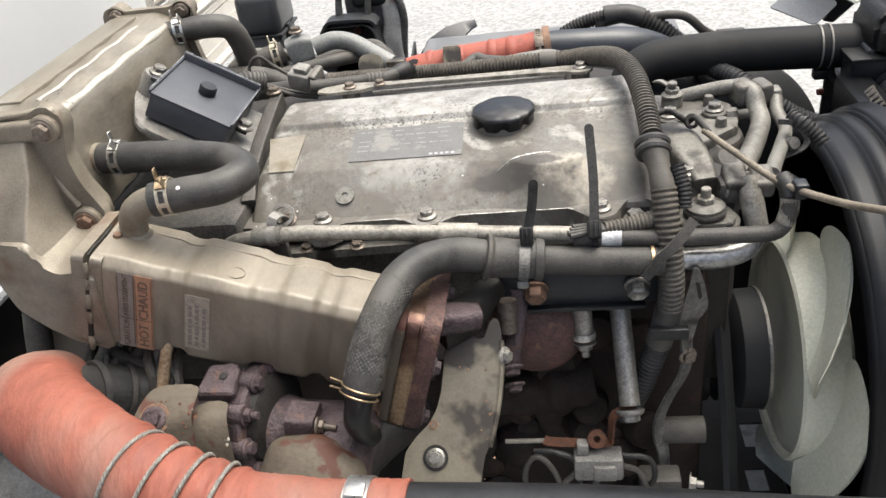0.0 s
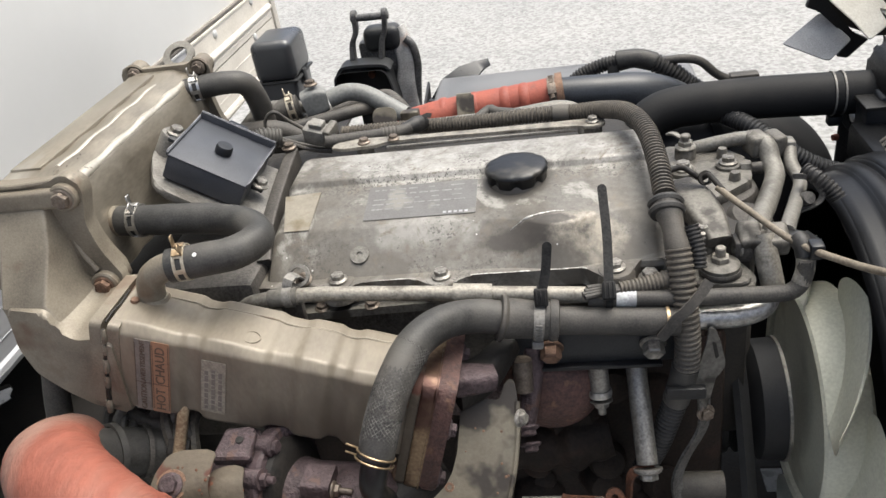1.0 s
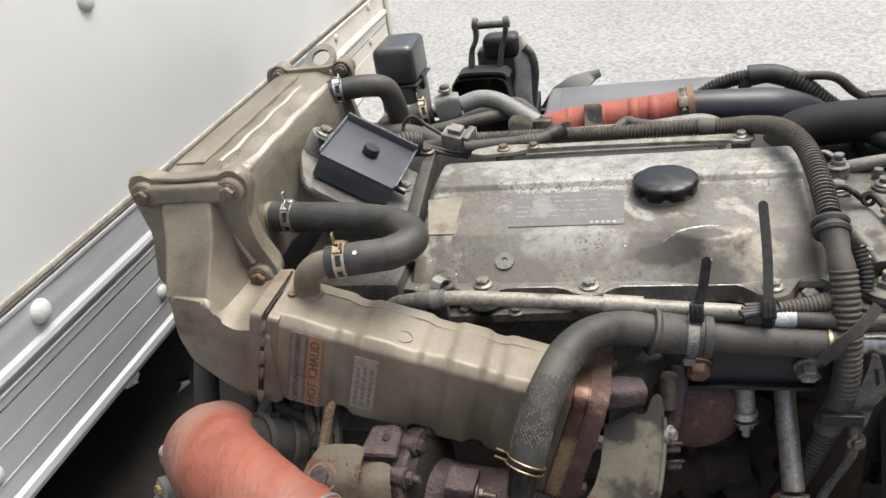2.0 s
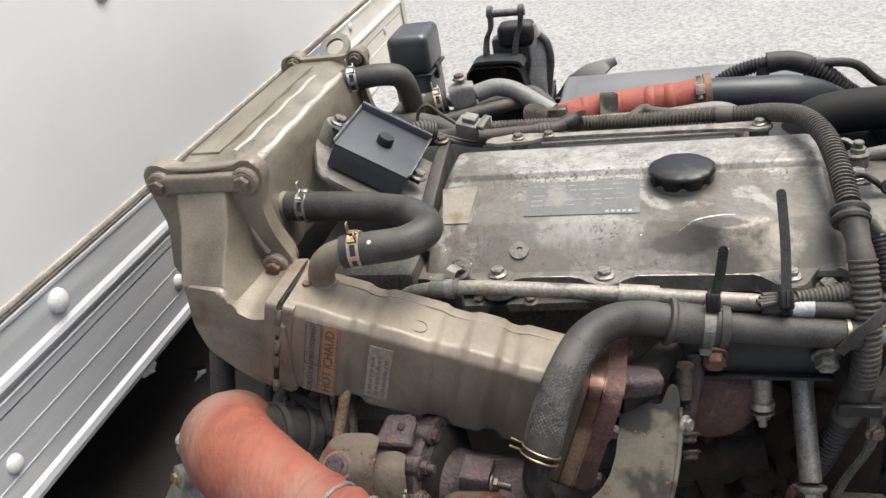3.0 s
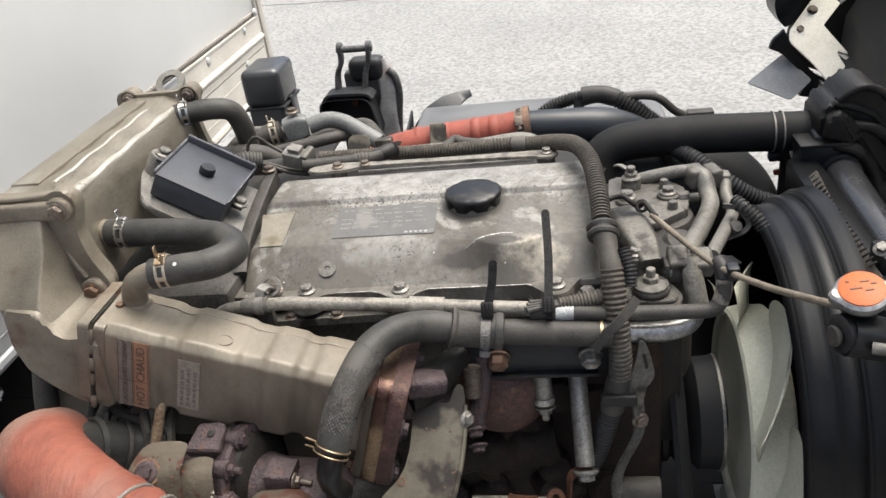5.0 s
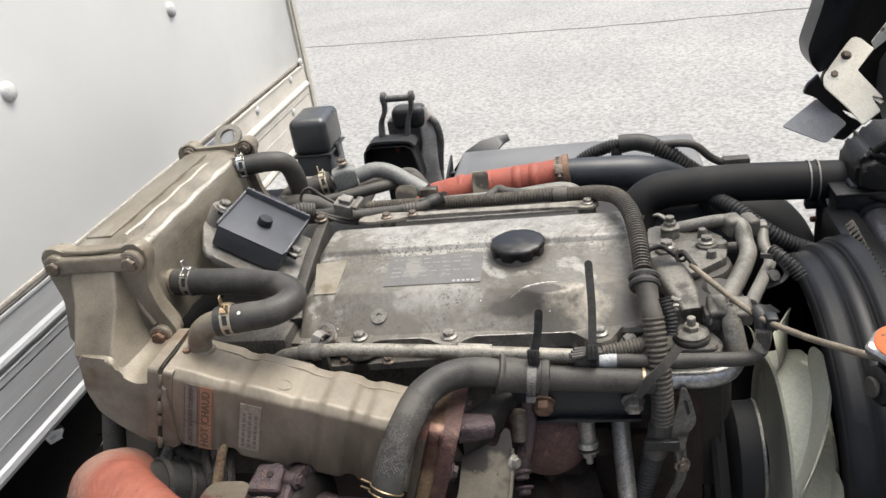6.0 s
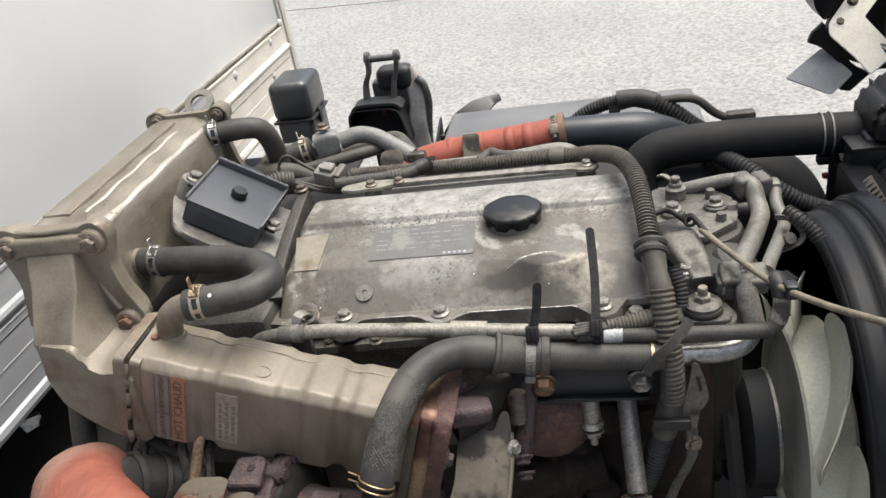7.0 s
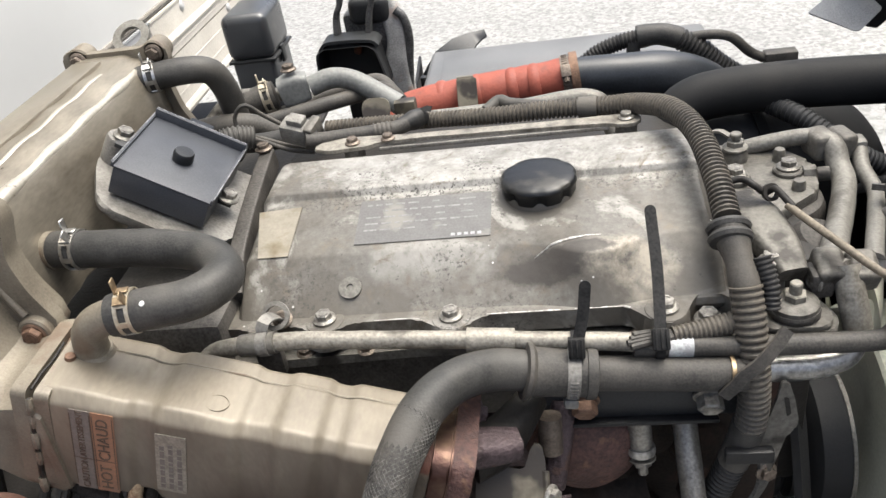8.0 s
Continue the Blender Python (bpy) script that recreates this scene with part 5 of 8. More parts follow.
part("port", lathe([(0.066, -0.05), (0.070, 0.0), (0.066, 0.020), (0.053, 0.037), (0.030, 0.048), (0.0, 0.051)], basis((-0.046, 0.905, 0.990), (0.05, -0.85, 0.15)), 32), PORT, man)
part("log", tube([(-0.35, 0.935, 0.965), (-0.2, 0.935, 0.965), (-0.10, 0.935, 0.965), (-0.04, 0.94, 0.96)], 0.045, 20, wobble=0.08), PURPLE, man)
part("riser", sweep([(-0.065, 0.88, 1.07), (-0.07, 0.86, 1.03), (-0.082, 0.835, 0.98)], [(0.026, 0.026)] * 3, corner=0.4), PURPLE, man)
part("spacer_tube", tube([(-0.080, 0.852, 1.072), (-0.081, 0.840, 1.030)], 0.0130, 16), BOLT_DARK, man, "rust-streaked spacer tube")
bolt(man, (-0.078, 0.800, 1.0), (0.1, -0.7, -0.6), 0.011, PURPLE)
bolt(man, (-0.076, 0.795, 0.975), (0.1, -0.7, -0.6), 0.010, PURPLE)
part("lower_casting", tube([(-0.20, 0.93, 0.86), (-0.08, 0.925, 0.845), (0.03, 0.935, 0.86)], 0.04, 18, wobble=0.25), BLOCK_IRON, man)

stud = thing("hanger_stud", "bright zinc stud with spacer and nut under the cover plate", "bolt", (0.018, 0.9, 0.96))
part("spacer", tube([(0.0165, 0.888, 1.045), (0.018, 0.876, 0.995)], 0.0135, 20), ZINC, stud)
part("collar", lathe([(0.0155, -0.006), (0.0165, 0), (0.0155, 0.004)], basis((0.0182, 0.874, 0.990), (0.03, -0.25, -0.97)), 20), CHROME, stud)
bolt(stud, (0.0188, 0.872, 0.978), (0.03, -0.3, -0.95), 0.0105, ZINC, "stud")
lb = thing("long_bolt", "long dull zinc spacer bolt below the cover plate", "bolt", (0.073, 0.84, 0.9))
part("shank", tube([(0.069, 0.904, 1.045), (0.069, 0.896, 1.010), (0.0715, 0.850, 0.955), (0.0735, 0.815, 0.914)], 0.0140, 18, wobble=0.03), ZINC, lb)
part("washer", lathe([(0.019, 0), (0.019, 0.003)], basis((0.0738, 0.812, 0.910), (0.05, -0.6, -0.8)), 20), ZINC, lb)
bolt(lb, (0.0740, 0.809, 0.906), (0.05, -0.6, -0.8), 0.0125, ZINC)

# ---- flange, gasket and shields at the cooler's end ----
FL = Matrix.Translation(C0 + CD * CL) @ Matrix((Vector((0, 1, 0)), CU, CD)).transposed().to_4x4()
fl = thing("exhaust_flange", "heat-stained purple brown iron flange with brassy gasket", "flange", tuple(C0 + CD * CL))
fl_shape = rounded([(-0.056, -0.105), (-0.01, -0.115), (0.060, -0.10), (0.070, 0.0), (0.068, 0.068), (-0.038, 0.068), (-0.056, 0.056)], 0.010, 4)
part("cooler_plate", slab([(x * 0.98, y * 0.98) for x, y in fl_shape], 0.012, FL @ Matrix.Translation((0, 0, -0.004)), 0.0015), SHIELD, fl)
part("gasket", slab([(x * 1.0, y * 1.0) for x, y in fl_shape], 0.017, FL @ Matrix.Translation((0, 0, 0.0085)), 0.002), GOLD, fl, "brassy metal spacer")
part("gasket_seam", slab([(x * 1.012, y * 1.012) for x, y in fl_shape], 0.0018, FL @ Matrix.Translation((0, 0, 0.0258)), 0), GOLD, fl)
part("iron_flange", slab([(x * 1.0, y * 1.0) for x, y in fl_shape], 0.022, FL @ Matrix.Translation((0, 0, 0.0278)), 0.004), PORT, fl)
part("neck", sweep([tuple(FL @ Vector((0.01, 0.02, 0.048))), tuple(FL @ Vector((0.03, 0.03, 0.08))), tuple(FL @ Vector((0.08, 0.05, 0.11)))], [(0.05, 0.06), (0.04, 0.045), (0.03, 0.03)], corner=0.4), DARK_IRON, fl)
part("upper_lug", sweep([tuple(FL @ Vector((0.003, 0.036, 0.048))), tuple(FL @ Vector((0.006, 0.044, 0.075))), tuple(FL @ Vector((0.012, 0.046, 0.094)))], [(0.040, 0.032), (0.036, 0.03), (0.030, 0.026)], corner=0.35), PURPLE, fl)
for x, y in ((-0.042, -0.088), (-0.040, -0.005), (0.04, -0.09), (0.04, 0.05)):
    bolt(fl, tuple(FL @ Vector((x, y, 0.051))), tuple(CD), 0.0095, PURPLE)
for x, y in ((-0.042, 0.036), (-0.042, -0.090)):
    bolt(fl, tuple(FL @ Vector((x, y, -0.006))), tuple(-CD), 0.0095, BOLT_RUST)

sh = thing("exhaust_heat_shield", "stained grey zinc heat shield bracket with bright bolts", "heat shield", (-0.14, 0.7, 0.9))
SH = Matrix.Translation((-0.136, 0.795, 1.058)) @ Matrix((Vector((1, 0, 0)), Vector((0, 0.7071, 0.7071)), Vector((0, -0.7071, 0.7071)))).transposed().to_4x4()
outline = [(-0.021, 0.012), (-0.004, 0.004), (0.020, -0.002), (0.029, -0.003), (0.034, 0.015), (0.039, 0.024), (0.047, 0.022), (0.050, 0.004), (0.049, -0.031), (0.045, -0.073), (0.040, -0.103), (0.033, -0.127), (0.024, -0.147),
           (0.017, -0.190), (-0.084, -0.190), (-0.075, -0.139), (-0.062, -0.122), (-0.045, -0.106), (-0.035, -0.089), (-0.028, -0.065), (-0.024, -0.030)]
part("shield_plate", slab(rounded(outline, 0.005, 3), 0.004, SH @ Matrix.Translation((0, 0, -0.004)), 0.0012), SHIELD_GREY, sh)
part("folded_edge", tube([tuple(SH @ Vector(q)) for q in ((0.049, -0.005, -0.003), (0.0485, -0.035, -0.003), (0.044, -0.075, -0.003), (0.038, -0.105, -0.003), (0.030, -0.135, -0.003))], 0.0042, 8), SHIELD_GREY, sh)
FACE_UP = tuple(SH.to_3x3() @ Vector((0, 0, 1)))
bolt(sh, tuple(SH @ Vector((-0.037, -0.147, 0.002))), FACE_UP, 0.0085, ZINC, label="bright zinc bolt")
part("stain_ring", band(SH @ Matrix.Translation((-0.037, -0.147, 0.0008)), 0.0115, 0.0014, 0.0045), DARK_IRON, sh)
part("rust_hole", band(SH @ Matrix.Translation((-0.039, -0.107, 0.0006)), 0.003, 0.0014, 0.003, 16), BOLT_RUST, sh)
part("rust_hole", band(SH @ Matrix.Translation((-0.079, -0.182, 0.0006)), 0.003, 0.0014, 0.0025, 16), BOLT_RUST, sh)
bolt(sh, (-0.080, 0.757, 1.058), (0.85, -0.5, 0.2), 0.0080, ZINC, label="bright nut")

# ---- turbocharger ----
tb = thing("turbocharger", "rusty purple brown cast turbocharger with tarnished shields", "turbocharger", (-0.4, 0.7, 0.95))
part("centre_housing", lathe([(0.036, -0.10), (0.04, -0.06), (0.047, -0.03), (0.047, 0.03), (0.042, 0.05), (0.042, 0.10)], basis((-0.395, 0.715, 0.985), (1, 0, -0.1)), 28), PURPLE, tb)
part("lug_block", slab(rounded([(-0.028, -0.024), (0.021, -0.022), (0.021, 0.014), (0.016, 0.020), (-0.017, 0.018)], 0.005, 3), 0.020, basis((-0.424, 0.712, 1.066), (0.12, -0.35, 0.93)), 0.003), PURPLE, tb)
part("lug_hole", lathe([(0.0050, 0), (0.0045, 0.0006), (0, 0.0007)], basis((-0.418, 0.706, 1.0862), (0.12, -0.35, 0.93)), 16), DARK_IRON, tb)
part("neck", sweep([(-0.422, 0.72, 1.065), (-0.412, 0.72, 1.03), (-0.395, 0.715, 0.99)], [(0.046, 0.036), (0.042, 0.04), (0.055, 0.06)], corner=0.35), PURPLE, tb)
part("turbine_housing", lathe([(0.045, -0.045), (0.062, -0.03), (0.068, 0.0), (0.062, 0.03), (0.045, 0.042)], basis((-0.295, 0.700, 0.955), (0.9, -0.2, -0.1)), 32), PURPLE, tb)
part("outlet", tube([(-0.29, 0.70, 0.935), (-0.25, 0.745, 0.945), (-0.200, 0.785, 0.96)], 0.034, 20), DARK_IRON, tb)
part("square_port", sweep([(-0.345, 0.692, 1.022), (-0.31, 0.690, 1.018)], [(0.04, 0.04), (0.04, 0.04)], corner=0.15), PURPLE, tb)
def bent_plate(edges, thick, round_off=0.012, crown=0.0008):
    """A thin bent sheet between two edge curves, with its end corners rounded off. edges: pairs (left, right) along the sheet."""
    lf, rt = spline([a for a, c in edges], 0.004), spline([c for a, c in edges], 0.004)
    count = min(len(lf), len(rt))
    lf = [lf[round(k * (len(lf) - 1) / (count - 1))] for k in range(count)]
    rt = [rt[round(k * (len(rt) - 1) / (count - 1))] for k in range(count)]
    rows = []
    for k in range(count):
        mid, half = (lf[k] + rt[k]) / 2, (rt[k] - lf[k]) / 2
        gone = min((lf[k] - lf[0]).length, (lf[-1] - lf[k]).length)
        trim = 0.0 if gone >= round_off else round_off - math.sqrt(max(0.0, round_off ** 2 - (round_off - gone) ** 2))
        half = half * max(0.15, 1 - trim / half.length)
        along = lf[min(k + 1, count - 1)] - lf[max(k - 1, 0)]
        out = half.cross(along).normalized()
        out = out if out.z > 0 or out.y < 0 else -out
        top = [mid + half * q + out * (crown * (1 - q * q)) for q in (-1, -0.75, -0.35, 0, 0.35, 0.75, 1)]
        rows.append(top + [p - out * thick for p in reversed(top)])
    return skin(rows)


pa = part("heat_shield", bent_plate([((-0.490, 0.676, 1.100), (-0.436, 0.684, 1.094)), ((-0.500, 0.648, 1.093), (-0.434, 0.658, 1.092)), ((-0.504, 0.626, 1.080), (-0.434, 0.637, 1.084)), ((-0.502, 0.617, 1.062), (-0.433, 0.629, 1.068)),
                                     ((-0.498, 0.608, 1.035), (-0.432, 0.620, 1.045)), ((-0.495, 0.600, 0.985), (-0.430, 0.612, 0.995)), ((-0.494, 0.596, 0.940), (-0.428, 0.606, 0.950))], 0.0022), SHIELD, tb, "bent tarnished heat shield", angle=60)
part("bolt_pad", lathe([(0.019, -0.001), (0.0185, 0.0012), (0.014, 0.0016)], basis((-0.478, 0.636, 1.0845), (0.05, -0.62, 0.78)), 20), BOLT_RUST, pa, "rusty ring under the bolt")
bolt(pa, (-0.478, 0.634, 1.0875), (0.05, -0.62, 0.78), 0.0105, PURPLE)
pb = part("heat_shield", bent_plate([((-0.447, 0.676, 1.070), (-0.409, 0.686, 1.066)), ((-0.449, 0.650, 1.064), (-0.406, 0.662, 1.062)), ((-0.449, 0.634, 1.040), (-0.403, 0.646, 1.040)),
                                     ((-0.452, 0.626, 1.000), (-0.404, 0.638, 1.000)), ((-0.456, 0.622, 0.945), (-0.414, 0.632, 0.945))], 0.0022), SHIELD, tb, "rust-edged heat shield flap", angle=60)
for k in range(34):
    a = random.random()
    at = Vector((-0.476 + 0.05 * random.random(), 0.655 - 0.032 * a, 1.0945 - 0.028 * a * a)) if k < 16 else Vector((-0.408 + 0.004 * random.random(), 0.660 - 0.020 * a, 1.0625 - 0.03 * a))
    part("rust_flake", lathe([(random.uniform(0.0008, 0.0024), 0), (0.0005, 0.0007)], basis(at, (0.05, -0.6, 0.8)), 6), RUST if k % 3 else PIPE_PALE, pa if k < 16 else pb)
# bolted centre flange: a ring with a row of heads on its outer face
VF = basis((-0.386, 0.722, 1.000), (0.96, -0.22, 0.10))
part("centre_flange", lathe([(0.045, -0.014), (0.070, -0.013), (0.0725, -0.008), (0.0725, 0.004), (0.069, 0.008), (0.050, 0.009)], VF, 40), PURPLE, tb, "heat-stained round flange")
part("flange_step", lathe([(0.052, 0.008), (0.060, 0.008), (0.058, 0.016), (0.048, 0.022)], VF, 36), DARK_IRON, tb)
for deg in (96, 132, 168, 204, 240, 60):
    a = math.radians(deg)
    part("bolt_boss", lathe([(0.0125, -0.018), (0.0125, 0.008), (0.011, 0.010)], VF @ Matrix.Translation((0.0660 * math.cos(a), 0.0660 * math.sin(a), 0)), 16), PURPLE, tb)
    bolt(tb, VF @ Vector((0.0660 * math.cos(a), 0.0660 * math.sin(a), 0.0125)), VF.to_3x3() @ Vector((0, 0, 1)), 0.0088, PURPLE, "stud" if deg == 132 else "flange", turn=a)
part("port_stud", tube([(-0.312, 0.682, 1.024), (-0.284, 0.680, 1.020)], 0.0042, 10), BOLT_DARK, tb)
bolt(tb, (-0.306, 0.680, 1.024), (0.97, -0.05, -0.1), 0.0082, BOLT_DARK)
for k in range(26):
    sx, sy = random.uniform(-0.082, 0.048), random.uniform(-0.185, -0.005)
    if -0.030 + 0.35 * (sy + 0.10) < sx < 0.036:
        part("rust_speck", lathe([(random.uniform(0.0008, 0.0022), 0), (0.0004, 0.0005)], SH @ Matrix.Translation((sx, sy, 0.0002)), 7), BOLT_RUST, sh)
dome_rings = []
for k, (s, h) in enumerate(((1.0, 0.0), (0.97, 0.014), (0.88, 0.026), (0.70, 0.034), (0.40, 0.039), (0.08, 0.040))):
    dome_rings.append([basis((-0.318, 0.640, 0.974), (0.08, -0.55, 0.83)) @ Vector((x * s * 1.0, y * s * 1.05, h * 1.1)) for x, y in rounded([(-0.075, -0.06), (0.06, -0.07), (0.072, 0.015), (0.02, 0.055), (-0.05, 0.048)], 0.02, 5)])
part("heat_shield", skin(dome_rings), SHIELD, tb, "domed tarnished heat shield", angle=50)
DIP = surface("tan_stained_tube", (0.30, 0.235, 0.155), (0.16, 0.105, 0.066), 0.5, 0.3, 40, 300, 0.2)
alone("dipstick_tube", tube([(-0.488, 0.765, 1.150), (-0.494, 0.752, 1.126), (-0.506, 0.730, 1.080), (-0.518, 0.706, 1.034), (-0.540, 0.690, 0.98)], 0.0075, 14), DIP, "tan rust-stained dipstick tube beside the turbocharger", "dipstick")

# ---- red charge air hose ----
rh = thing("charge_air_hose", "red silicone charge air hose with wire rings and band clamp", "hose", (-0.4, 0.52, 1.05))
RP = [(-0.165, 0.500, 1.058), (-0.262, 0.500, 1.065), (-0.346, 0.505, 1.079), (-0.431, 0.524, 1.104), (-0.517, 0.563, 1.120), (-0.590, 0.612, 1.122), (-0.628, 0.655, 1.106), (-0.645, 0.700, 1.075)]
RR = [0.050, 0.049, 0.047, 0.049, 0.051, 0.055, 0.055, 0.052]
hose_bm = tube(RP, RR, 44, 0.0025, wobble=0.03)
rp = spline(RP, 0.002)
for v in hose_bm.verts:
    i = min(range(0, len(rp), 2), key=lambda k: (rp[k] - v.co).length_squared)
    away = (v.co - rp[i]).normalized()
    wave = 0.0009 * noise.noise(Vector((i * 0.55, away.z * 1.6, away.y * 1.6))) + 0.0005 * noise.noise(Vector((i * 1.3, away.z * 3, away.y * 3)))
    if -0.47 < rp[i].x < -0.33:
        wave += 0.0022 * math.sin((rp[i].x + 0.449) * 2 * math.pi / 0.031 - math.pi / 2)
    v.co += away * wave
part("hose", hose_bm, RED, rh, angle=60)
for x in (-0.449, -0.417, -0.387, -0.358):
    i = min(range(len(rp)), key=lambda k: abs(rp[k].x - x))
    m = basis(rp[i], rp[i + 3] - rp[i - 3])
    strands = []
    for turn in (0.0, math.pi):
        loop = []
        for k in range(145):
            a = 2 * math.pi * k / 144
            w = 30 * a + turn
            r = 0.0495 + 0.0009 * math.cos(w)
            loop.append(m @ Vector((r * math.cos(a), r * math.sin(a), 0.003 * math.sin(a) + 0.0009 * math.sin(w))))
        strands.append(tube(loop, 0.0017, 6, 0.0022))
    part("wire_ring", merge(*strands), PIPE_BEIGE, rh, "twisted grey wire ring")
m = basis((-0.213, 0.500, 1.0615), (1, 0, -0.06))
part("band_clamp", merge(band(m, 0.0500, 0.024, 0.0018, 44), block((0.006, 0.018, 0.020), m @ Matrix.Rotation(1.5, 4, "Z") @ Matrix.Translation((0.053, 0, 0)), 0.002)), CLAMP, rh, "bright steel band clamp")
part("scorch_mark", slab([(0.012, -0.003), (0.006, 0.008), (-0.004, 0.006), (-0.013, 0.009), (-0.010, -0.004), (0.0, -0.009)], 0.0006, basis((-0.272, 0.4795, 1.1098), (0.08, -0.42, 0.9)), 0), HOSE_DUST, rh, "black scorched patch")
ct = thing("charge_air_pipe", "black painted charge air pipe beside the engine", "pipe", (0.3, 0.5, 1.06))
part("pipe", tube([(-0.22, 0.5, 1.062), (0.0, 0.5, 1.054), (0.35, 0.505, 1.026), (0.62, 0.56, 1.03), (0.75, 0.72, 0.98)], 0.046, 28, 0.015), BLACK_METAL, ct)
inl = thing("intake_duct", "grey rubber duct turning under the cooler", "duct", (-0.56, 0.74, 1.08))
part("duct", tube([(-0.620, 0.665, 1.092), (-0.598, 0.712, 1.062), (-0.572, 0.740, 1.040), (-0.555, 0.750, 1.030)], [0.038, 0.036, 0.032, 0.030], 26), HOSE, inl)
part("rim", band(basis((-0.598, 0.712, 1.062), (0.55, 0.7, -0.45)), 0.036, 0.008, 0.004, 30), HOSE, inl)
part("rim", band(basis((-0.575, 0.738, 1.042), (0.65, 0.6, -0.45)), 0.0325, 0.006, 0.003, 30), HEAD, inl)
part("duct_end", tube([(-0.565, 0.745, 1.036), (-0.535, 0.755, 1.020)], 0.024, 20), DARK_IRON, inl)
alone("drain_hose", tube([(-0.688, 0.785, 1.14), (-0.698, 0.775, 1.09), (-0.705, 0.765, 1.03), (-0.71, 0.76, 0.9)], 0.017, 18), HOSE_DUST, "grey rubber hose hanging below the elbow", "hose")
ac = thing("compressor_housing", "dull cast aluminium housing with a capped snout beside the cargo box", "housing", (-0.72, 0.66, 0.9))
AM = basis((-0.706, 0.673, 1.084), (-0.02, -0.18, 1.0))
part("body", lathe([(0.118, -0.34), (0.116, -0.20), (0.104, -0.155), (0.078, -0.118), (0.046, -0.088), (0.026, -0.066), (0.0195, -0.048), (0.0185, -0.036)], AM, 34), DULL_CAST, ac, "dull cone-shaped cast body")
part("snout", lathe([(0.0165, -0.040), (0.0165, -0.014), (0.0150, -0.012)], AM, 22), SMOOTH_ALU, ac)
part("snout_cap", lathe([(0.0125, -0.014), (0.0132, -0.010), (0.0132, -0.003), (0.0115, 0.0), (0.0, 0.001)], AM, 22), PIPE_PALE, ac, "pale round cap")
part("boss", lathe([(0.016, -0.012), (0.016, 0.002), (0.013, 0.004)], basis((-0.716, 0.650, 1.036), (-0.5, -0.75, 0.35)), 18), SMOOTH_ALU, ac)
bolt(ac, (-0.718, 0.646, 1.039), (-0.5, -0.75, 0.35), 0.0068, CLAMP_BRONZE)
for k in range(12):
    a, b = random.uniform(-0.012, 0.012), random.uniform(-0.02, 0.02)
    alone("low_wire", tube([(-0.645 + 0.013 * k, 0.80, 1.075 + a), (-0.640 + 0.012 * k, 0.765, 1.060 + b), (-0.650 + 0.013 * k + b, 0.735, 1.040 + a), (-0.640 + 0.011 * k, 0.745, 0.985), (-0.655 + 0.013 * k, 0.78, 0.90)], 0.0042 + 0.0018 * (k % 3), 8),
          (PALE_CAST, HOSE_DUST, LOOM_DUST)[k % 3], "thin grey dusty wire under the cooler", "wire", "wires under the cooler")
for pts, r, mt in (([(-0.600, 0.800, 1.118), (-0.606, 0.775, 1.085), (-0.622, 0.762, 1.058), (-0.640, 0.755, 1.02)], 0.0075, PIPE_BEIGE), ([(-0.612, 0.785, 1.070), (-0.580, 0.770, 1.066), (-0.548, 0.765, 1.055), (-0.52, 0.77, 1.03)], 0.0095, HOSE_DUST),
                   ([(-0.596, 0.765, 1.040), (-0.572, 0.772, 1.062), (-0.548, 0.785, 1.085), (-0.535, 0.80, 1.12)], 0.0085, HOSE_DUST), ([(-0.560, 0.745, 1.035), (-0.540, 0.760, 1.060), (-0.525, 0.78, 1.09)], 0.0065, PIPE_BEIGE)):
    alone("short_hose", tube(pts, r, 12), mt, "dusty grey hose crossing under the cooler", "hose", "hoses under the cooler")
lt = thing("loom_clip", "torn pale plastic clip among the low wires", "clip", (-0.62, 0.72, 1.07))
part("leaf", slab([(-0.020, -0.006), (0.012, -0.010), (0.022, 0.002), (0.004, 0.008), (-0.016, 0.006)], 0.002, basis((-0.632, 0.742, 1.078), (0.2, -0.7, 0.7)), 0.0005), PIPE_PALE, lt)
part("leaf", slab([(-0.018, -0.005), (0.016, -0.004), (0.010, 0.007), (-0.014, 0.008)], 0.002, basis((-0.590, 0.735, 1.066), (-0.3, -0.6, 0.7), (1, 0.4, 0)), 0.0005), PIPE_PALE, lt)
part("block", block((0.030, 0.022, 0.030), basis((-0.520, 0.735, 1.045), (0.2, -0.5, 0.8)), 0.004), DARK_IRON, lt)

WORN = surface("scuffed_plastic_edge", (0.22, 0.22, 0.23), (0.05, 0.05, 0.055), 0.5, 0, 90, 300, 0.1)
# ---- control module on its bracket ----
MA, MU, MW = Vector((-0.553, 1.138, 1.345)), Vector((0.851, 0, -0.525)), Vector((0, -1, 0))
MN = MU.cross(Vector((0, 1, 0))).normalized() * 1.0
MN = MN if MN.z > 0 else -MN
MOD = Matrix.Translation(MA) @ Matrix((MU, MW, MU.cross(MW))).transposed().to_4x4()
sgn = 1 if (MU.cross(MW)).z > 0 else -1
mod = thing("control_module", "blue black plastic control module with raised rim and knob", "control unit", (-0.5, 1.07, 1.27))
mc = lambda x, y, z: MOD @ Matrix.Translation((x, y, z * sgn))
part("case", block((0.116, 0.132, 0.040), mc(0.060, 0.067, -0.022), 0.003), MODULE, mod)
part("lid", block((0.118, 0.134, 0.003), mc(0.060, 0.067, -0.003), 0.001), MODULE, mod)
part("rim", block((0.120, 0.004, 0.020), mc(0.060, 0.002, 0.000), 0.001), MODULE, mod)
part("rim", block((0.003, 0.134, 0.008), mc(0.119, 0.067, -0.001), 0.001), MODULE, mod)
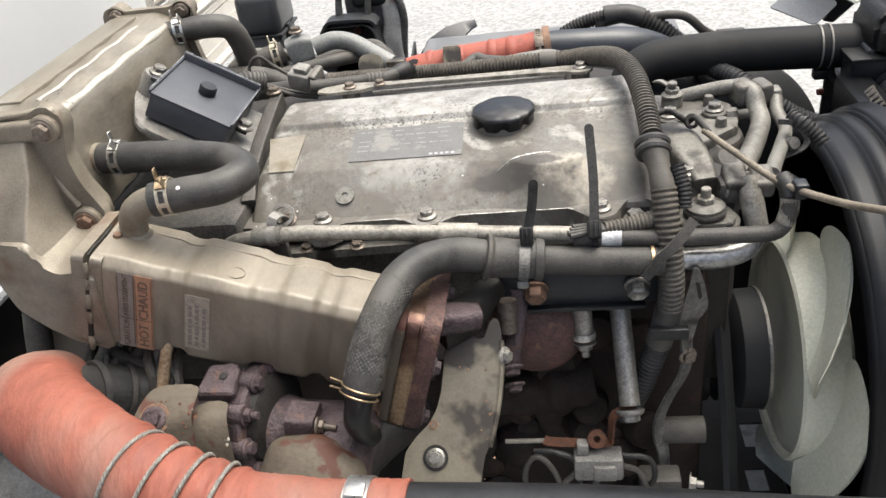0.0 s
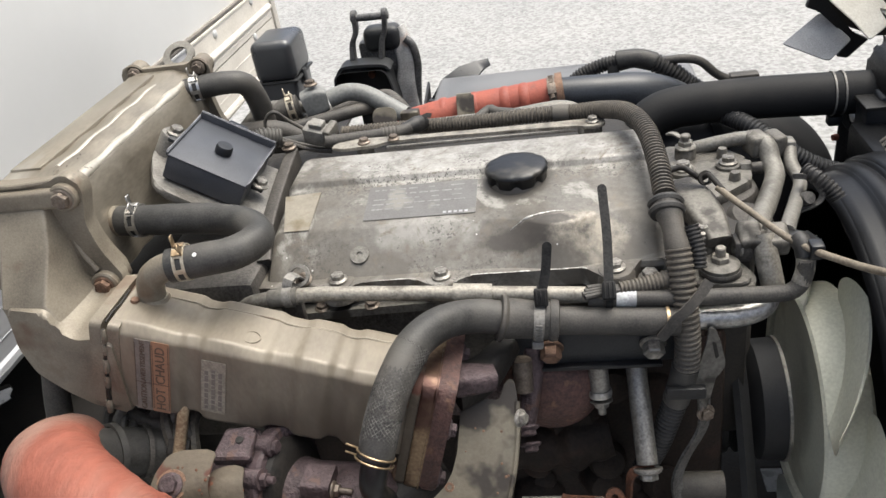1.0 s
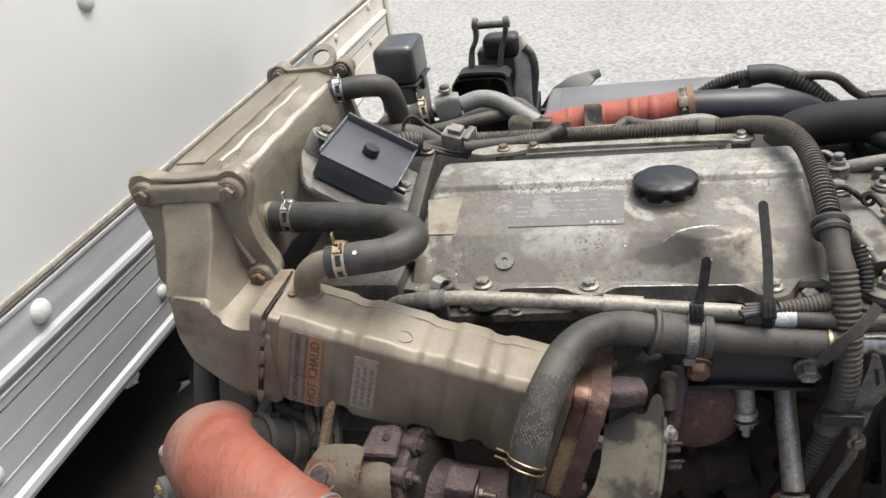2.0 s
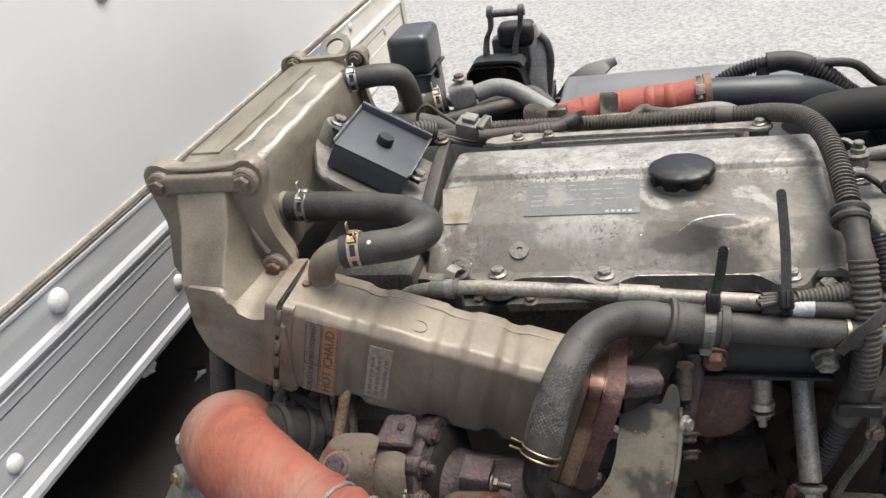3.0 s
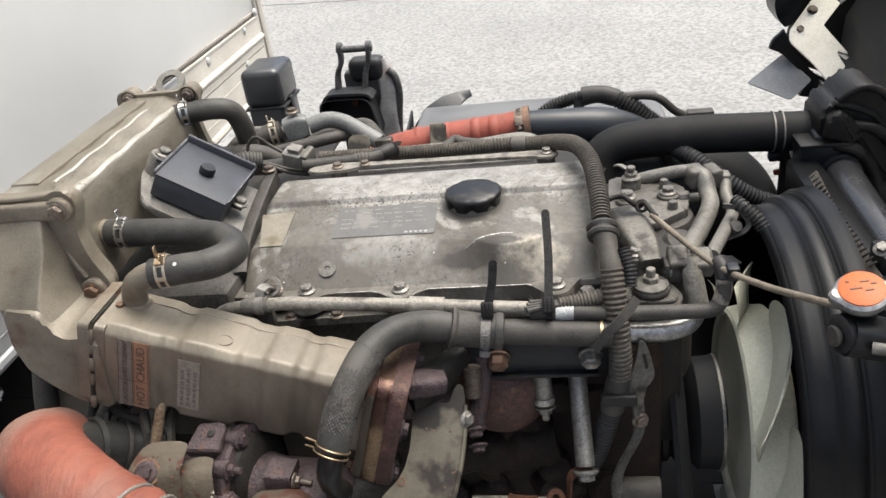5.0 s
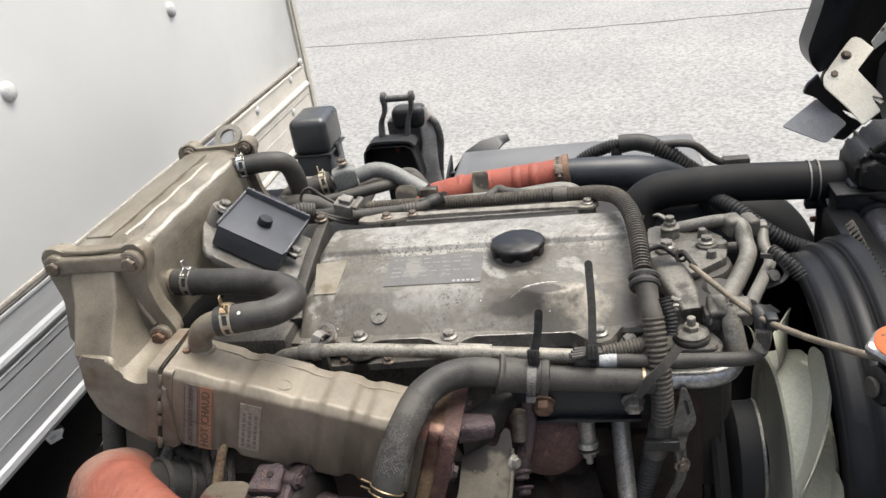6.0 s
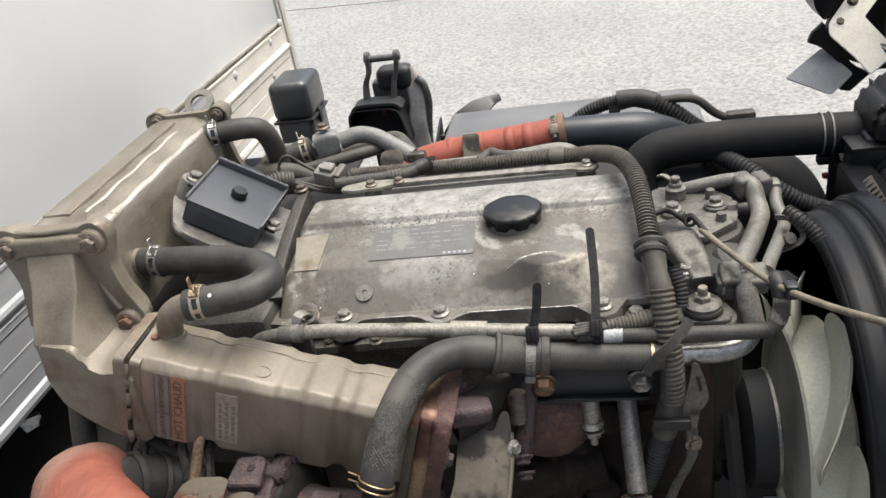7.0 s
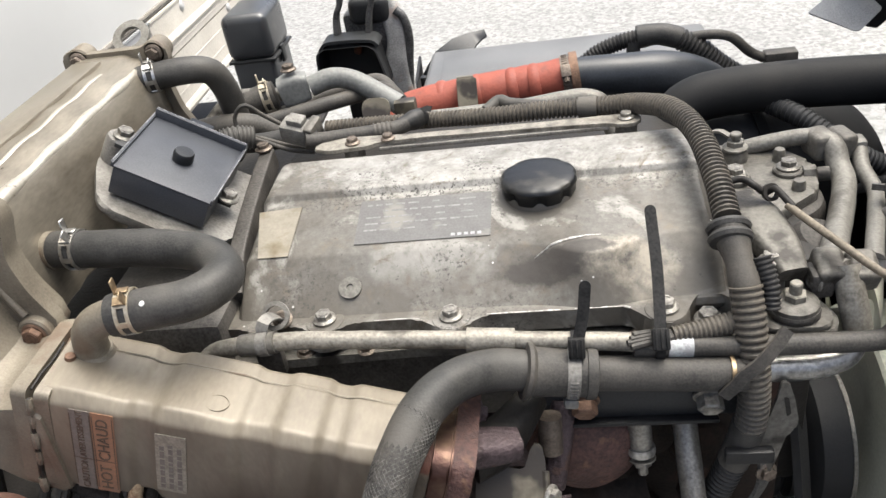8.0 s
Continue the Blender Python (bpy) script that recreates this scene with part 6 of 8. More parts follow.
part("rim", block((0.003, 0.134, 0.006), mc(0.001, 0.067, -0.001), 0.001), MODULE, mod)
part("worn_edge", merge(block((0.119, 0.0012, 0.0012), mc(0.060, 0.0005, 0.0100), 0), block((0.0012, 0.130, 0.0012), mc(0.1205, 0.067, 0.0032), 0), block((0.0012, 0.132, 0.0012), mc(-0.0005, 0.067, 0.0022), 0)), WORN, mod, "scuffed pale edge")
part("knob", lathe([(0.0125, 0.0), (0.0125, 0.010), (0.011, 0.0125), (0.0, 0.013)], mc(0.062, 0.072, -0.001) @ (Matrix.Identity(4) if sgn > 0 else Matrix.Rotation(math.pi, 4, "X")), 22), PLASTIC, mod, "round black knob")
part("socket", block((0.032, 0.022, 0.014), mc(0.055, -0.012, -0.004), 0.003), PLASTIC, mod)
part("socket", block((0.020, 0.018, 0.020), mc(0.110, -0.010, -0.012), 0.003), PLASTIC_DUST, mod)
part("tab", block((0.018, 0.022, 0.006), mc(-0.008, 0.070, -0.012), 0.001), PLASTIC_DUST, mod)
part("tab", block((0.020, 0.020, 0.006), mc(0.125, 0.075, -0.030), 0.001), PLASTIC_DUST, mod)
bolt(mod, tuple(mc(-0.014, 0.058, -0.008) @ Vector((0, 0, 0))), tuple(MN), 0.0095, ZINC)
bolt(mod, tuple(mc(0.128, 0.078, -0.022) @ Vector((0, 0, 0))), tuple(MN), 0.0095, ZINC)
mb = thing("module_bracket", "pale cast aluminium plate under the control module", "bracket", (-0.52, 1.03, 1.2))
part("plate", slab(rounded([(-0.034, 0.020), (0.02, -0.02), (0.160, -0.02), (0.165, 0.10), (0.13, 0.160), (0.0, 0.155), (-0.036, 0.075)], 0.02, 5), 0.012, mc(0, 0, -0.058) if sgn > 0 else mc(0, 0, -0.046), 0.003), DULL_CAST, mb)
part("boss", lathe([(0.020, -0.05), (0.017, 0.0), (0.015, 0.004)], basis(tuple(mc(-0.018, 0.058, -0.016) @ Vector((0, 0, 0))), tuple(MN)), 20), DULL_CAST, mb)
sb = thing("cover_side_bracket", "dusty steel bracket along the cover end", "bracket", (-0.44, 1.08, 1.2))
part("strap", sweep([(-0.447, 1.200, 1.238), (-0.442, 1.10, 1.226), (-0.436, 1.0, 1.208), (-0.430, 0.945, 1.185)], [(0.020, 0.030)] * 4, corner=0.15), HEAD, sb)
bolt(sb, (-0.450, 1.196, 1.256), (0, 0, 1), 0.0085, BOLT_DARK)
part("end_casting", boxed((-0.56, 0.93, 1.02), (-0.44, 1.24, 1.17), 0.015), DULL_CAST, sb)
part("end_casting", boxed((-0.585, 1.20, 0.98), (-0.40, 1.44, 1.145), 0.02), DARK_IRON, sb)

# ---- hoses and pipes behind the cover ----
th = thing("upper_hose", "black rubber hose bending down from the duct", "hose", (-0.5, 1.2, 1.3))
part("hose", tube([(-0.578, 1.190, 1.350), (-0.545, 1.200, 1.351), (-0.505, 1.214, 1.350), (-0.480, 1.232, 1.338), (-0.474, 1.250, 1.305), (-0.475, 1.264, 1.260), (-0.478, 1.275, 1.20)], 0.0192, 20, wobble=0.02), HOSE, th)
ear_clamp(th, (-0.552, 1.198, 1.351), (0.95, 0.3, 0), 0.0198, CLAMP, (0, -0.3, 1), 0.015, label="bright spring steel clamp")
tst = thing("thermostat_outlet", "dusty cast aluminium outlet joining two pipes", "pipe fitting", (-0.42, 1.4, 1.2))
part("block", sweep([(-0.425, 1.362, 1.262), (-0.402, 1.368, 1.266), (-0.382, 1.374, 1.267)], [(0.038, 0.044), (0.040, 0.054), (0.036, 0.040)], corner=0.3), SMOOTH_ALU, tst)
part("stub", tube([(-0.52, 1.34, 1.248), (-0.435, 1.362, 1.262)], 0.022, 18), HOSE_DUST, tst)
ear_clamp(tst, (-0.448, 1.358, 1.260), (0.95, 0.25, 0.1), 0.0230, CLAMP_TAN, (0, -0.2, 1), 0.014)
bolt(tst, (-0.405, 1.365, 1.300), (0, 0, 1), 0.009, BOLT_DARK)
part("pipe", tube([(-0.38, 1.375, 1.264), (-0.345, 1.385, 1.270), (-0.31, 1.385, 1.262), (-0.268, 1.375, 1.238), (-0.240, 1.365, 1.222)], 0.0165, 18), SMOOTH_ALU, tst, "dull grey metal pipe bend")
part("pipe_bracket", block((0.034, 0.022, 0.026), Matrix.Translation((-0.228, 1.352, 1.222)), 0.003), SHIELD_GREY, tst)
for pts, r, mt in (([(-0.50, 1.28, 1.235), (-0.42, 1.31, 1.240), (-0.34, 1.345, 1.243), (-0.30, 1.385, 1.236), (-0.262, 1.39, 1.238), (-0.238, 1.375, 1.215)], 0.012, HOSE_DUST),
                   ([(-0.49, 1.30, 1.220), (-0.40, 1.40, 1.225), (-0.33, 1.43, 1.230), (-0.285, 1.44, 1.233), (-0.255, 1.42, 1.21)], 0.0125, HOSE_DUST),
                   ([(-0.52, 1.24, 1.262), (-0.47, 1.25, 1.262), (-0.44, 1.262, 1.250), (-0.41, 1.27, 1.23)], 0.017, HOSE_DUST),
                   ([(-0.46, 1.215, 1.245), (-0.42, 1.222, 1.242), (-0.38, 1.235, 1.240), (-0.34, 1.25, 1.235)], 0.014, HOSE),
                   ([(-0.54, 1.30, 1.240), (-0.50, 1.33, 1.27), (-0.46, 1.36, 1.262), (-0.43, 1.40, 1.24)], 0.011, PALE_CAST)):
    hose = alone("small_hose", tube([Vector(p) + Vector((-0.055, 0.050, -0.012)) for p in pts], r, 14), mt, "dusty grey rubber hose among the pipes", "hose", "hoses behind the cover")
br = thing("breather_hose", "black rubber breather hose with a taped joint over the bracket", "hose", (-0.3, 1.23, 1.25))
part("hose", tube([(-0.392, 1.203, 1.258), (-0.374, 1.210, 1.2535), (-0.330, 1.220, 1.251), (-0.276, 1.232, 1.249), (-0.256, 1.246, 1.250), (-0.246, 1.262, 1.250)], 0.0108, 16), HOSE_DUST, br)
part("taped_joint", tube([(-0.266, 1.239, 1.2495), (-0.250, 1.252, 1.250), (-0.236, 1.270, 1.248)], [0.0125, 0.0145, 0.0120], 14, 0.003, wobble=0.25), LOOM, br, "ragged black tape")
part("tape_tail", strip([(-0.240, 1.262, 1.256), (-0.230, 1.262, 1.262), (-0.221, 1.258, 1.262)], 0.008, 0.0015, (0, -0.6, 0.8)), LOOM, br)
part("hose_end", tube([(-0.300, 1.226, 1.250), (-0.276, 1.232, 1.249)], 0.0122, 14, ribs=(0.006, 0.0012)), HOSE_DUST, br)
con = thing("harness_connector", "grey plastic harness plug with latches", "connector", (-0.38, 1.2, 1.26))
part("shell", block((0.042, 0.028, 0.030), basis((-0.362, 1.214, 1.272), (0.1, -0.3, 0.95), (0.9, -0.3, 0)), 0.004), CONNECTOR, con)
part("latch", block((0.024, 0.018, 0.010), basis((-0.358, 1.210, 1.290), (0.1, -0.3, 0.95), (0.9, -0.3, 0)), 0.002), CONNECTOR, con)
part("collar", block((0.014, 0.034, 0.036), basis((-0.338, 1.210, 1.270), (0.1, -0.3, 0.95), (0.9, -0.3, 0)), 0.004), PALE_CAST, con)
part("tail_clip", merge(*[tube([(-0.338, 1.205, 1.276), (-0.325, 1.198 - 0.004 * k, 1.268 - 0.005 * k)], 0.0028, 6) for k in range(4)]), HOSE, con)
for pts in ([(-0.45, 1.175, 1.275), (-0.42, 1.165, 1.268), (-0.385, 1.155, 1.258), (-0.35, 1.152, 1.253)], [(-0.455, 1.17, 1.280), (-0.462, 1.175, 1.305), (-0.445, 1.18, 1.322), (-0.425, 1.19, 1.300), (-0.40, 1.2, 1.275)],
            [(-0.44, 1.18, 1.272), (-0.40, 1.17, 1.262), (-0.36, 1.16, 1.256), (-0.325, 1.165, 1.254)]):
    alone("thin_wire", tube([Vector(p) + Vector((-0.040, 0.075, -0.025)) for p in pts], 0.0032, 8), HOSE_DUST, "thin grey wire behind the control module", "wire", "wires behind the module")
sk = thing("module_plug", "ribbed black rubber plug boot on the module", "connector", (-0.45, 1.15, 1.27))
part("boot", tube([(-0.475, 1.150, 1.285), (-0.455, 1.160, 1.285), (-0.435, 1.170, 1.278)], 0.016, 16, ribs=(0.005, 0.002)), HOSE, sk)
part("grey_ring", tube([(-0.482, 1.146, 1.282), (-0.472, 1.152, 1.285)], 0.0135, 16), CONNECTOR, sk)
alone("steel_bracket_disc", slab(oblong(0.042, 0.036, 0.016, 6), 0.003, basis((-0.311, 1.310, 1.246), (0.1, -0.85, 0.5)), 0.0008), SHIELD_GREY, "dull steel half-round bracket behind the loom", "bracket")
gb = thing("grey_clip_bracket", "flat grey steel clip bracket behind the cover", "bracket", (-0.175, 1.34, 1.2))
part("tab", slab(rounded([(-0.018, -0.026), (0.018, -0.026), (0.018, 0.026), (-0.018, 0.026)], 0.004, 3), 0.003, basis((-0.205, 1.572, 1.150), (0.1, -0.85, 0.5)), 0.0008), SHIELD_GREY, gb)
part("arm", strip([(-0.207, 1.585, 1.173), (-0.209, 1.605, 1.166), (-0.21, 1.615, 1.13)], 0.03, 0.003, (0, 0.5, 1)), SHIELD_GREY, gb)
alone("rigid_pipe", tube([(-0.26, 1.335, 1.212), (-0.19, 1.335, 1.213), (-0.10, 1.340, 1.214), (-0.04, 1.345, 1.218), (-0.005, 1.345, 1.218), (0.018, 1.34, 1.206), (0.032, 1.32, 1.17)], 0.0135, 16), PIPE_BEIGE, "dusty beige metal pipe behind the loom", "pipe")
alone("vent_hose", tube([(-0.150, 1.30, 1.232), (-0.130, 1.315, 1.240), (-0.115, 1.305, 1.238), (-0.07, 1.29, 1.236), (-0.03, 1.27, 1.236)], 0.009, 12), HOSE, "black hose piece beside the loom", "hose")
intake = thing("intake_manifold", "dark dusty intake casting behind the valve cover", "manifold", (-0.15, 1.35, 1.1))
part("plenum", sweep([(-0.70, 1.46, 1.06), (-0.42, 1.42, 1.09), (-0.2, 1.40, 1.10), (0.05, 1.40, 1.09), (0.12, 1.38, 1.07)], [(0.20, 0.12), (0.18, 0.12), (0.18, 0.12), (0.18, 0.12), (0.18, 0.12)], corner=0.3), DARK_IRON, intake)
part("runner", boxed((-0.44, 1.20, 1.06), (0.13, 1.34, 1.16), 0.02), HEAD, intake)

th.location += Vector((-0.057, 0.066, -0.002))
tst.location += Vector((-0.056, 0.043, -0.012))
con.location += Vector((-0.046, 0.014, -0.010))
sk.location += Vector((-0.020, 0.015, 0.0))

# ---- red intake hose, duct and air cleaner ----
ri = thing("intake_hose", "faded red silicone intake hose with a worm clamp", "hose", (-0.2, 1.62, 1.1))
part("hose", tube([(-0.36, 1.60, 1.095), (-0.300, 1.610, 1.112), (-0.21, 1.618, 1.122), (-0.11, 1.622, 1.130), (-0.012, 1.628, 1.138)], 0.037, 28, 0.006, wobble=0.05), RED_FAR, ri)
for x in (-0.255, -0.19, -0.125, -0.085):
    part("convolution", lathe([(0.036, -0.010), (0.0395, -0.004), (0.0395, 0.004), (0.036, 0.010)], basis((x, 1.618, 1.1185 + 0.085 * (x + 0.25)), (1, 0.03, 0.09)), 28), RED_FAR, ri)
worm_clamp(ri, (-0.028, 1.627, 1.137), (1, 0.03, 0.09), 0.0385, BOLT_DARK, (0, -0.8, 0.6), 0.016, "steel worm drive clamp")
part("hose_rim", band(basis((-0.012, 1.628, 1.138), (1, 0.03, 0.09)), 0.034, 0.014, 0.010, 28), BOLT_RUST, ri)
nd = thing("intake_tube", "blue black moulded intake tube", "duct", (0.12, 1.68, 1.1))
part("tube", tube([(-0.02, 1.628, 1.135), (0.06, 1.634, 1.128), (0.15, 1.65, 1.112), (0.22, 1.68, 1.07), (0.28, 1.75, 0.98)], [0.036, 0.040, 0.046, 0.05, 0.05], 28), NAVY, nd)
air = thing("air_cleaner", "flat grey black plastic air cleaner box", "air cleaner", (-0.05, 2.35, 0.75))
part("lid", boxed((-0.395, 2.16, 0.845), (0.36, 2.462, 0.918), 0.016, 3), AIRBOX, air)
part("lid_panel", boxed((-0.35, 2.19, 0.914), (0.30, 2.435, 0.9225), 0.003), AIRBOX, air)
part("body", boxed((-0.38, 2.17, 0.62), (0.35, 2.455, 0.848), 0.02), PLASTIC_DUST, air)
part("side_panel", slab([(2.14, 0.62), (2.30, 0.62), (2.40, 0.93), (2.26, 0.90)], 0.008, Matrix(((0, 0, 1, -0.425), (1, 0, 0, 0), (0, 1, 0, 0), (0, 0, 0, 1))), 0.002), BLACK_METAL, air)
part("clip", block((0.016, 0.02, 0.03), Matrix.Translation((-0.40, 2.28, 0.90)), 0.003), BLACK_METAL, air)
part("bracket", boxed((-0.12, 1.59, 0.60), (-0.02, 2.30, 0.64), 0.004), BLACK_METAL, air)
sc = thing("cab_scoop", "black plastic pointed scoop behind the air cleaner", "plastic panel", (-0.33, 2.5, 0.8))
scoop = skin([[Vector((x0 + a * sx, y0 + b * sx, z0 + dz)) for sx, dz in ((0, -0.004), (1, -0.02), (1, -0.014), (0, 0.004))] for x0, y0, z0, a, b in
              ((-0.43, 2.46, 0.85, 0.11, -0.02), (-0.39, 2.50, 0.898, 0.10, -0.02), (-0.34, 2.54, 0.918, 0.07, -0.02), (-0.29, 2.565, 0.922, 0.035, -0.012), (-0.248, 2.585, 0.920, 0.006, -0.004))])
part("shell", scoop, PLASTIC, sc, angle=60)

arc = thing("overhead_loom", "ribbed black conduit arching over the intake tube", "wiring", (0.15, 1.75, 1.1))
part("conduit", tube([(-0.02, 1.74, 1.10), (0.03, 1.75, 1.138), (0.075, 1.75, 1.156), (0.115, 1.75, 1.163)], 0.016, 16, ribs=(0.007, 0.0024)), LOOM, arc)
part("taped_joint", tube([(0.110, 1.75, 1.163), (0.15, 1.75, 1.165), (0.19, 1.75, 1.153)], 0.021, 16, wobble=0.1), HOSE, arc, "tape-wrapped joint")
part("conduit", tube([(0.185, 1.75, 1.154), (0.225, 1.75, 1.128), (0.265, 1.75, 1.092), (0.32, 1.75, 1.05)], 0.021, 16, ribs=(0.009, 0.003)), LOOM, arc)
part("branch", tube([(0.20, 1.75, 1.152), (0.25, 1.75, 1.153), (0.285, 1.75, 1.143), (0.318, 1.75, 1.112), (0.345, 1.75, 1.096)], 0.0095, 12), HOSE_DUST, arc)
part("plug", boxed((0.345, 1.735, 1.082), (0.405, 1.765, 1.108), 0.004), HOSE_DUST, arc, "dark grey plug")
part("clip", boxed((0.09, 1.735, 1.13), (0.115, 1.76, 1.16), 0.003), HOSE, arc)

arc.location += Vector((0, 0, -0.010))

# ---- black box and cab lock on the far side ----
rs = thing("fluid_reservoir", "glossy black plastic reservoir box with a moulded seam", "reservoir", (-0.73, 2.0, 1.0))
TANK = surface("glossy_black_tank", (0.040, 0.042, 0.045), (0.022, 0.023, 0.025), 0.28, 0, 5, 500, 0.02, 0.9, (0.085, 0.086, 0.085), 12, 0.60, gloss=0.6, speck=0.25, spot_wide=0.2)
part("tank", boxed((-0.776, 1.930, 1.128), (-0.668, 2.078, 1.232), 0.020, 4), TANK, rs, "rounded glossy upper shell")
part("lower_tank", boxed((-0.772, 1.934, 0.950), (-0.674, 2.074, 1.132), 0.010, 3), TANK, rs)
part("seam", boxed((-0.7775, 1.9285, 1.124), (-0.6665, 2.0795, 1.131), 0.002), PLASTIC_DUST, rs)
part("clip", boxed((-0.672, 1.985, 1.100), (-0.664, 2.01, 1.140), 0.003), PLASTIC_DUST, rs)
part("base", boxed((-0.76, 1.95, 0.80), (-0.69, 2.06, 0.955), 0.01), BLACK_METAL, rs, "black steel support")
part("stay", boxed((-0.83, 1.55, 0.45), (-0.78, 1.70, 0.82), 0.006), BLACK_METAL, rs)
part("stay", boxed((-0.83, 1.60, 0.79), (-0.70, 2.04, 0.83), 0.006), BLACK_METAL, rs)
RUSTY_BLACK = surface("rust_streaked_steel", (0.40, 0.39, 0.37), (0.22, 0.214, 0.204), 0.5, 0, 20, 300, 0.2, 0.8, (0.26, 0.125, 0.065), 11, 0.60, spot_wide=0.12)
LOCK_STEEL = surface("worn_grey_steel", (0.115, 0.114, 0.112), (0.045, 0.045, 0.045), 0.45, 0.3, 30, 300, 0.15)
lk = thing("cab_lock", "black steel cab lock bracket with open hook and rust", "lock bracket", (-0.5, 2.08, 0.9))
part("cushion", boxed((-0.516, 2.062, 1.136), (-0.418, 2.125, 1.201), 0.020, 4), PLASTIC_DUST, lk, "rounded black rubber cushion")
part("backing", boxed((-0.535, 2.075, 1.02), (-0.425, 2.13, 1.165), 0.012), LOCK_STEEL, lk)
for pts in ([(-0.5206, 1.243), (-0.5235, 1.204), (-0.5385, 1.172), (-0.5455, 1.120)], [(-0.4412, 1.240), (-0.4480, 1.202), (-0.4615, 1.166), (-0.4735, 1.100)]):
    part("hook_arm", sweep([(x, 2.045, z) for x, z in pts], [(0.030, 0.013), (0.026, 0.012), (0.030, 0.013), (0.036, 0.015)], up=(1, 0, 0), corner=0.4), LOCK_STEEL, lk)
    part("arm_eye", lathe([(0.012, -0.007), (0.0145, -0.005), (0.0145, 0.005), (0.012, 0.007)], basis((pts[0][0], 2.045, pts[0][1] + 0.001), (1, 0, 0.02)), 22), LOCK_STEEL, lk)
part("cross_pin", tube([(-0.530, 2.045, 1.238), (-0.432, 2.045, 1.236)], 0.0095, 14), LOCK_STEEL, lk)
mouth = [[Vector((x, y, z)) for x, z in rounded([(-0.492 - a * 0.098, 1.118), (-0.492 + a * 0.042, 1.116), (-0.492 + a * 0.066, 1.00), (-0.492 - a * 0.108, 1.00)], 0.024, 5)] for y, a in ((1.985, 1.0), (1.982, 0.94))]
back = [[Vector((x, y, z)) for x, z in rounded([(-0.492 - a * 0.098, 1.114), (-0.492 + a * 0.042, 1.112), (-0.492 + a * 0.066, 1.0), (-0.492 - a * 0.108, 1.0)], 0.024, 5)] for y, a in ((2.08, 0.85), (2.09, 0.80))]
part("funnel", skin([back[1], back[0], mouth[0], mouth[1], [q + Vector((0, 0.075, 0)) for q in mouth[1]]]), BELT, lk, "dark open funnel")
part("funnel_rivet", lathe([(0.011, 0), (0.009, 0.005), (0.0, 0.006)], basis((-0.505, 2.052, 1.085), (0, -1, 0.1)), 14), RUST, lk, "rusty rivet inside the funnel")
part("funnel_lip", strip([(-0.580, 2.015, 1.112), (-0.565, 2.015, 1.128), (-0.53, 2.015, 1.131), (-0.46, 2.015, 1.126), (-0.442, 2.015, 1.112)], 0.060, 0.007, (0, 0, 1)), PLASTIC_DUST, lk)
part("side_plate", sweep([(-0.432, 2.105, 1.185), (-0.420, 2.10, 1.150), (-0.412, 2.09, 1.10), (-0.420, 2.08, 1.04), (-0.425, 2.08, 0.96)], [(0.050, 0.044), (0.056, 0.050), (0.050, 0.050), (0.05, 0.06), (0.05, 0.07)], up=(1, 0, 0), corner=0.3), RUSTY_BLACK, lk, "rust-streaked pale side shell")
part("stay", tube([(-0.405, 2.07, 1.165), (-0.388, 2.07, 1.145), (-0.382, 2.07, 1.10), (-0.390, 2.07, 1.045), (-0.405, 2.07, 0.94)], 0.0105, 12), LOCK_STEEL, lk)
part("post", boxed((-0.56, 2.06, 0.60), (-0.43, 2.14, 1.02), 0.008), BLACK_METAL, lk)
part("foot", boxed((-0.54, 1.60, 0.50), (-0.44, 2.14, 0.62), 0.01), BLACK_METAL, lk)

# ---- casting and fittings at the front of the head ----
fc = thing("front_head_casting", "dusty pale cast aluminium timing case with bolts", "engine casting", (0.18, 1.1, 1.1))
part("case", boxed((0.128, 0.98, 0.80), (0.235, 1.26, 1.165), 0.016), DARK_IRON, fc)
part("top_pad", slab(rounded([(0.128, 1.06), (0.200, 1.055), (0.255, 1.10), (0.262, 1.17), (0.225, 1.225), (0.140, 1.235)], 0.012, 4), 0.02, Matrix.Translation((0, 0, 1.160)), 0.005, 2), PALE_CAST, fc)
part("lug", sweep([(0.145, 1.045, 1.200), (0.160, 1.00, 1.202), (0.172, 0.955, 1.196), (0.178, 0.925, 1.186)], [(0.045, 0.035), (0.052, 0.034), (0.045, 0.028), (0.030, 0.02)], corner=0.35), PALE_CAST, fc, "pale cast lug")
for at, r in (((0.163, 1.134, 1.188), 0.0105), ((0.229, 1.146, 1.186), 0.0100), ((0.159, 0.940, 1.194), 0.0085)):
    part("pad", lathe([(r * 1.9, -0.03), (r * 1.8, -0.002), (r * 1.6, 0)], Matrix.Translation(at), 20), PALE_CAST, fc)
    bolt(fc, (at[0], at[1], at[2] + 0.003), (0, 0, 1), r, ZINC)
part("tall_spacer", lathe([(0.0165, 1.170), (0.0160, 1.193), (0.0145, 1.195)], Matrix.Translation((0.174, 1.190, 0)), 22), PALE_CAST, fc, "dusty tall spacer")
bolt(fc, (0.174, 1.190, 1.1985), (0, 0, 1), 0.0112, PIPE_BEIGE, turn=0.2)
part("stud_end", lathe([(0.0050, 1.205), (0.0050, 1.212), (0.0075, 1.2125), (0.0075, 1.2165), (0.006, 1.218)], Matrix.Translation((0.174, 1.190, 0)), 12), PIPE_BEIGE, fc)
part("lever_tab", strip([(0.168, 1.192, 1.212), (0.158, 1.202, 1.216), (0.150, 1.212, 1.212)], 0.008, 0.003, (0, 0, 1)), PIPE_BEIGE, fc)
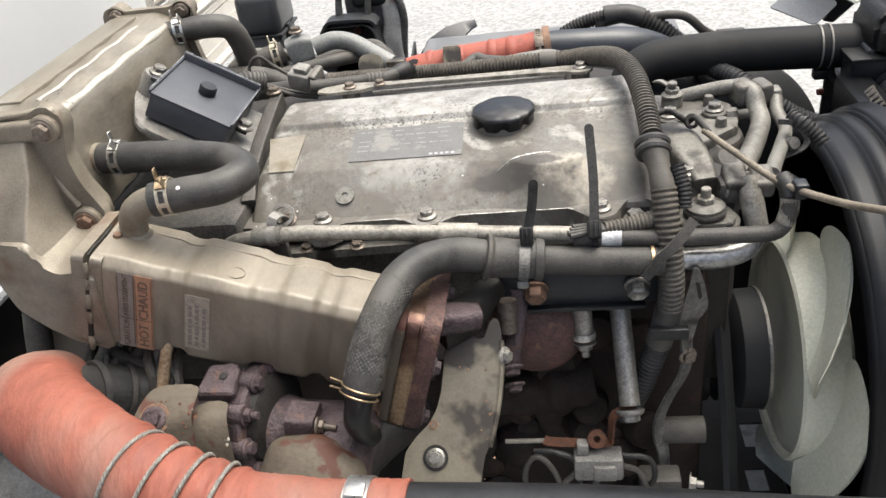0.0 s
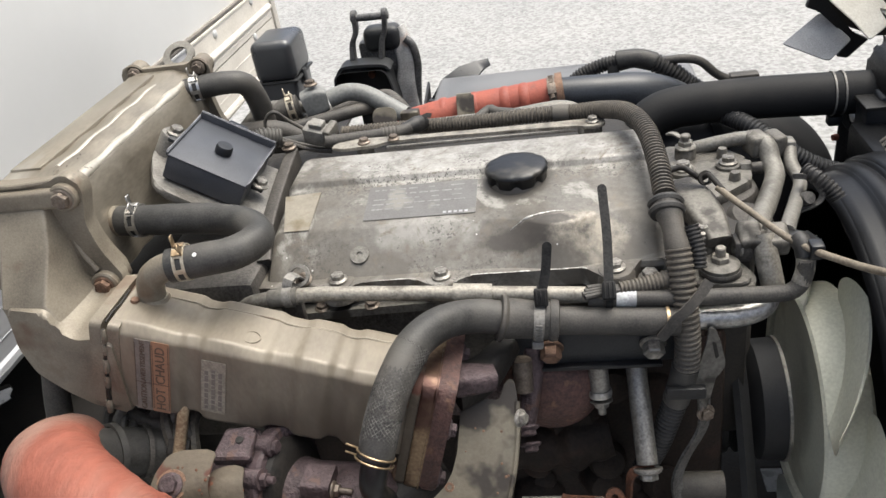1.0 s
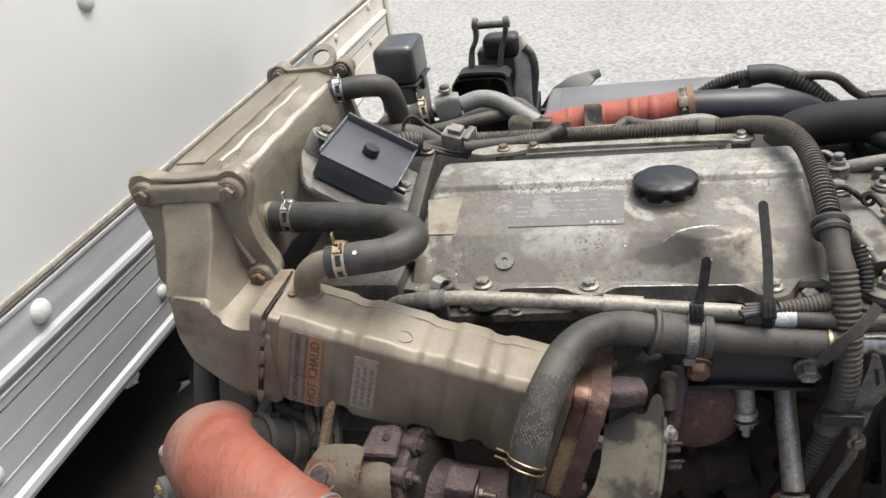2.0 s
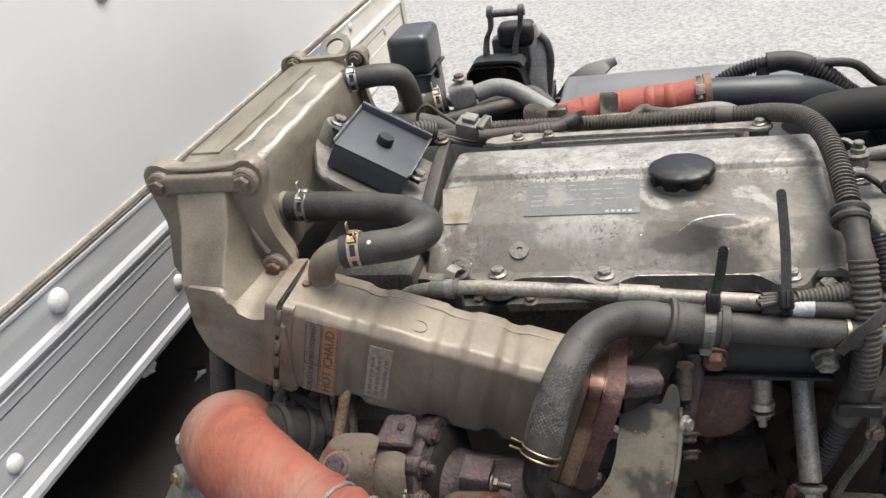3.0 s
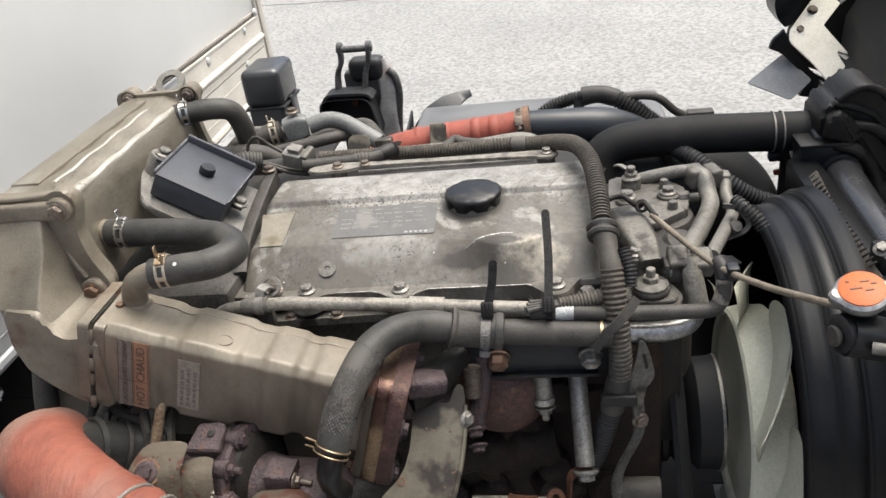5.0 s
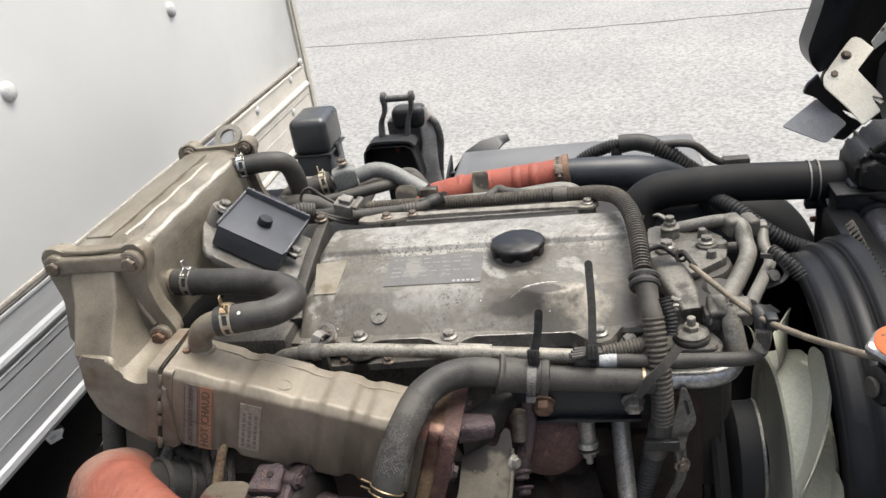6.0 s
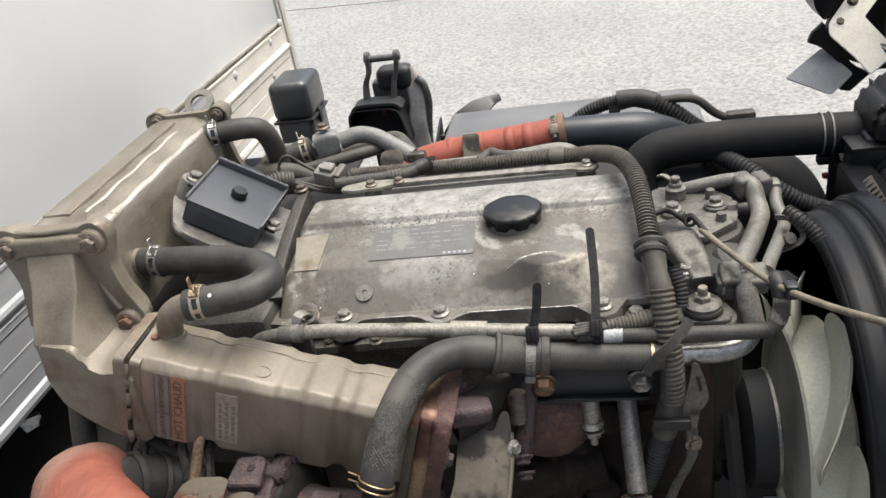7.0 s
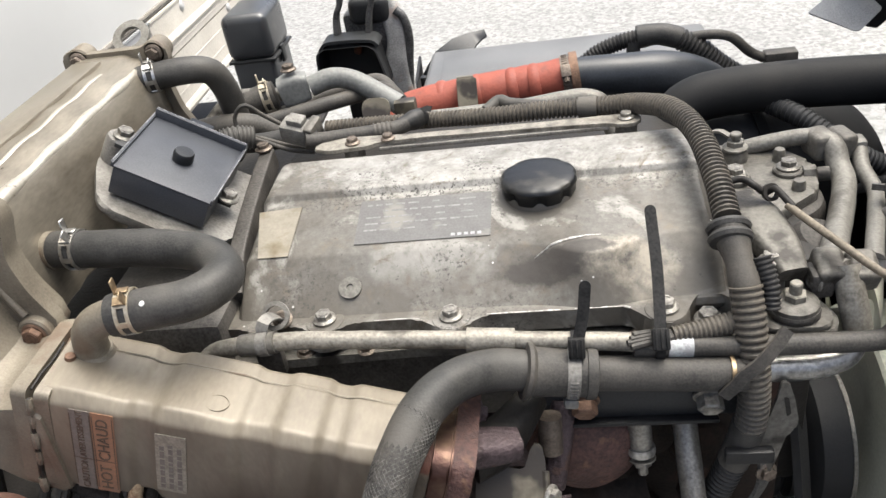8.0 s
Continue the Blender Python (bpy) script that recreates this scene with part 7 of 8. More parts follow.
for at, r, h in (((0.226, 1.178, 1.180), 0.0075, 0.016), ((0.231, 1.104, 1.174), 0.0080, 0.018), ((0.206, 1.214, 1.178), 0.0070, 0.010)):
    part("cast_nub", lathe([(r * 1.15, -0.01), (r, h * 0.75), (r * 0.8, h), (0.0, h)], Matrix.Translation(at), 16), PALE_CAST, fc)
part("side_fitting", merge(lathe([(0.0125, 0), (0.0125, 0.014), (0.010, 0.016)], basis((0.246, 1.142, 1.176), (0.95, -0.1, 0.05)), 6), lathe([(0.009, 0.014), (0.009, 0.030)], basis((0.246, 1.142, 1.176), (0.95, -0.1, 0.05)), 14)), PALE_CAST, fc, "hexagonal pipe fitting")
part("front_face", lathe([(0.062, -0.30), (0.062, -0.012), (0.058, -0.003), (0.050, 0.0), (0.0, 0.001)], Matrix.Translation((0.205, 1.120, 1.166)), 36), HEAD, fc, "rounded cast housing")
part("side_boss", lathe([(0.034, -0.05), (0.034, 0.01), (0.028, 0.018), (0.0, 0.019)], basis((0.235, 1.03, 1.145), (0.3, -0.2, 0.93)), 22), HEAD, fc)
mt = thing("mount_stack", "stacked round steel mount with a central bolt", "mount", (0.174, 0.905, 1.14))
part("base_plate", slab(rounded([(-0.036, -0.026), (0.040, -0.026), (0.046, 0.0), (0.030, 0.034), (-0.036, 0.03)], 0.012, 4), 0.007, Matrix.Translation((0.174, 0.905, 1.140)), 0.002), PALE_CAST, mt)
part("block", boxed((0.142, 0.882, 1.120), (0.212, 0.93, 1.141), 0.005), HEAD, mt)
part("upper_plate", slab(rounded([(-0.034, -0.026), (0.034, -0.026), (0.040, 0.0), (0.026, 0.030), (-0.034, 0.028)], 0.012, 4), 0.006, Matrix.Translation((0.174, 0.905, 1.1475)), 0.002), PALE_CAST, mt)
part("rubber_ring", lathe([(0.025, 1.154), (0.0262, 1.156), (0.0262, 1.160), (0.025, 1.162)], Matrix.Translation((0.176, 0.905, 0)), 26), HEAD, mt)
part("washer", lathe([(0.024, 1.162), (0.024, 1.167), (0.018, 1.171)], Matrix.Translation((0.176, 0.905, 0)), 26), PALE_CAST, mt)
bolt(mt, (0.176, 0.905, 1.169), (0, 0, 1), 0.0115, PIPE_PALE, "stud")

tp = thing("heater_pipe", "pair of bent beige dusted metal pipes with brackets", "pipe", (0.28, 1.05, 1.1))
part("pipe", tube([(0.185, 1.212, 1.182), (0.225, 1.207, 1.192), (0.262, 1.202, 1.198), (0.280, 1.196, 1.197)], 0.0108, 16, wobble=0.03), PIPE_BEIGE, tp)
part("pipe", tube([(0.272, 1.197, 1.198), (0.289, 1.18, 1.194), (0.293, 1.16, 1.176), (0.292, 1.13, 1.166), (0.263, 1.05, 1.166), (0.237, 0.985, 1.17), (0.226, 0.95, 1.174), (0.233, 0.930, 1.180)], 0.0142, 18, wobble=0.04), PIPE_BEIGE, tp)
part("pipe", tube([(0.300, 1.208, 1.186), (0.324, 1.195, 1.184), (0.322, 1.16, 1.169), (0.325, 1.12, 1.159), (0.298, 1.04, 1.17), (0.274, 0.975, 1.179), (0.264, 0.945, 1.182)], 0.0098, 14, wobble=0.04), PIPE_BEIGE, tp)
part("pipe", tube([(0.232, 0.935, 1.186), (0.235, 0.915, 1.160), (0.240, 0.900, 1.130)], 0.0145, 18, wobble=0.03), PIPE_PALE, tp)
part("collar", block((0.030, 0.040, 0.034), Matrix.Translation((0.278, 1.192, 1.192)) @ Matrix.Rotation(0.25, 4, "Z"), 0.007, 3), PALE_CAST, tp, "cast clamp half")
part("collar", block((0.024, 0.040, 0.034), Matrix.Translation((0.3065, 1.197, 1.188)) @ Matrix.Rotation(0.25, 4, "Z"), 0.007, 3), PALE_CAST, tp, "cast clamp half")
part("collar", block((0.020, 0.026, 0.020), Matrix.Translation((0.324, 1.195, 1.184)), 0.004), PIPE_BEIGE, tp)
part("bracket", block((0.030, 0.040, 0.030), Matrix.Translation((0.217, 0.940, 1.180)) @ Matrix.Rotation(0.35, 4, "X"), 0.006, 3), PALE_CAST, tp, "cast clamp half")
part("bracket", block((0.030, 0.038, 0.028), Matrix.Translation((0.2485, 0.937, 1.178)) @ Matrix.Rotation(0.35, 4, "X"), 0.006, 3), PALE_CAST, tp, "cast clamp half")
bolt(tp, (0.203, 0.930, 1.172), (-1, -0.1, 0.1), 0.0085, PIPE_BEIGE)
part("bracket", strip([(0.255, 0.94, 1.185), (0.285, 0.935, 1.18), (0.30, 0.96, 1.165)], 0.018, 0.003, (0, 0, 1)), BLACK_METAL, tp)
part("side_lug", block((0.024, 0.03, 0.03), Matrix.Translation((0.208, 0.935, 1.170)), 0.005), HEAD, tp)
cb = thing("throttle_cable", "beige sheathed control cable hooked across the engine", "cable", (0.25, 0.9, 1.2))
part("sheath", tube([(0.187, 0.995, 1.226), (0.215, 0.945, 1.218), (0.258, 0.885, 1.203), (0.300, 0.820, 1.211), (0.328, 0.752, 1.236), (0.340, 0.715, 1.252), (0.352, 0.690, 1.262)], 0.0044, 12), CABLE, cb)
part("hook", tube([(0.120, 1.03, 1.235), (0.145, 1.035, 1.240), (0.158, 1.022, 1.238), (0.170, 1.020, 1.228), (0.178, 1.016, 1.236), (0.187, 1.000, 1.230), (0.192, 0.990, 1.226)], 0.0040, 10), DARK_IRON, cb, "dark wire hook")
part("eyelet", band(basis((0.175, 1.018, 1.230), (0.3, -0.8, 0.5)), 0.006, 0.005, 0.004, 16), DARK_IRON, cb)
part("cable_tie", boxed((0.268, 0.858, 1.192), (0.284, 0.878, 1.212), 0.003), PLASTIC, cb, "black tie")

LOCK_GREY = surface("dull_grey_steel", (0.105, 0.100, 0.092), (0.042, 0.040, 0.037), 0.5, 0.2, 40, 300, 0.2)
bd = thing("pipe_bracket", "dull steel bracket loop beside a ribbed hose end", "bracket", (0.31, 1.06, 1.1))
part("loop", strip([(0.300, 1.070, 1.196), (0.320, 1.060, 1.196), (0.329, 1.050, 1.187), (0.334, 1.045, 1.175), (0.326, 1.040, 1.166), (0.303, 1.040, 1.156)], 0.008, 0.003, (0, 1, 0)), LOCK_GREY, bd)
part("hose_end", tube([(0.318, 1.075, 1.200), (0.327, 1.062, 1.197), (0.336, 1.055, 1.190), (0.346, 1.048, 1.181), (0.354, 1.040, 1.170)], 0.0115, 14, ribs=(0.006, 0.002)), LOOM, bd, "ribbed hose end")
part("fitting", lathe([(0.0085, 0), (0.010, 0.003), (0.0085, 0.012)], basis((0.312, 1.048, 1.170), (0.3, -0.7, 0.5)), 12), LOCK_GREY, bd)

# ---- hanging plates, brackets and wiring low at the front ----
hp = thing("hanging_lever", "pale grey steel lever plate hanging below the mount", "bracket", (0.16, 0.86, 1.0))
part("lever", slab(rounded([(0.154, 1.111), (0.162, 1.109), (0.169, 1.087), (0.1755, 1.055), (0.173, 1.042), (0.167, 1.037), (0.164, 1.029), (0.158, 0.998), (0.1525, 0.975), (0.1445, 0.997), (0.1375, 1.021), (0.1405, 1.040), (0.148, 1.070), (0.152, 1.088)], 0.004, 3), 0.004, Matrix.Translation((0, 0.852, 0)) @ UPY, 0.0012), PALE_CAST, hp)
part("slot", slab(rounded([(0.158, 1.090), (0.163, 1.088), (0.167, 1.066), (0.163, 1.062)], 0.002, 2), 0.0006, Matrix.Translation((0, 0.8478, 0)) @ UPY, 0), DARK_IRON, hp)
STRAP = surface("worn_grey_strap", (0.17, 0.165, 0.155), (0.07, 0.067, 0.062), 0.5, 0.3, 40, 300, 0.2)
stp = thing("stay_strap", "long dark grey steel stay strap with a bend", "bracket", (0.15, 0.95, 0.8))
part("strap", strip([(0.152, 0.872, 1.0), (0.156, 0.88, 0.954), (0.154, 0.88, 0.913), (0.132, 0.88, 0.859), (0.121, 0.88, 0.82), (0.122, 0.88, 0.785), (0.129, 0.88, 0.747), (0.135, 0.88, 0.62)], 0.020, 0.004, (0.6, -0.8, 0.1)), STRAP, stp)
bolt(stp, (0.158, 0.876, 0.945), (0.3, -0.9, 0.1), 0.009, BOLT_DARK)
part("clamp_block", boxed((0.09, 0.835, 0.70), (0.15, 0.87, 0.74), 0.004), HEAD, stp)
bolt(stp, (0.165, 0.85, 0.72), (1, -0.2, 0), 0.010, ZINC, "stud")
part("cross_pipe", tube([(0.12, 0.90, 0.78), (0.19, 0.90, 0.78)], 0.020, 16), HOSE_DUST, stp)
rb = thing("rusty_bracket", "rusty bent steel bracket under the long bolt", "bracket", (0.03, 0.83, 0.85))
part("strip", strip([(0.083, 0.815, 0.905), (0.060, 0.812, 0.906), (0.050, 0.810, 0.895), (0.047, 0.810, 0.862), (0.040, 0.810, 0.850), (-0.03, 0.815, 0.848), (-0.045, 0.818, 0.850)], 0.013, 0.0030, (0, -0.3, 1)), RUST, rb)
part("lug", band(basis((0.028, 0.806, 0.862), (0.1, -0.8, 0.5)), 0.005, 0.006, 0.008, 18), RUST, rb)
cn = thing("grey_wire_connector", "grey plastic wire connector below the rusty bracket", "connector", (0.03, 0.81, 0.8))
part("shell", boxed((-0.005, 0.785, 0.800), (0.062, 0.815, 0.840), 0.004), CONNECTOR, cn)
part("latch", boxed((0.022, 0.779, 0.806), (0.052, 0.788, 0.832), 0.002), CONNECTOR, cn)
part("peg", boxed((0.0, 0.795, 0.838), (0.016, 0.81, 0.860), 0.003), CONNECTOR, cn)
for k, pts in enumerate(([(-0.07, 0.80, 0.70), (-0.075, 0.80, 0.80), (-0.055, 0.80, 0.835), (-0.03, 0.795, 0.80), (-0.02, 0.79, 0.72)], [(-0.06, 0.81, 0.835), (-0.03, 0.805, 0.838), (0.0, 0.80, 0.815), (0.0, 0.80, 0.70)],
                         [(0.062, 0.80, 0.815), (0.085, 0.80, 0.80), (0.095, 0.80, 0.75), (0.08, 0.80, 0.68)], [(0.062, 0.81, 0.825), (0.10, 0.81, 0.815), (0.105, 0.81, 0.77), (0.07, 0.81, 0.74)],
                         [(0.0, 0.795, 0.812), (-0.03, 0.79, 0.77), (-0.02, 0.79, 0.70)], [(0.03, 0.79, 0.812), (0.02, 0.79, 0.76), (0.05, 0.79, 0.69)])):
    if k < 4:
        alone("loose_wire", tube(pts, 0.0042, 8), (HOSE_DUST, LOOM)[k % 2], "loose grey wire low on the engine", "wire", "wires low on the engine")
    else:
        part("wire", tube(pts, 0.0042, 8), HOSE_DUST, cn)
alone("thin_rod", tube([(-0.10, 0.82, 0.846), (-0.04, 0.82, 0.846)], 0.0035, 8), PIPE_PALE, "thin bright metal rod low on the engine", "rod")
alone("drive_belt", strip([(0.222, 1.06, 0.925), (0.224, 1.03, 0.93), (0.226, 0.995, 0.905), (0.231, 0.95, 0.80), (0.236, 0.91, 0.68), (0.240, 0.88, 0.55), (0.240, 0.90, 0.45)], 0.036, 0.010, (0, -1, 0.2)), BELT, "black rubber fan drive belt", "belt")


# ---- fan, clutch and shroud ----
FY, FZ = 1.085, 0.835
HY, HZ = 1.078, 0.785
fan = thing("cooling_fan", "milky white plastic cooling fan with wide blades", "fan", (0.36, HY, HZ))
FX = Matrix(((0, 0, 1, 0.34), (1, 0, 0, HY), (0, 1, 0, HZ), (0, 0, 0, 1)))
part("hub", lathe([(0.170, -0.001), (0.172, -0.008), (0.178, -0.012), (0.183, -0.008), (0.187, 0.014), (0.187, 0.052), (0.181, 0.058), (0.160, 0.058)], FX, 64), FAN, fan)
HUB = surface("brown_oily_hub", (0.034, 0.028, 0.023), (0.014, 0.012, 0.010), 0.6, 0.1, 25, 300, 0.3)
part("hub_plate", lathe([(0.1695, 0.003), (0.162, 0.005), (0.148, 0.010), (0.05, 0.012)], FX, 48), HUB, fan, "dark rusty hub plate")


def blade():
    rings = []
    for k in range(12):
        r = 0.186 + k * 0.0069
        half = 0.54 + 0.10 * math.sin(math.pi * (k / 11) ** 0.8) - 0.16 * (k / 11) ** 3
        deep = 0.026 + 0.008 * k / 11
        ring = []
        for side in (1, -1):
            rng = range(17) if side > 0 else range(16, -1, -1)
            for j in rng:
                q = (j / 16 - 0.5) * 2
                a = q * half + 0.16 * (k / 11) ** 1.5
                x = -q * deep + 0.012 * (1 - q * q) + side * 0.0018 * (1.15 - q * q)
                ring.append(FX @ Vector((r * math.cos(a), r * math.sin(a), x + 0.018)))
        rings.append(ring)
    return skin(rings)


blade_mesh = mesh_of(blade(), "blade", FAN, 50)
for k in range(6):
    spin = FX @ Matrix.Rotation(math.radians(180) + k * 2 * math.pi / 6, 4, "Z") @ FX.inverted()
    put("blade", blade_mesh, fan, spin)
cl = thing("fan_clutch", "dark finned fan clutch with a bright rim edge", "fan clutch", (0.25, FY, FZ))
part("disc", lathe([(0.055, -0.095), (0.080, -0.090), (0.098, -0.074), (0.100, -0.036), (0.086, -0.030)], FX, 48), BELT, cl)
part("rim", band(FX @ Matrix.Translation((0, 0, -0.036)), 0.0985, 0.005, 0.0035, 56), ZINC, cl, "worn bright rim")
part("shaft", lathe([(0.04, -0.22), (0.04, -0.02)], FX, 20), BLACK_METAL, cl)
part("pulley", lathe([(0.085, -0.135), (0.085, -0.125), (0.075, -0.118), (0.085, -0.110), (0.085, -0.10)], FX, 36), BLACK_METAL, cl)

shr = thing("fan_shroud", "black plastic fan shroud with stepped rings", "fan shroud", (0.42, FY, 0.45))


def turned(profile, a0, a1, n=64, thick=0.004):
    rings = []
    for k in range(n + 1):
        a = math.radians(a0 + (a1 - a0) * k / n)
        c, s = math.cos(a), math.sin(a)
        outer = [Vector((x, FY + r * c, FZ + r * s)) for x, r in profile]
        inner = [Vector((x + thick, FY + (r + thick) * c, FZ + (r + thick) * s)) for x, r in reversed(profile)]
        rings.append(outer + inner)
    return skin(rings)


prof = [(0.345, 0.316), (0.346, 0.324), (0.352, 0.331), (0.362, 0.334), (0.376, 0.335), (0.384, 0.338), (0.388, 0.345), (0.394, 0.348), (0.408, 0.349), (0.412, 0.346), (0.416, 0.347), (0.418, 0.355), (0.424, 0.358), (0.436, 0.359), (0.444, 0.362)]
part("ring", turned(prof, -70, 290, 110), SHROUD, shr, angle=50)
part("back_panel", turned([(0.444, 0.350), (0.448, 0.372), (0.456, 0.376), (0.462, 0.400), (0.472, 0.404), (0.478, 0.440), (0.490, 0.444)], -70, 40, 60), SHROUD, shr, angle=50)
part("back_panel", turned([(0.444, 0.350), (0.448, 0.372), (0.456, 0.376), (0.462, 0.400), (0.472, 0.404), (0.478, 0.440), (0.490, 0.444)], 140, 290, 80), SHROUD, shr, angle=50)
part("top_web", boxed((0.444, 0.80, 1.10), (0.500, 1.37, 1.165), 0.012), SHROUD, shr)
part("edge_seal", turned([(0.366, 0.3335), (0.369, 0.337), (0.372, 0.3345)], -60, 200, 70, 0.001), PLASTIC, shr)
shr.location += Vector((0.022, 0, -0.028))
rad = thing("radiator", "dark radiator core behind the shroud", "radiator", (0.55, 1.1, 0.4))
part("core", boxed((0.515, 0.66, 0.30), (0.575, 1.55, 1.06), 0.004), DARK_IRON, rad)
part("top_tank", boxed((0.508, 0.64, 1.06), (0.585, 1.58, 1.10), 0.014, 3), BLACK_METAL, rad)
part("side_tank", boxed((0.505, 0.60, 0.30), (0.585, 0.66, 1.08), 0.012), BLACK_METAL, rad)

fn = thing("filler_neck", "metal filler neck with orange radiator cap and overflow hose", "radiator cap", (0.375, 0.68, 1.2))
NK = basis((0.366, 0.683, 1.284), (-0.12, -0.30, 0.94), (1, 0, 0.1))
part("neck", lathe([(0.016, -0.075), (0.018, -0.02), (0.024, -0.010), (0.024, 0.0)], NK, 24), BLACK_METAL, fn)
rings = []
for r, h in ((0.0215, -0.010), (0.0245, -0.010), (0.0265, -0.006), (0.0265, 0.001), (0.0235, 0.004), (0.021, 0.005)):
    rings.append([NK @ Vector(((r + (0.006 if r > 0.0225 else 0.0) * max(0, math.cos(2 * a)) ** 6) * math.cos(a), (r + (0.006 if r > 0.0225 else 0.0) * max(0, math.cos(2 * a)) ** 6) * math.sin(a), h)) for a in (2 * math.pi * k / 72 for k in range(72))])
cap2 = part("cap", skin(rings), CHROME, fn, "bright pressed steel cap")
part("sticker", lathe([(0.0230, 0.005), (0.0230, 0.0062), (0.021, 0.0068)], NK, 40), ORANGE, cap2, "scratched orange sticker")
part("cap_print", merge(*[block((w, 0.0018, 0.0004), NK @ Matrix.Translation((x, y, 0.0071)), 0) for x, y, w in ((0.004, 0.008, 0.009), (0.012, 0.004, 0.006), (-0.006, 0.0, 0.012), (0.006, -0.004, 0.008), (-0.012, 0.010, 0.004))]), INK, cap2)
part("neck_flange", lathe([(0.019, -0.003), (0.021, 0.0), (0.021, 0.005), (0.017, 0.008)], basis((0.350, 0.672, 1.240), (-0.9, -0.25, 0.1)), 26), BLACK_METAL, fn)
part("neck_web", lathe([(0.010, 0), (0.012, 0.004), (0.010, 0.006)], basis((0.342, 0.668, 1.240), (-0.9, -0.25, 0.1)), 16), HEAD, fn)
part("neck_body", sweep([(0.352, 0.674, 1.238), (0.385, 0.678, 1.228), (0.45, 0.70, 1.20), (0.52, 0.74, 1.18)], [(0.044, 0.042)] * 4, corner=0.4), BLACK_METAL, fn)
part("stub", tube([(0.372, 0.650, 1.236), (0.392, 0.640, 1.238), (0.400, 0.632, 1.238)], 0.0065, 12), PIPE_BEIGE, fn)
part("overflow_hose", tube([(0.396, 0.634, 1.244), (0.404, 0.628, 1.226), (0.414, 0.620, 1.190), (0.424, 0.615, 1.13), (0.428, 0.61, 1.05)], 0.0120, 16), HOSE_DUST, fn, "grey overflow hose")
part("hose_clip", band(basis((0.400, 0.631, 1.236), (0.35, -0.25, -0.9)), 0.0122, 0.007, 0.0015), CLAMP_BRONZE, fn)
part("hose_clip", band(basis((0.424, 0.615, 1.13), (0.1, -0.1, -1)), 0.0122, 0.007, 0.0015), CLAMP, fn)

# ---- big black air pipe ----
ap = thing("air_pipe", "thick black rubber air pipe running to the front", "pipe", (0.3, 1.43, 1.1))
part("pipe", tube([(0.135, 1.40, 1.02), (0.128, 1.42, 1.085), (0.135, 1.435, 1.135), (0.165, 1.443, 1.160), (0.22, 1.445, 1.169), (0.33, 1.443, 1.171), (0.44, 1.437, 1.169), (0.56, 1.43, 1.166)], 0.0375, 28, 0.008), PIPE_BLACK, ap)
for x in (0.456, 0.472):
    part("clamp_wire", band(basis((x, 1.4355, 1.169), (1, -0.03, 0)), 0.0378, 0.003, 0.0015, 36), DULL_CAST, ap, "grey wire clamp")
part("clamp_block", boxed((0.450, 1.415, 1.114), (0.475, 1.436, 1.132), 0.004), BLACK_METAL, ap)
part("end_sleeve", tube([(0.478, 1.434, 1.168), (0.56, 1.43, 1.165)], 0.036, 24), PLASTIC, ap)
ap.location += Vector((0, 0, -0.008))
low = thing("lower_duct", "large black rubber duct under the air pipe", "duct", (0.25, 1.5, 1.0))
part("duct", tube([(0.10, 1.46, 1.00), (0.20, 1.50, 1.012), (0.305, 1.53, 1.010), (0.372, 1.55, 0.972), (0.402, 1.55, 0.90), (0.414, 1.55, 0.75), (0.414, 1.55, 0.5)], [0.10, 0.112, 0.118, 0.120, 0.120, 0.120, 0.120], 40), BELT, low)
part("joint_band", band(basis((0.250, 1.5145, 1.0125), (0.96, 0.28, 0.02)), 0.1165, 0.016, 0.004, 44), PIPE_BLACK, low)
alone("ribbed_conduit", tube([(0.255, 1.440, 1.150), (0.281, 1.420, 1.142), (0.312, 1.380, 1.136), (0.357, 1.340, 1.110), (0.406, 1.330, 1.078), (0.470, 1.330, 1.052)], 0.0165, 16, ribs=(0.0075, 0.0018)), BELT, "ribbed black conduit running to the radiator", "conduit")

# ---- tilted cab parts over the radiator ----
cab = thing("tilted_cab", "dark underside of the tilted cab with cream brackets", "truck cab", (0.9, 1.6, 0.9))
CY = Matrix(((1, 0, 0, 0), (0, 0, 1, 2.45), (0, 1, 0, 0), (0, 0, 0, 1)))
part("wheel_arch", slab(rounded([(0.745, 1.36), (0.726, 1.265), (0.693, 1.151), (0.703, 1.108), (0.734, 1.066), (0.765, 1.110), (0.813, 1.256), (0.90, 1.45), (0.80, 1.50)], 0.016, 4), 0.12, CY, 0.01, 2), PLASTIC, cab)
CT = Matrix.Translation((0, 2.44, 1.05)) @ Matrix((Vector((1, 0, 0)), Vector((0, 0.669, 0.743)), Vector((0, -0.743, 0.669)))).transposed().to_4x4()
part("cream_bracket", slab(rounded([(0.837, 0.134), (0.856, 0.132), (0.895, 0.089), (0.835, 0.023), (0.865, -0.022), (0.898, -0.077), (0.862, -0.062), (0.885, -0.115), (0.829, -0.156), (0.797, -0.098), (0.738, -0.019), (0.742, 0.017), (0.816, 0.111)], 0.008, 3), 0.006, CT, 0.002), CREAM, cab, "dirty cream painted bracket")
part("torn_edge", strip([(0.835, 2.422, 1.030), (0.853, 2.416, 1.018), (0.870, 2.402, 1.002), (0.893, 2.382, 0.985)], 0.014, 0.003, (0.3, -0.6, 0.7)), CREAM, cab, "bent cream edge")
part("cream_strip", slab([(0.871, 1.152), (0.882, 1.127), (0.941, 1.175), (0.910, 1.208)], 0.004, CY @ Matrix.Translation((0, 0, 0.005)), 0.001), CREAM, cab)
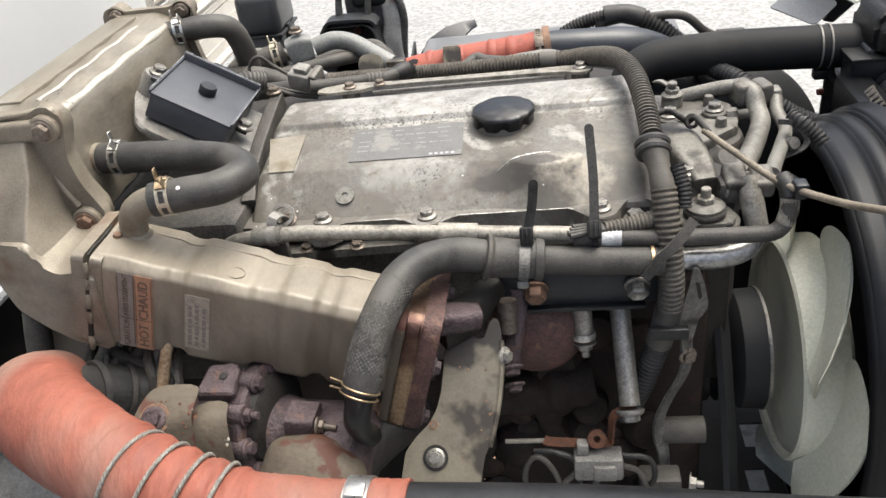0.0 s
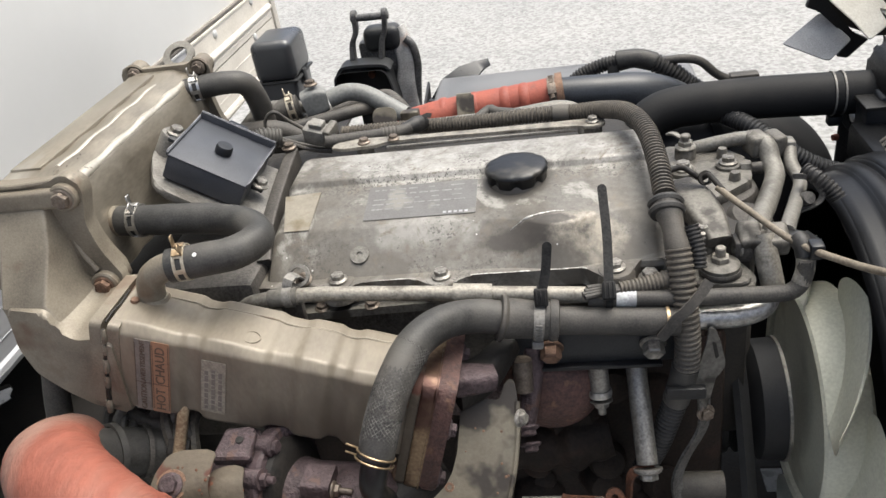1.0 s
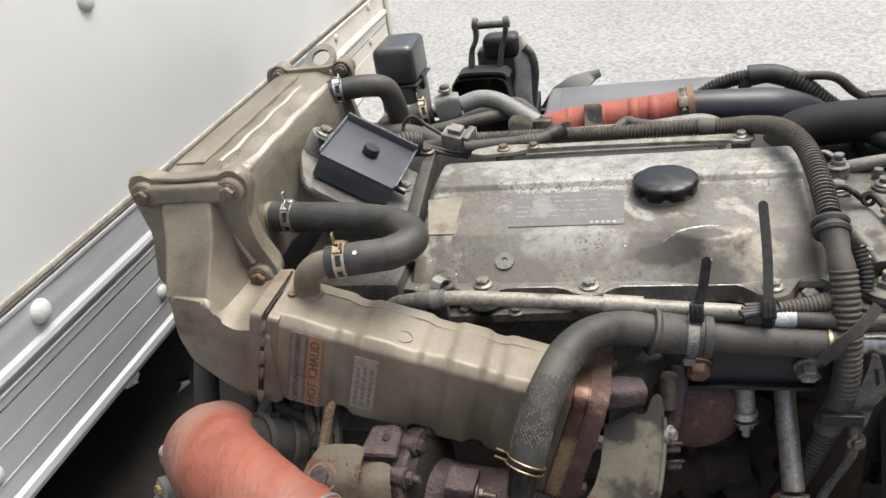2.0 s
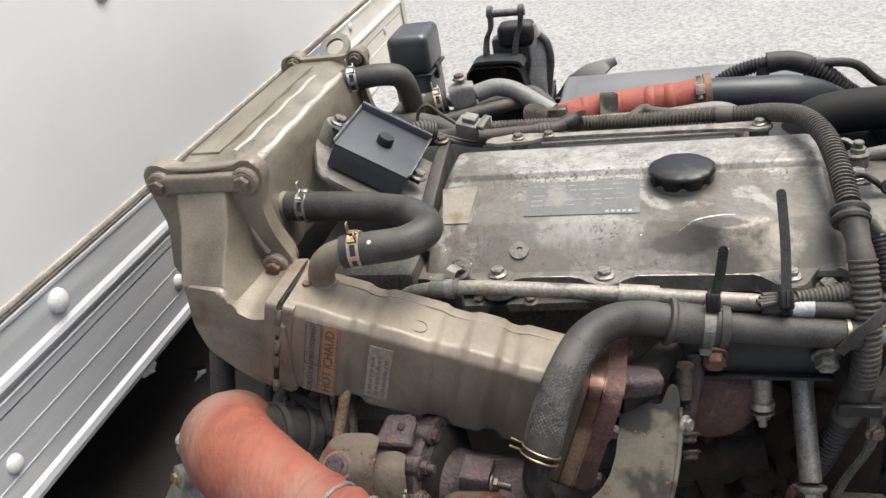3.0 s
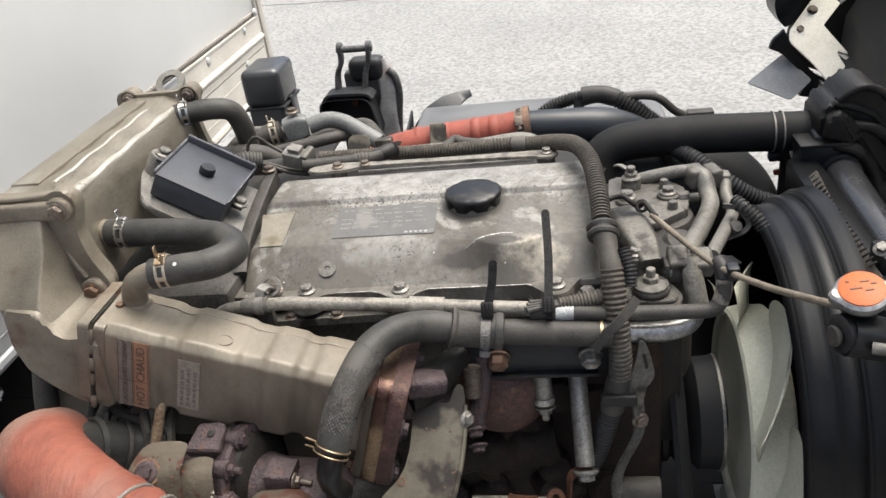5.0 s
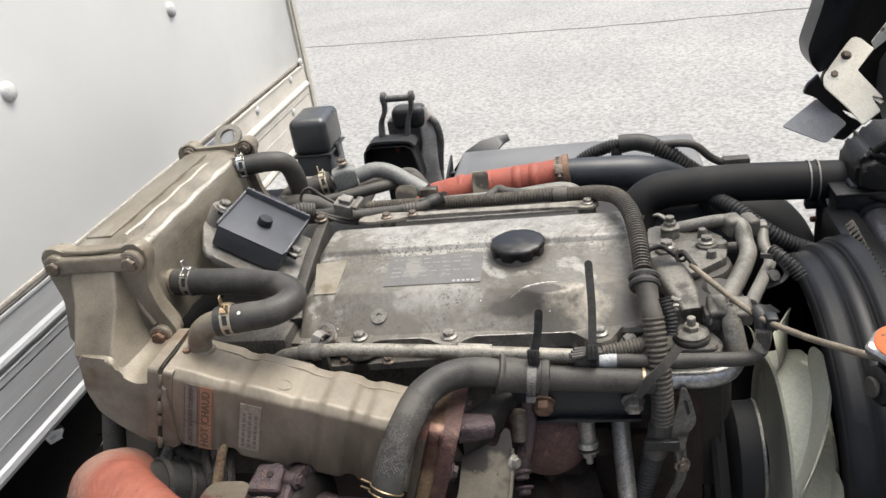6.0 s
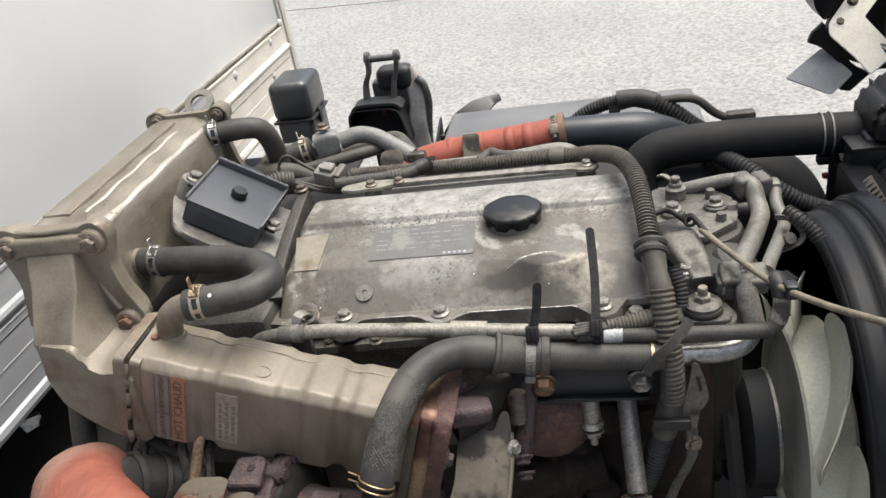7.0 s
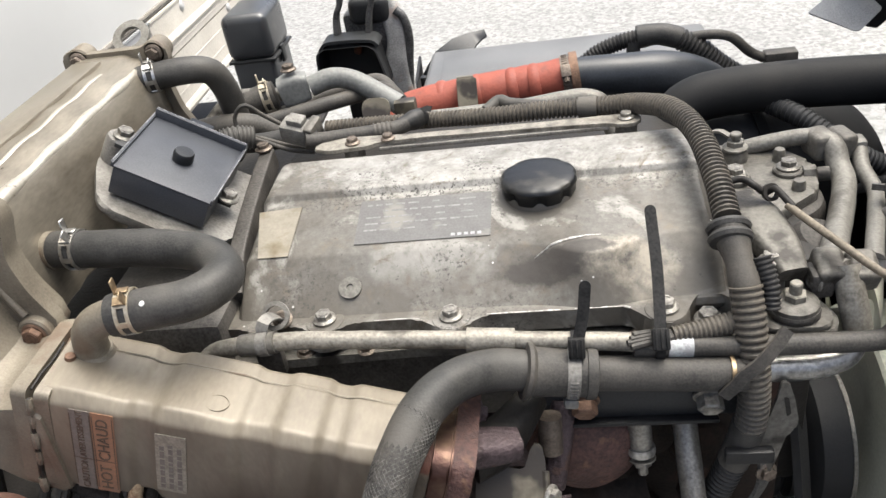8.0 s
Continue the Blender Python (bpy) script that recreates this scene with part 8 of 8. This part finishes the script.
bolt(cab, (0.772, 2.450, 1.064), (0, -0.743, 0.669), 0.011, BOLT_DARK)
bolt(cab, (0.813, 2.486, 1.110), (0, -0.743, 0.669), 0.011, BOLT_DARK)
FLAP = surface("grey_rubber_flap", (0.34, 0.345, 0.352), (0.25, 0.252, 0.256), 0.40, 0, 12, 300, 0.05, gloss=0.5)
part("splash_flap", slab(rounded([(0.625, 0.912), (0.749, 0.845), (0.817, 0.903), (0.739, 0.996)], 0.012, 3), 0.006, Matrix.Translation((0, 2.45, 0.92)) @ Matrix(((1, 0, 0), (0, 0.62, -0.785), (0, 0.785, 0.62))).to_4x4() @ Matrix.Translation((0, -0.92, 0)), 0.002), FLAP, cab, "grey rubber splash flap")
part("flap_frame", slab(rounded([(0.690, 1.010), (0.700, 1.036), (0.731, 1.066), (0.756, 1.008), (0.826, 0.922), (0.872, 0.897), (0.818, 0.846), (0.787, 0.854), (0.817, 0.906), (0.724, 0.996)], 0.005, 2), 0.02, CY @ Matrix.Translation((0, 0, 0.008)), 0.003), BLACK_METAL, cab)
part("inner_panel", slab([(0.830, 1.321), (0.820, 1.227), (0.800, 1.148), (0.785, 1.065), (0.765, 0.990), (0.800, 0.925), (0.926, 0.866), (1.011, 0.861), (1.158, 0.848), (1.132, 1.294)], 0.03, CY @ Matrix.Translation((0, 0, 0.12)), 0.004), DARK_IRON, cab)
part("under_panel", slab([(0.90, 1.09), (0.985, 1.24), (1.05, 1.75), (2.0, 1.95), (2.0, 0.75), (0.98, 0.75), (0.90, 0.97), (0.90, 1.02)], 0.85, Matrix(((1, 0, 0, 0), (0, 0, 1, 1.62), (0, 1, 0, 0), (0, 0, 0, 1))), 0.01), BELT, cab, "dark cab underside")
part("cab_body", slab(rounded([(1.02, 0.95), (1.02, 1.40), (1.30, 2.75), (2.55, 3.05), (2.95, 1.70), (2.70, 0.95)], 0.08, 4), 2.02, Matrix(((1, 0, 0, 0.0), (0, 0, 1, 0.45), (0, 1, 0, 0), (0, 0, 0, 1))), 0.03, 2), BELT, cab, "dark tilted cab body")
part("hinge_arm", boxed((0.98, 1.57, 0.50), (1.06, 1.72, 0.80), 0.01), BLACK_METAL, cab)
MOULDED = surface("dusty_moulded_rubber", (0.013, 0.0125, 0.0118), (0.006, 0.0058, 0.0055), 0.50, 0, 14, 200, 0.4, 0.9, (0.036, 0.033, 0.029), 11, 0.56, spot_wide=0.15, gloss=0.25)
fp = thing("front_duct", "dusty black moulded duct at the radiator top", "duct", (0.6, 1.4, 1.1))
FR = Matrix(((1, 0, 0, 0), (0, 0, 1, 1.36), (0, 1, 0, 0), (0, 0, 0, 1)))
part("moulding", slab(rounded([(0.495, 1.205), (0.496, 1.247), (0.512, 1.264), (0.523, 1.266), (0.539, 1.289), (0.562, 1.297), (0.587, 1.288), (0.603, 1.270), (0.627, 1.247), (0.705, 1.169), (0.735, 0.95), (0.652, 0.95), (0.600, 1.10), (0.538, 1.160)], 0.010, 3), 0.10, FR, 0.012, 3), MOULDED, fp)
part("fold", slab(rounded([(0.500, 1.205), (0.503, 1.245), (0.524, 1.258), (0.545, 1.240), (0.560, 1.215), (0.555, 1.19)], 0.008, 3), 0.03, FR @ Matrix.Translation((0, 0, -0.022)), 0.008, 3), MOULDED, fp)
part("fold", tube([(0.548, 1.350, 1.225), (0.585, 1.348, 1.216), (0.622, 1.350, 1.176), (0.655, 1.352, 1.110)], 0.010, 12, wobble=0.15), MOULDED, fp)
part("fold", tube([(0.520, 1.352, 1.190), (0.560, 1.348, 1.178), (0.590, 1.350, 1.140), (0.612, 1.352, 1.080)], 0.012, 12, wobble=0.15), MOULDED, fp)
part("rib", tube([(0.515, 1.358, 1.265), (0.55, 1.356, 1.255), (0.585, 1.356, 1.238), (0.608, 1.356, 1.207), (0.633, 1.356, 1.180), (0.67, 1.356, 1.14)], 0.006, 10), MOULDED, fp)
part("pocket", boxed((0.541, 1.352, 1.198), (0.586, 1.364, 1.226), 0.003), DARK_IRON, fp)
part("pocket", boxed((0.610, 1.352, 1.075), (0.650, 1.364, 1.110), 0.003), DARK_IRON, fp)
part("hood", tube([(0.520, 1.362, 1.262), (0.540, 1.352, 1.286), (0.562, 1.350, 1.294), (0.588, 1.352, 1.284), (0.604, 1.356, 1.266)], 0.007, 10), MOULDED, fp)
part("elbow_cover", slab(rounded([(0.489, 1.130), (0.489, 1.205), (0.528, 1.205), (0.548, 1.185), (0.572, 1.150), (0.560, 1.125)], 0.010, 3), 0.10, FR @ Matrix.Translation((0, 0, 0.0)), 0.008, 2), PLASTIC, fp)
part("stiffener", tube([(0.522, 1.357, 1.200), (0.530, 1.355, 1.170), (0.534, 1.356, 1.150)], 0.003, 8), HOSE_DUST, fp)
plug = part("plug", boxed((0.464, 1.345, 1.142), (0.545, 1.40, 1.190), 0.004), PLASTIC, fp)
part("plug_lid", boxed((0.460, 1.338, 1.190), (0.550, 1.40, 1.197), 0.002), MOULDED, plug)
fp.location += Vector((0.022, 0, -0.028))
sb2 = thing("radiator_side_bracket", "brownish dusty steel bracket with bright bent tabs", "bracket", (0.5, 1.45, 1.05))
part("plate", slab([(0.480, 1.125), (0.492, 1.125), (0.497, 1.100), (0.503, 1.089), (0.508, 1.105), (0.535, 1.10), (0.535, 0.96), (0.478, 0.96)], 0.006, Matrix(((1, 0, 0, 0), (0, 0, 1, 1.45), (0, 1, 0, 0), (0, 0, 0, 1))), 0.001), HEAD, sb2)
part("bent_tab", strip([(0.479, 1.442, 1.126), (0.486, 1.440, 1.105), (0.493, 1.440, 1.092), (0.502, 1.441, 1.082)], 0.010, 0.002, (0, -1, 0.3)), ZINC, sb2)
part("bent_tab", strip([(0.503, 1.432, 1.122), (0.509, 1.430, 1.098), (0.516, 1.432, 1.075)], 0.010, 0.002, (0, -1, 0.3)), ZINC, sb2)
part("red_plug", lathe([(0.0055, 0), (0.0065, 0.004), (0.0055, 0.010)], basis((0.478, 1.445, 1.072), (-1, -0.2, 0)), 12), RED, sb2, "small red plastic plug")
STRUT_BLACK = surface("dulled_black_tube", (0.036, 0.036, 0.038), (0.022, 0.022, 0.024), 0.27, 0, 8, 200, 0.03, 0.8, gloss=0.7, speck=0.2)
stt = thing("cab_strut", "glossy black cab tilt strut beside the shroud", "strut", (0.56, 1.2, 1.1))
part("tube", tube([(0.556, 1.345, 1.112), (0.556, 1.21, 1.102), (0.556, 1.00, 1.090), (0.556, 0.80, 1.078)], 0.031, 24), STRUT_BLACK, stt)
part("collar", band(basis((0.556, 1.338, 1.1115), (0, 1, 0.08)), 0.031, 0.014, 0.004, 28), PLASTIC, stt)
part("serrated_strip", strip([(0.480, 1.245, 1.157), (0.480, 1.125, 1.143), (0.480, 1.02, 1.141), (0.482, 0.93, 1.138)], 0.015, 0.004, (-0.7, 0, 0.7)), LOOM_DUST, stt, "worn grey serrated strip")
for k in range(22):
    y = 1.238 - 0.0138 * k
    part("tooth", block((0.012, 0.0035, 0.003), Matrix.Translation((0.4785, y, 1.1565 - 0.00098 * k * 0.72 + 0.00003 * k * k)) @ Matrix.Rotation(-0.7, 4, "Y"), 0.0008, 1), DARK_IRON, stt)
lat = part("latch", boxed((0.490, 0.945, 1.13), (0.525, 1.00, 1.165), 0.006), BLACK_METAL, stt, "black latch with a bright bolt")
bolt(lat, (0.495, 0.965, 1.168), (-0.2, -0.3, 0.9), 0.009, ZINC)
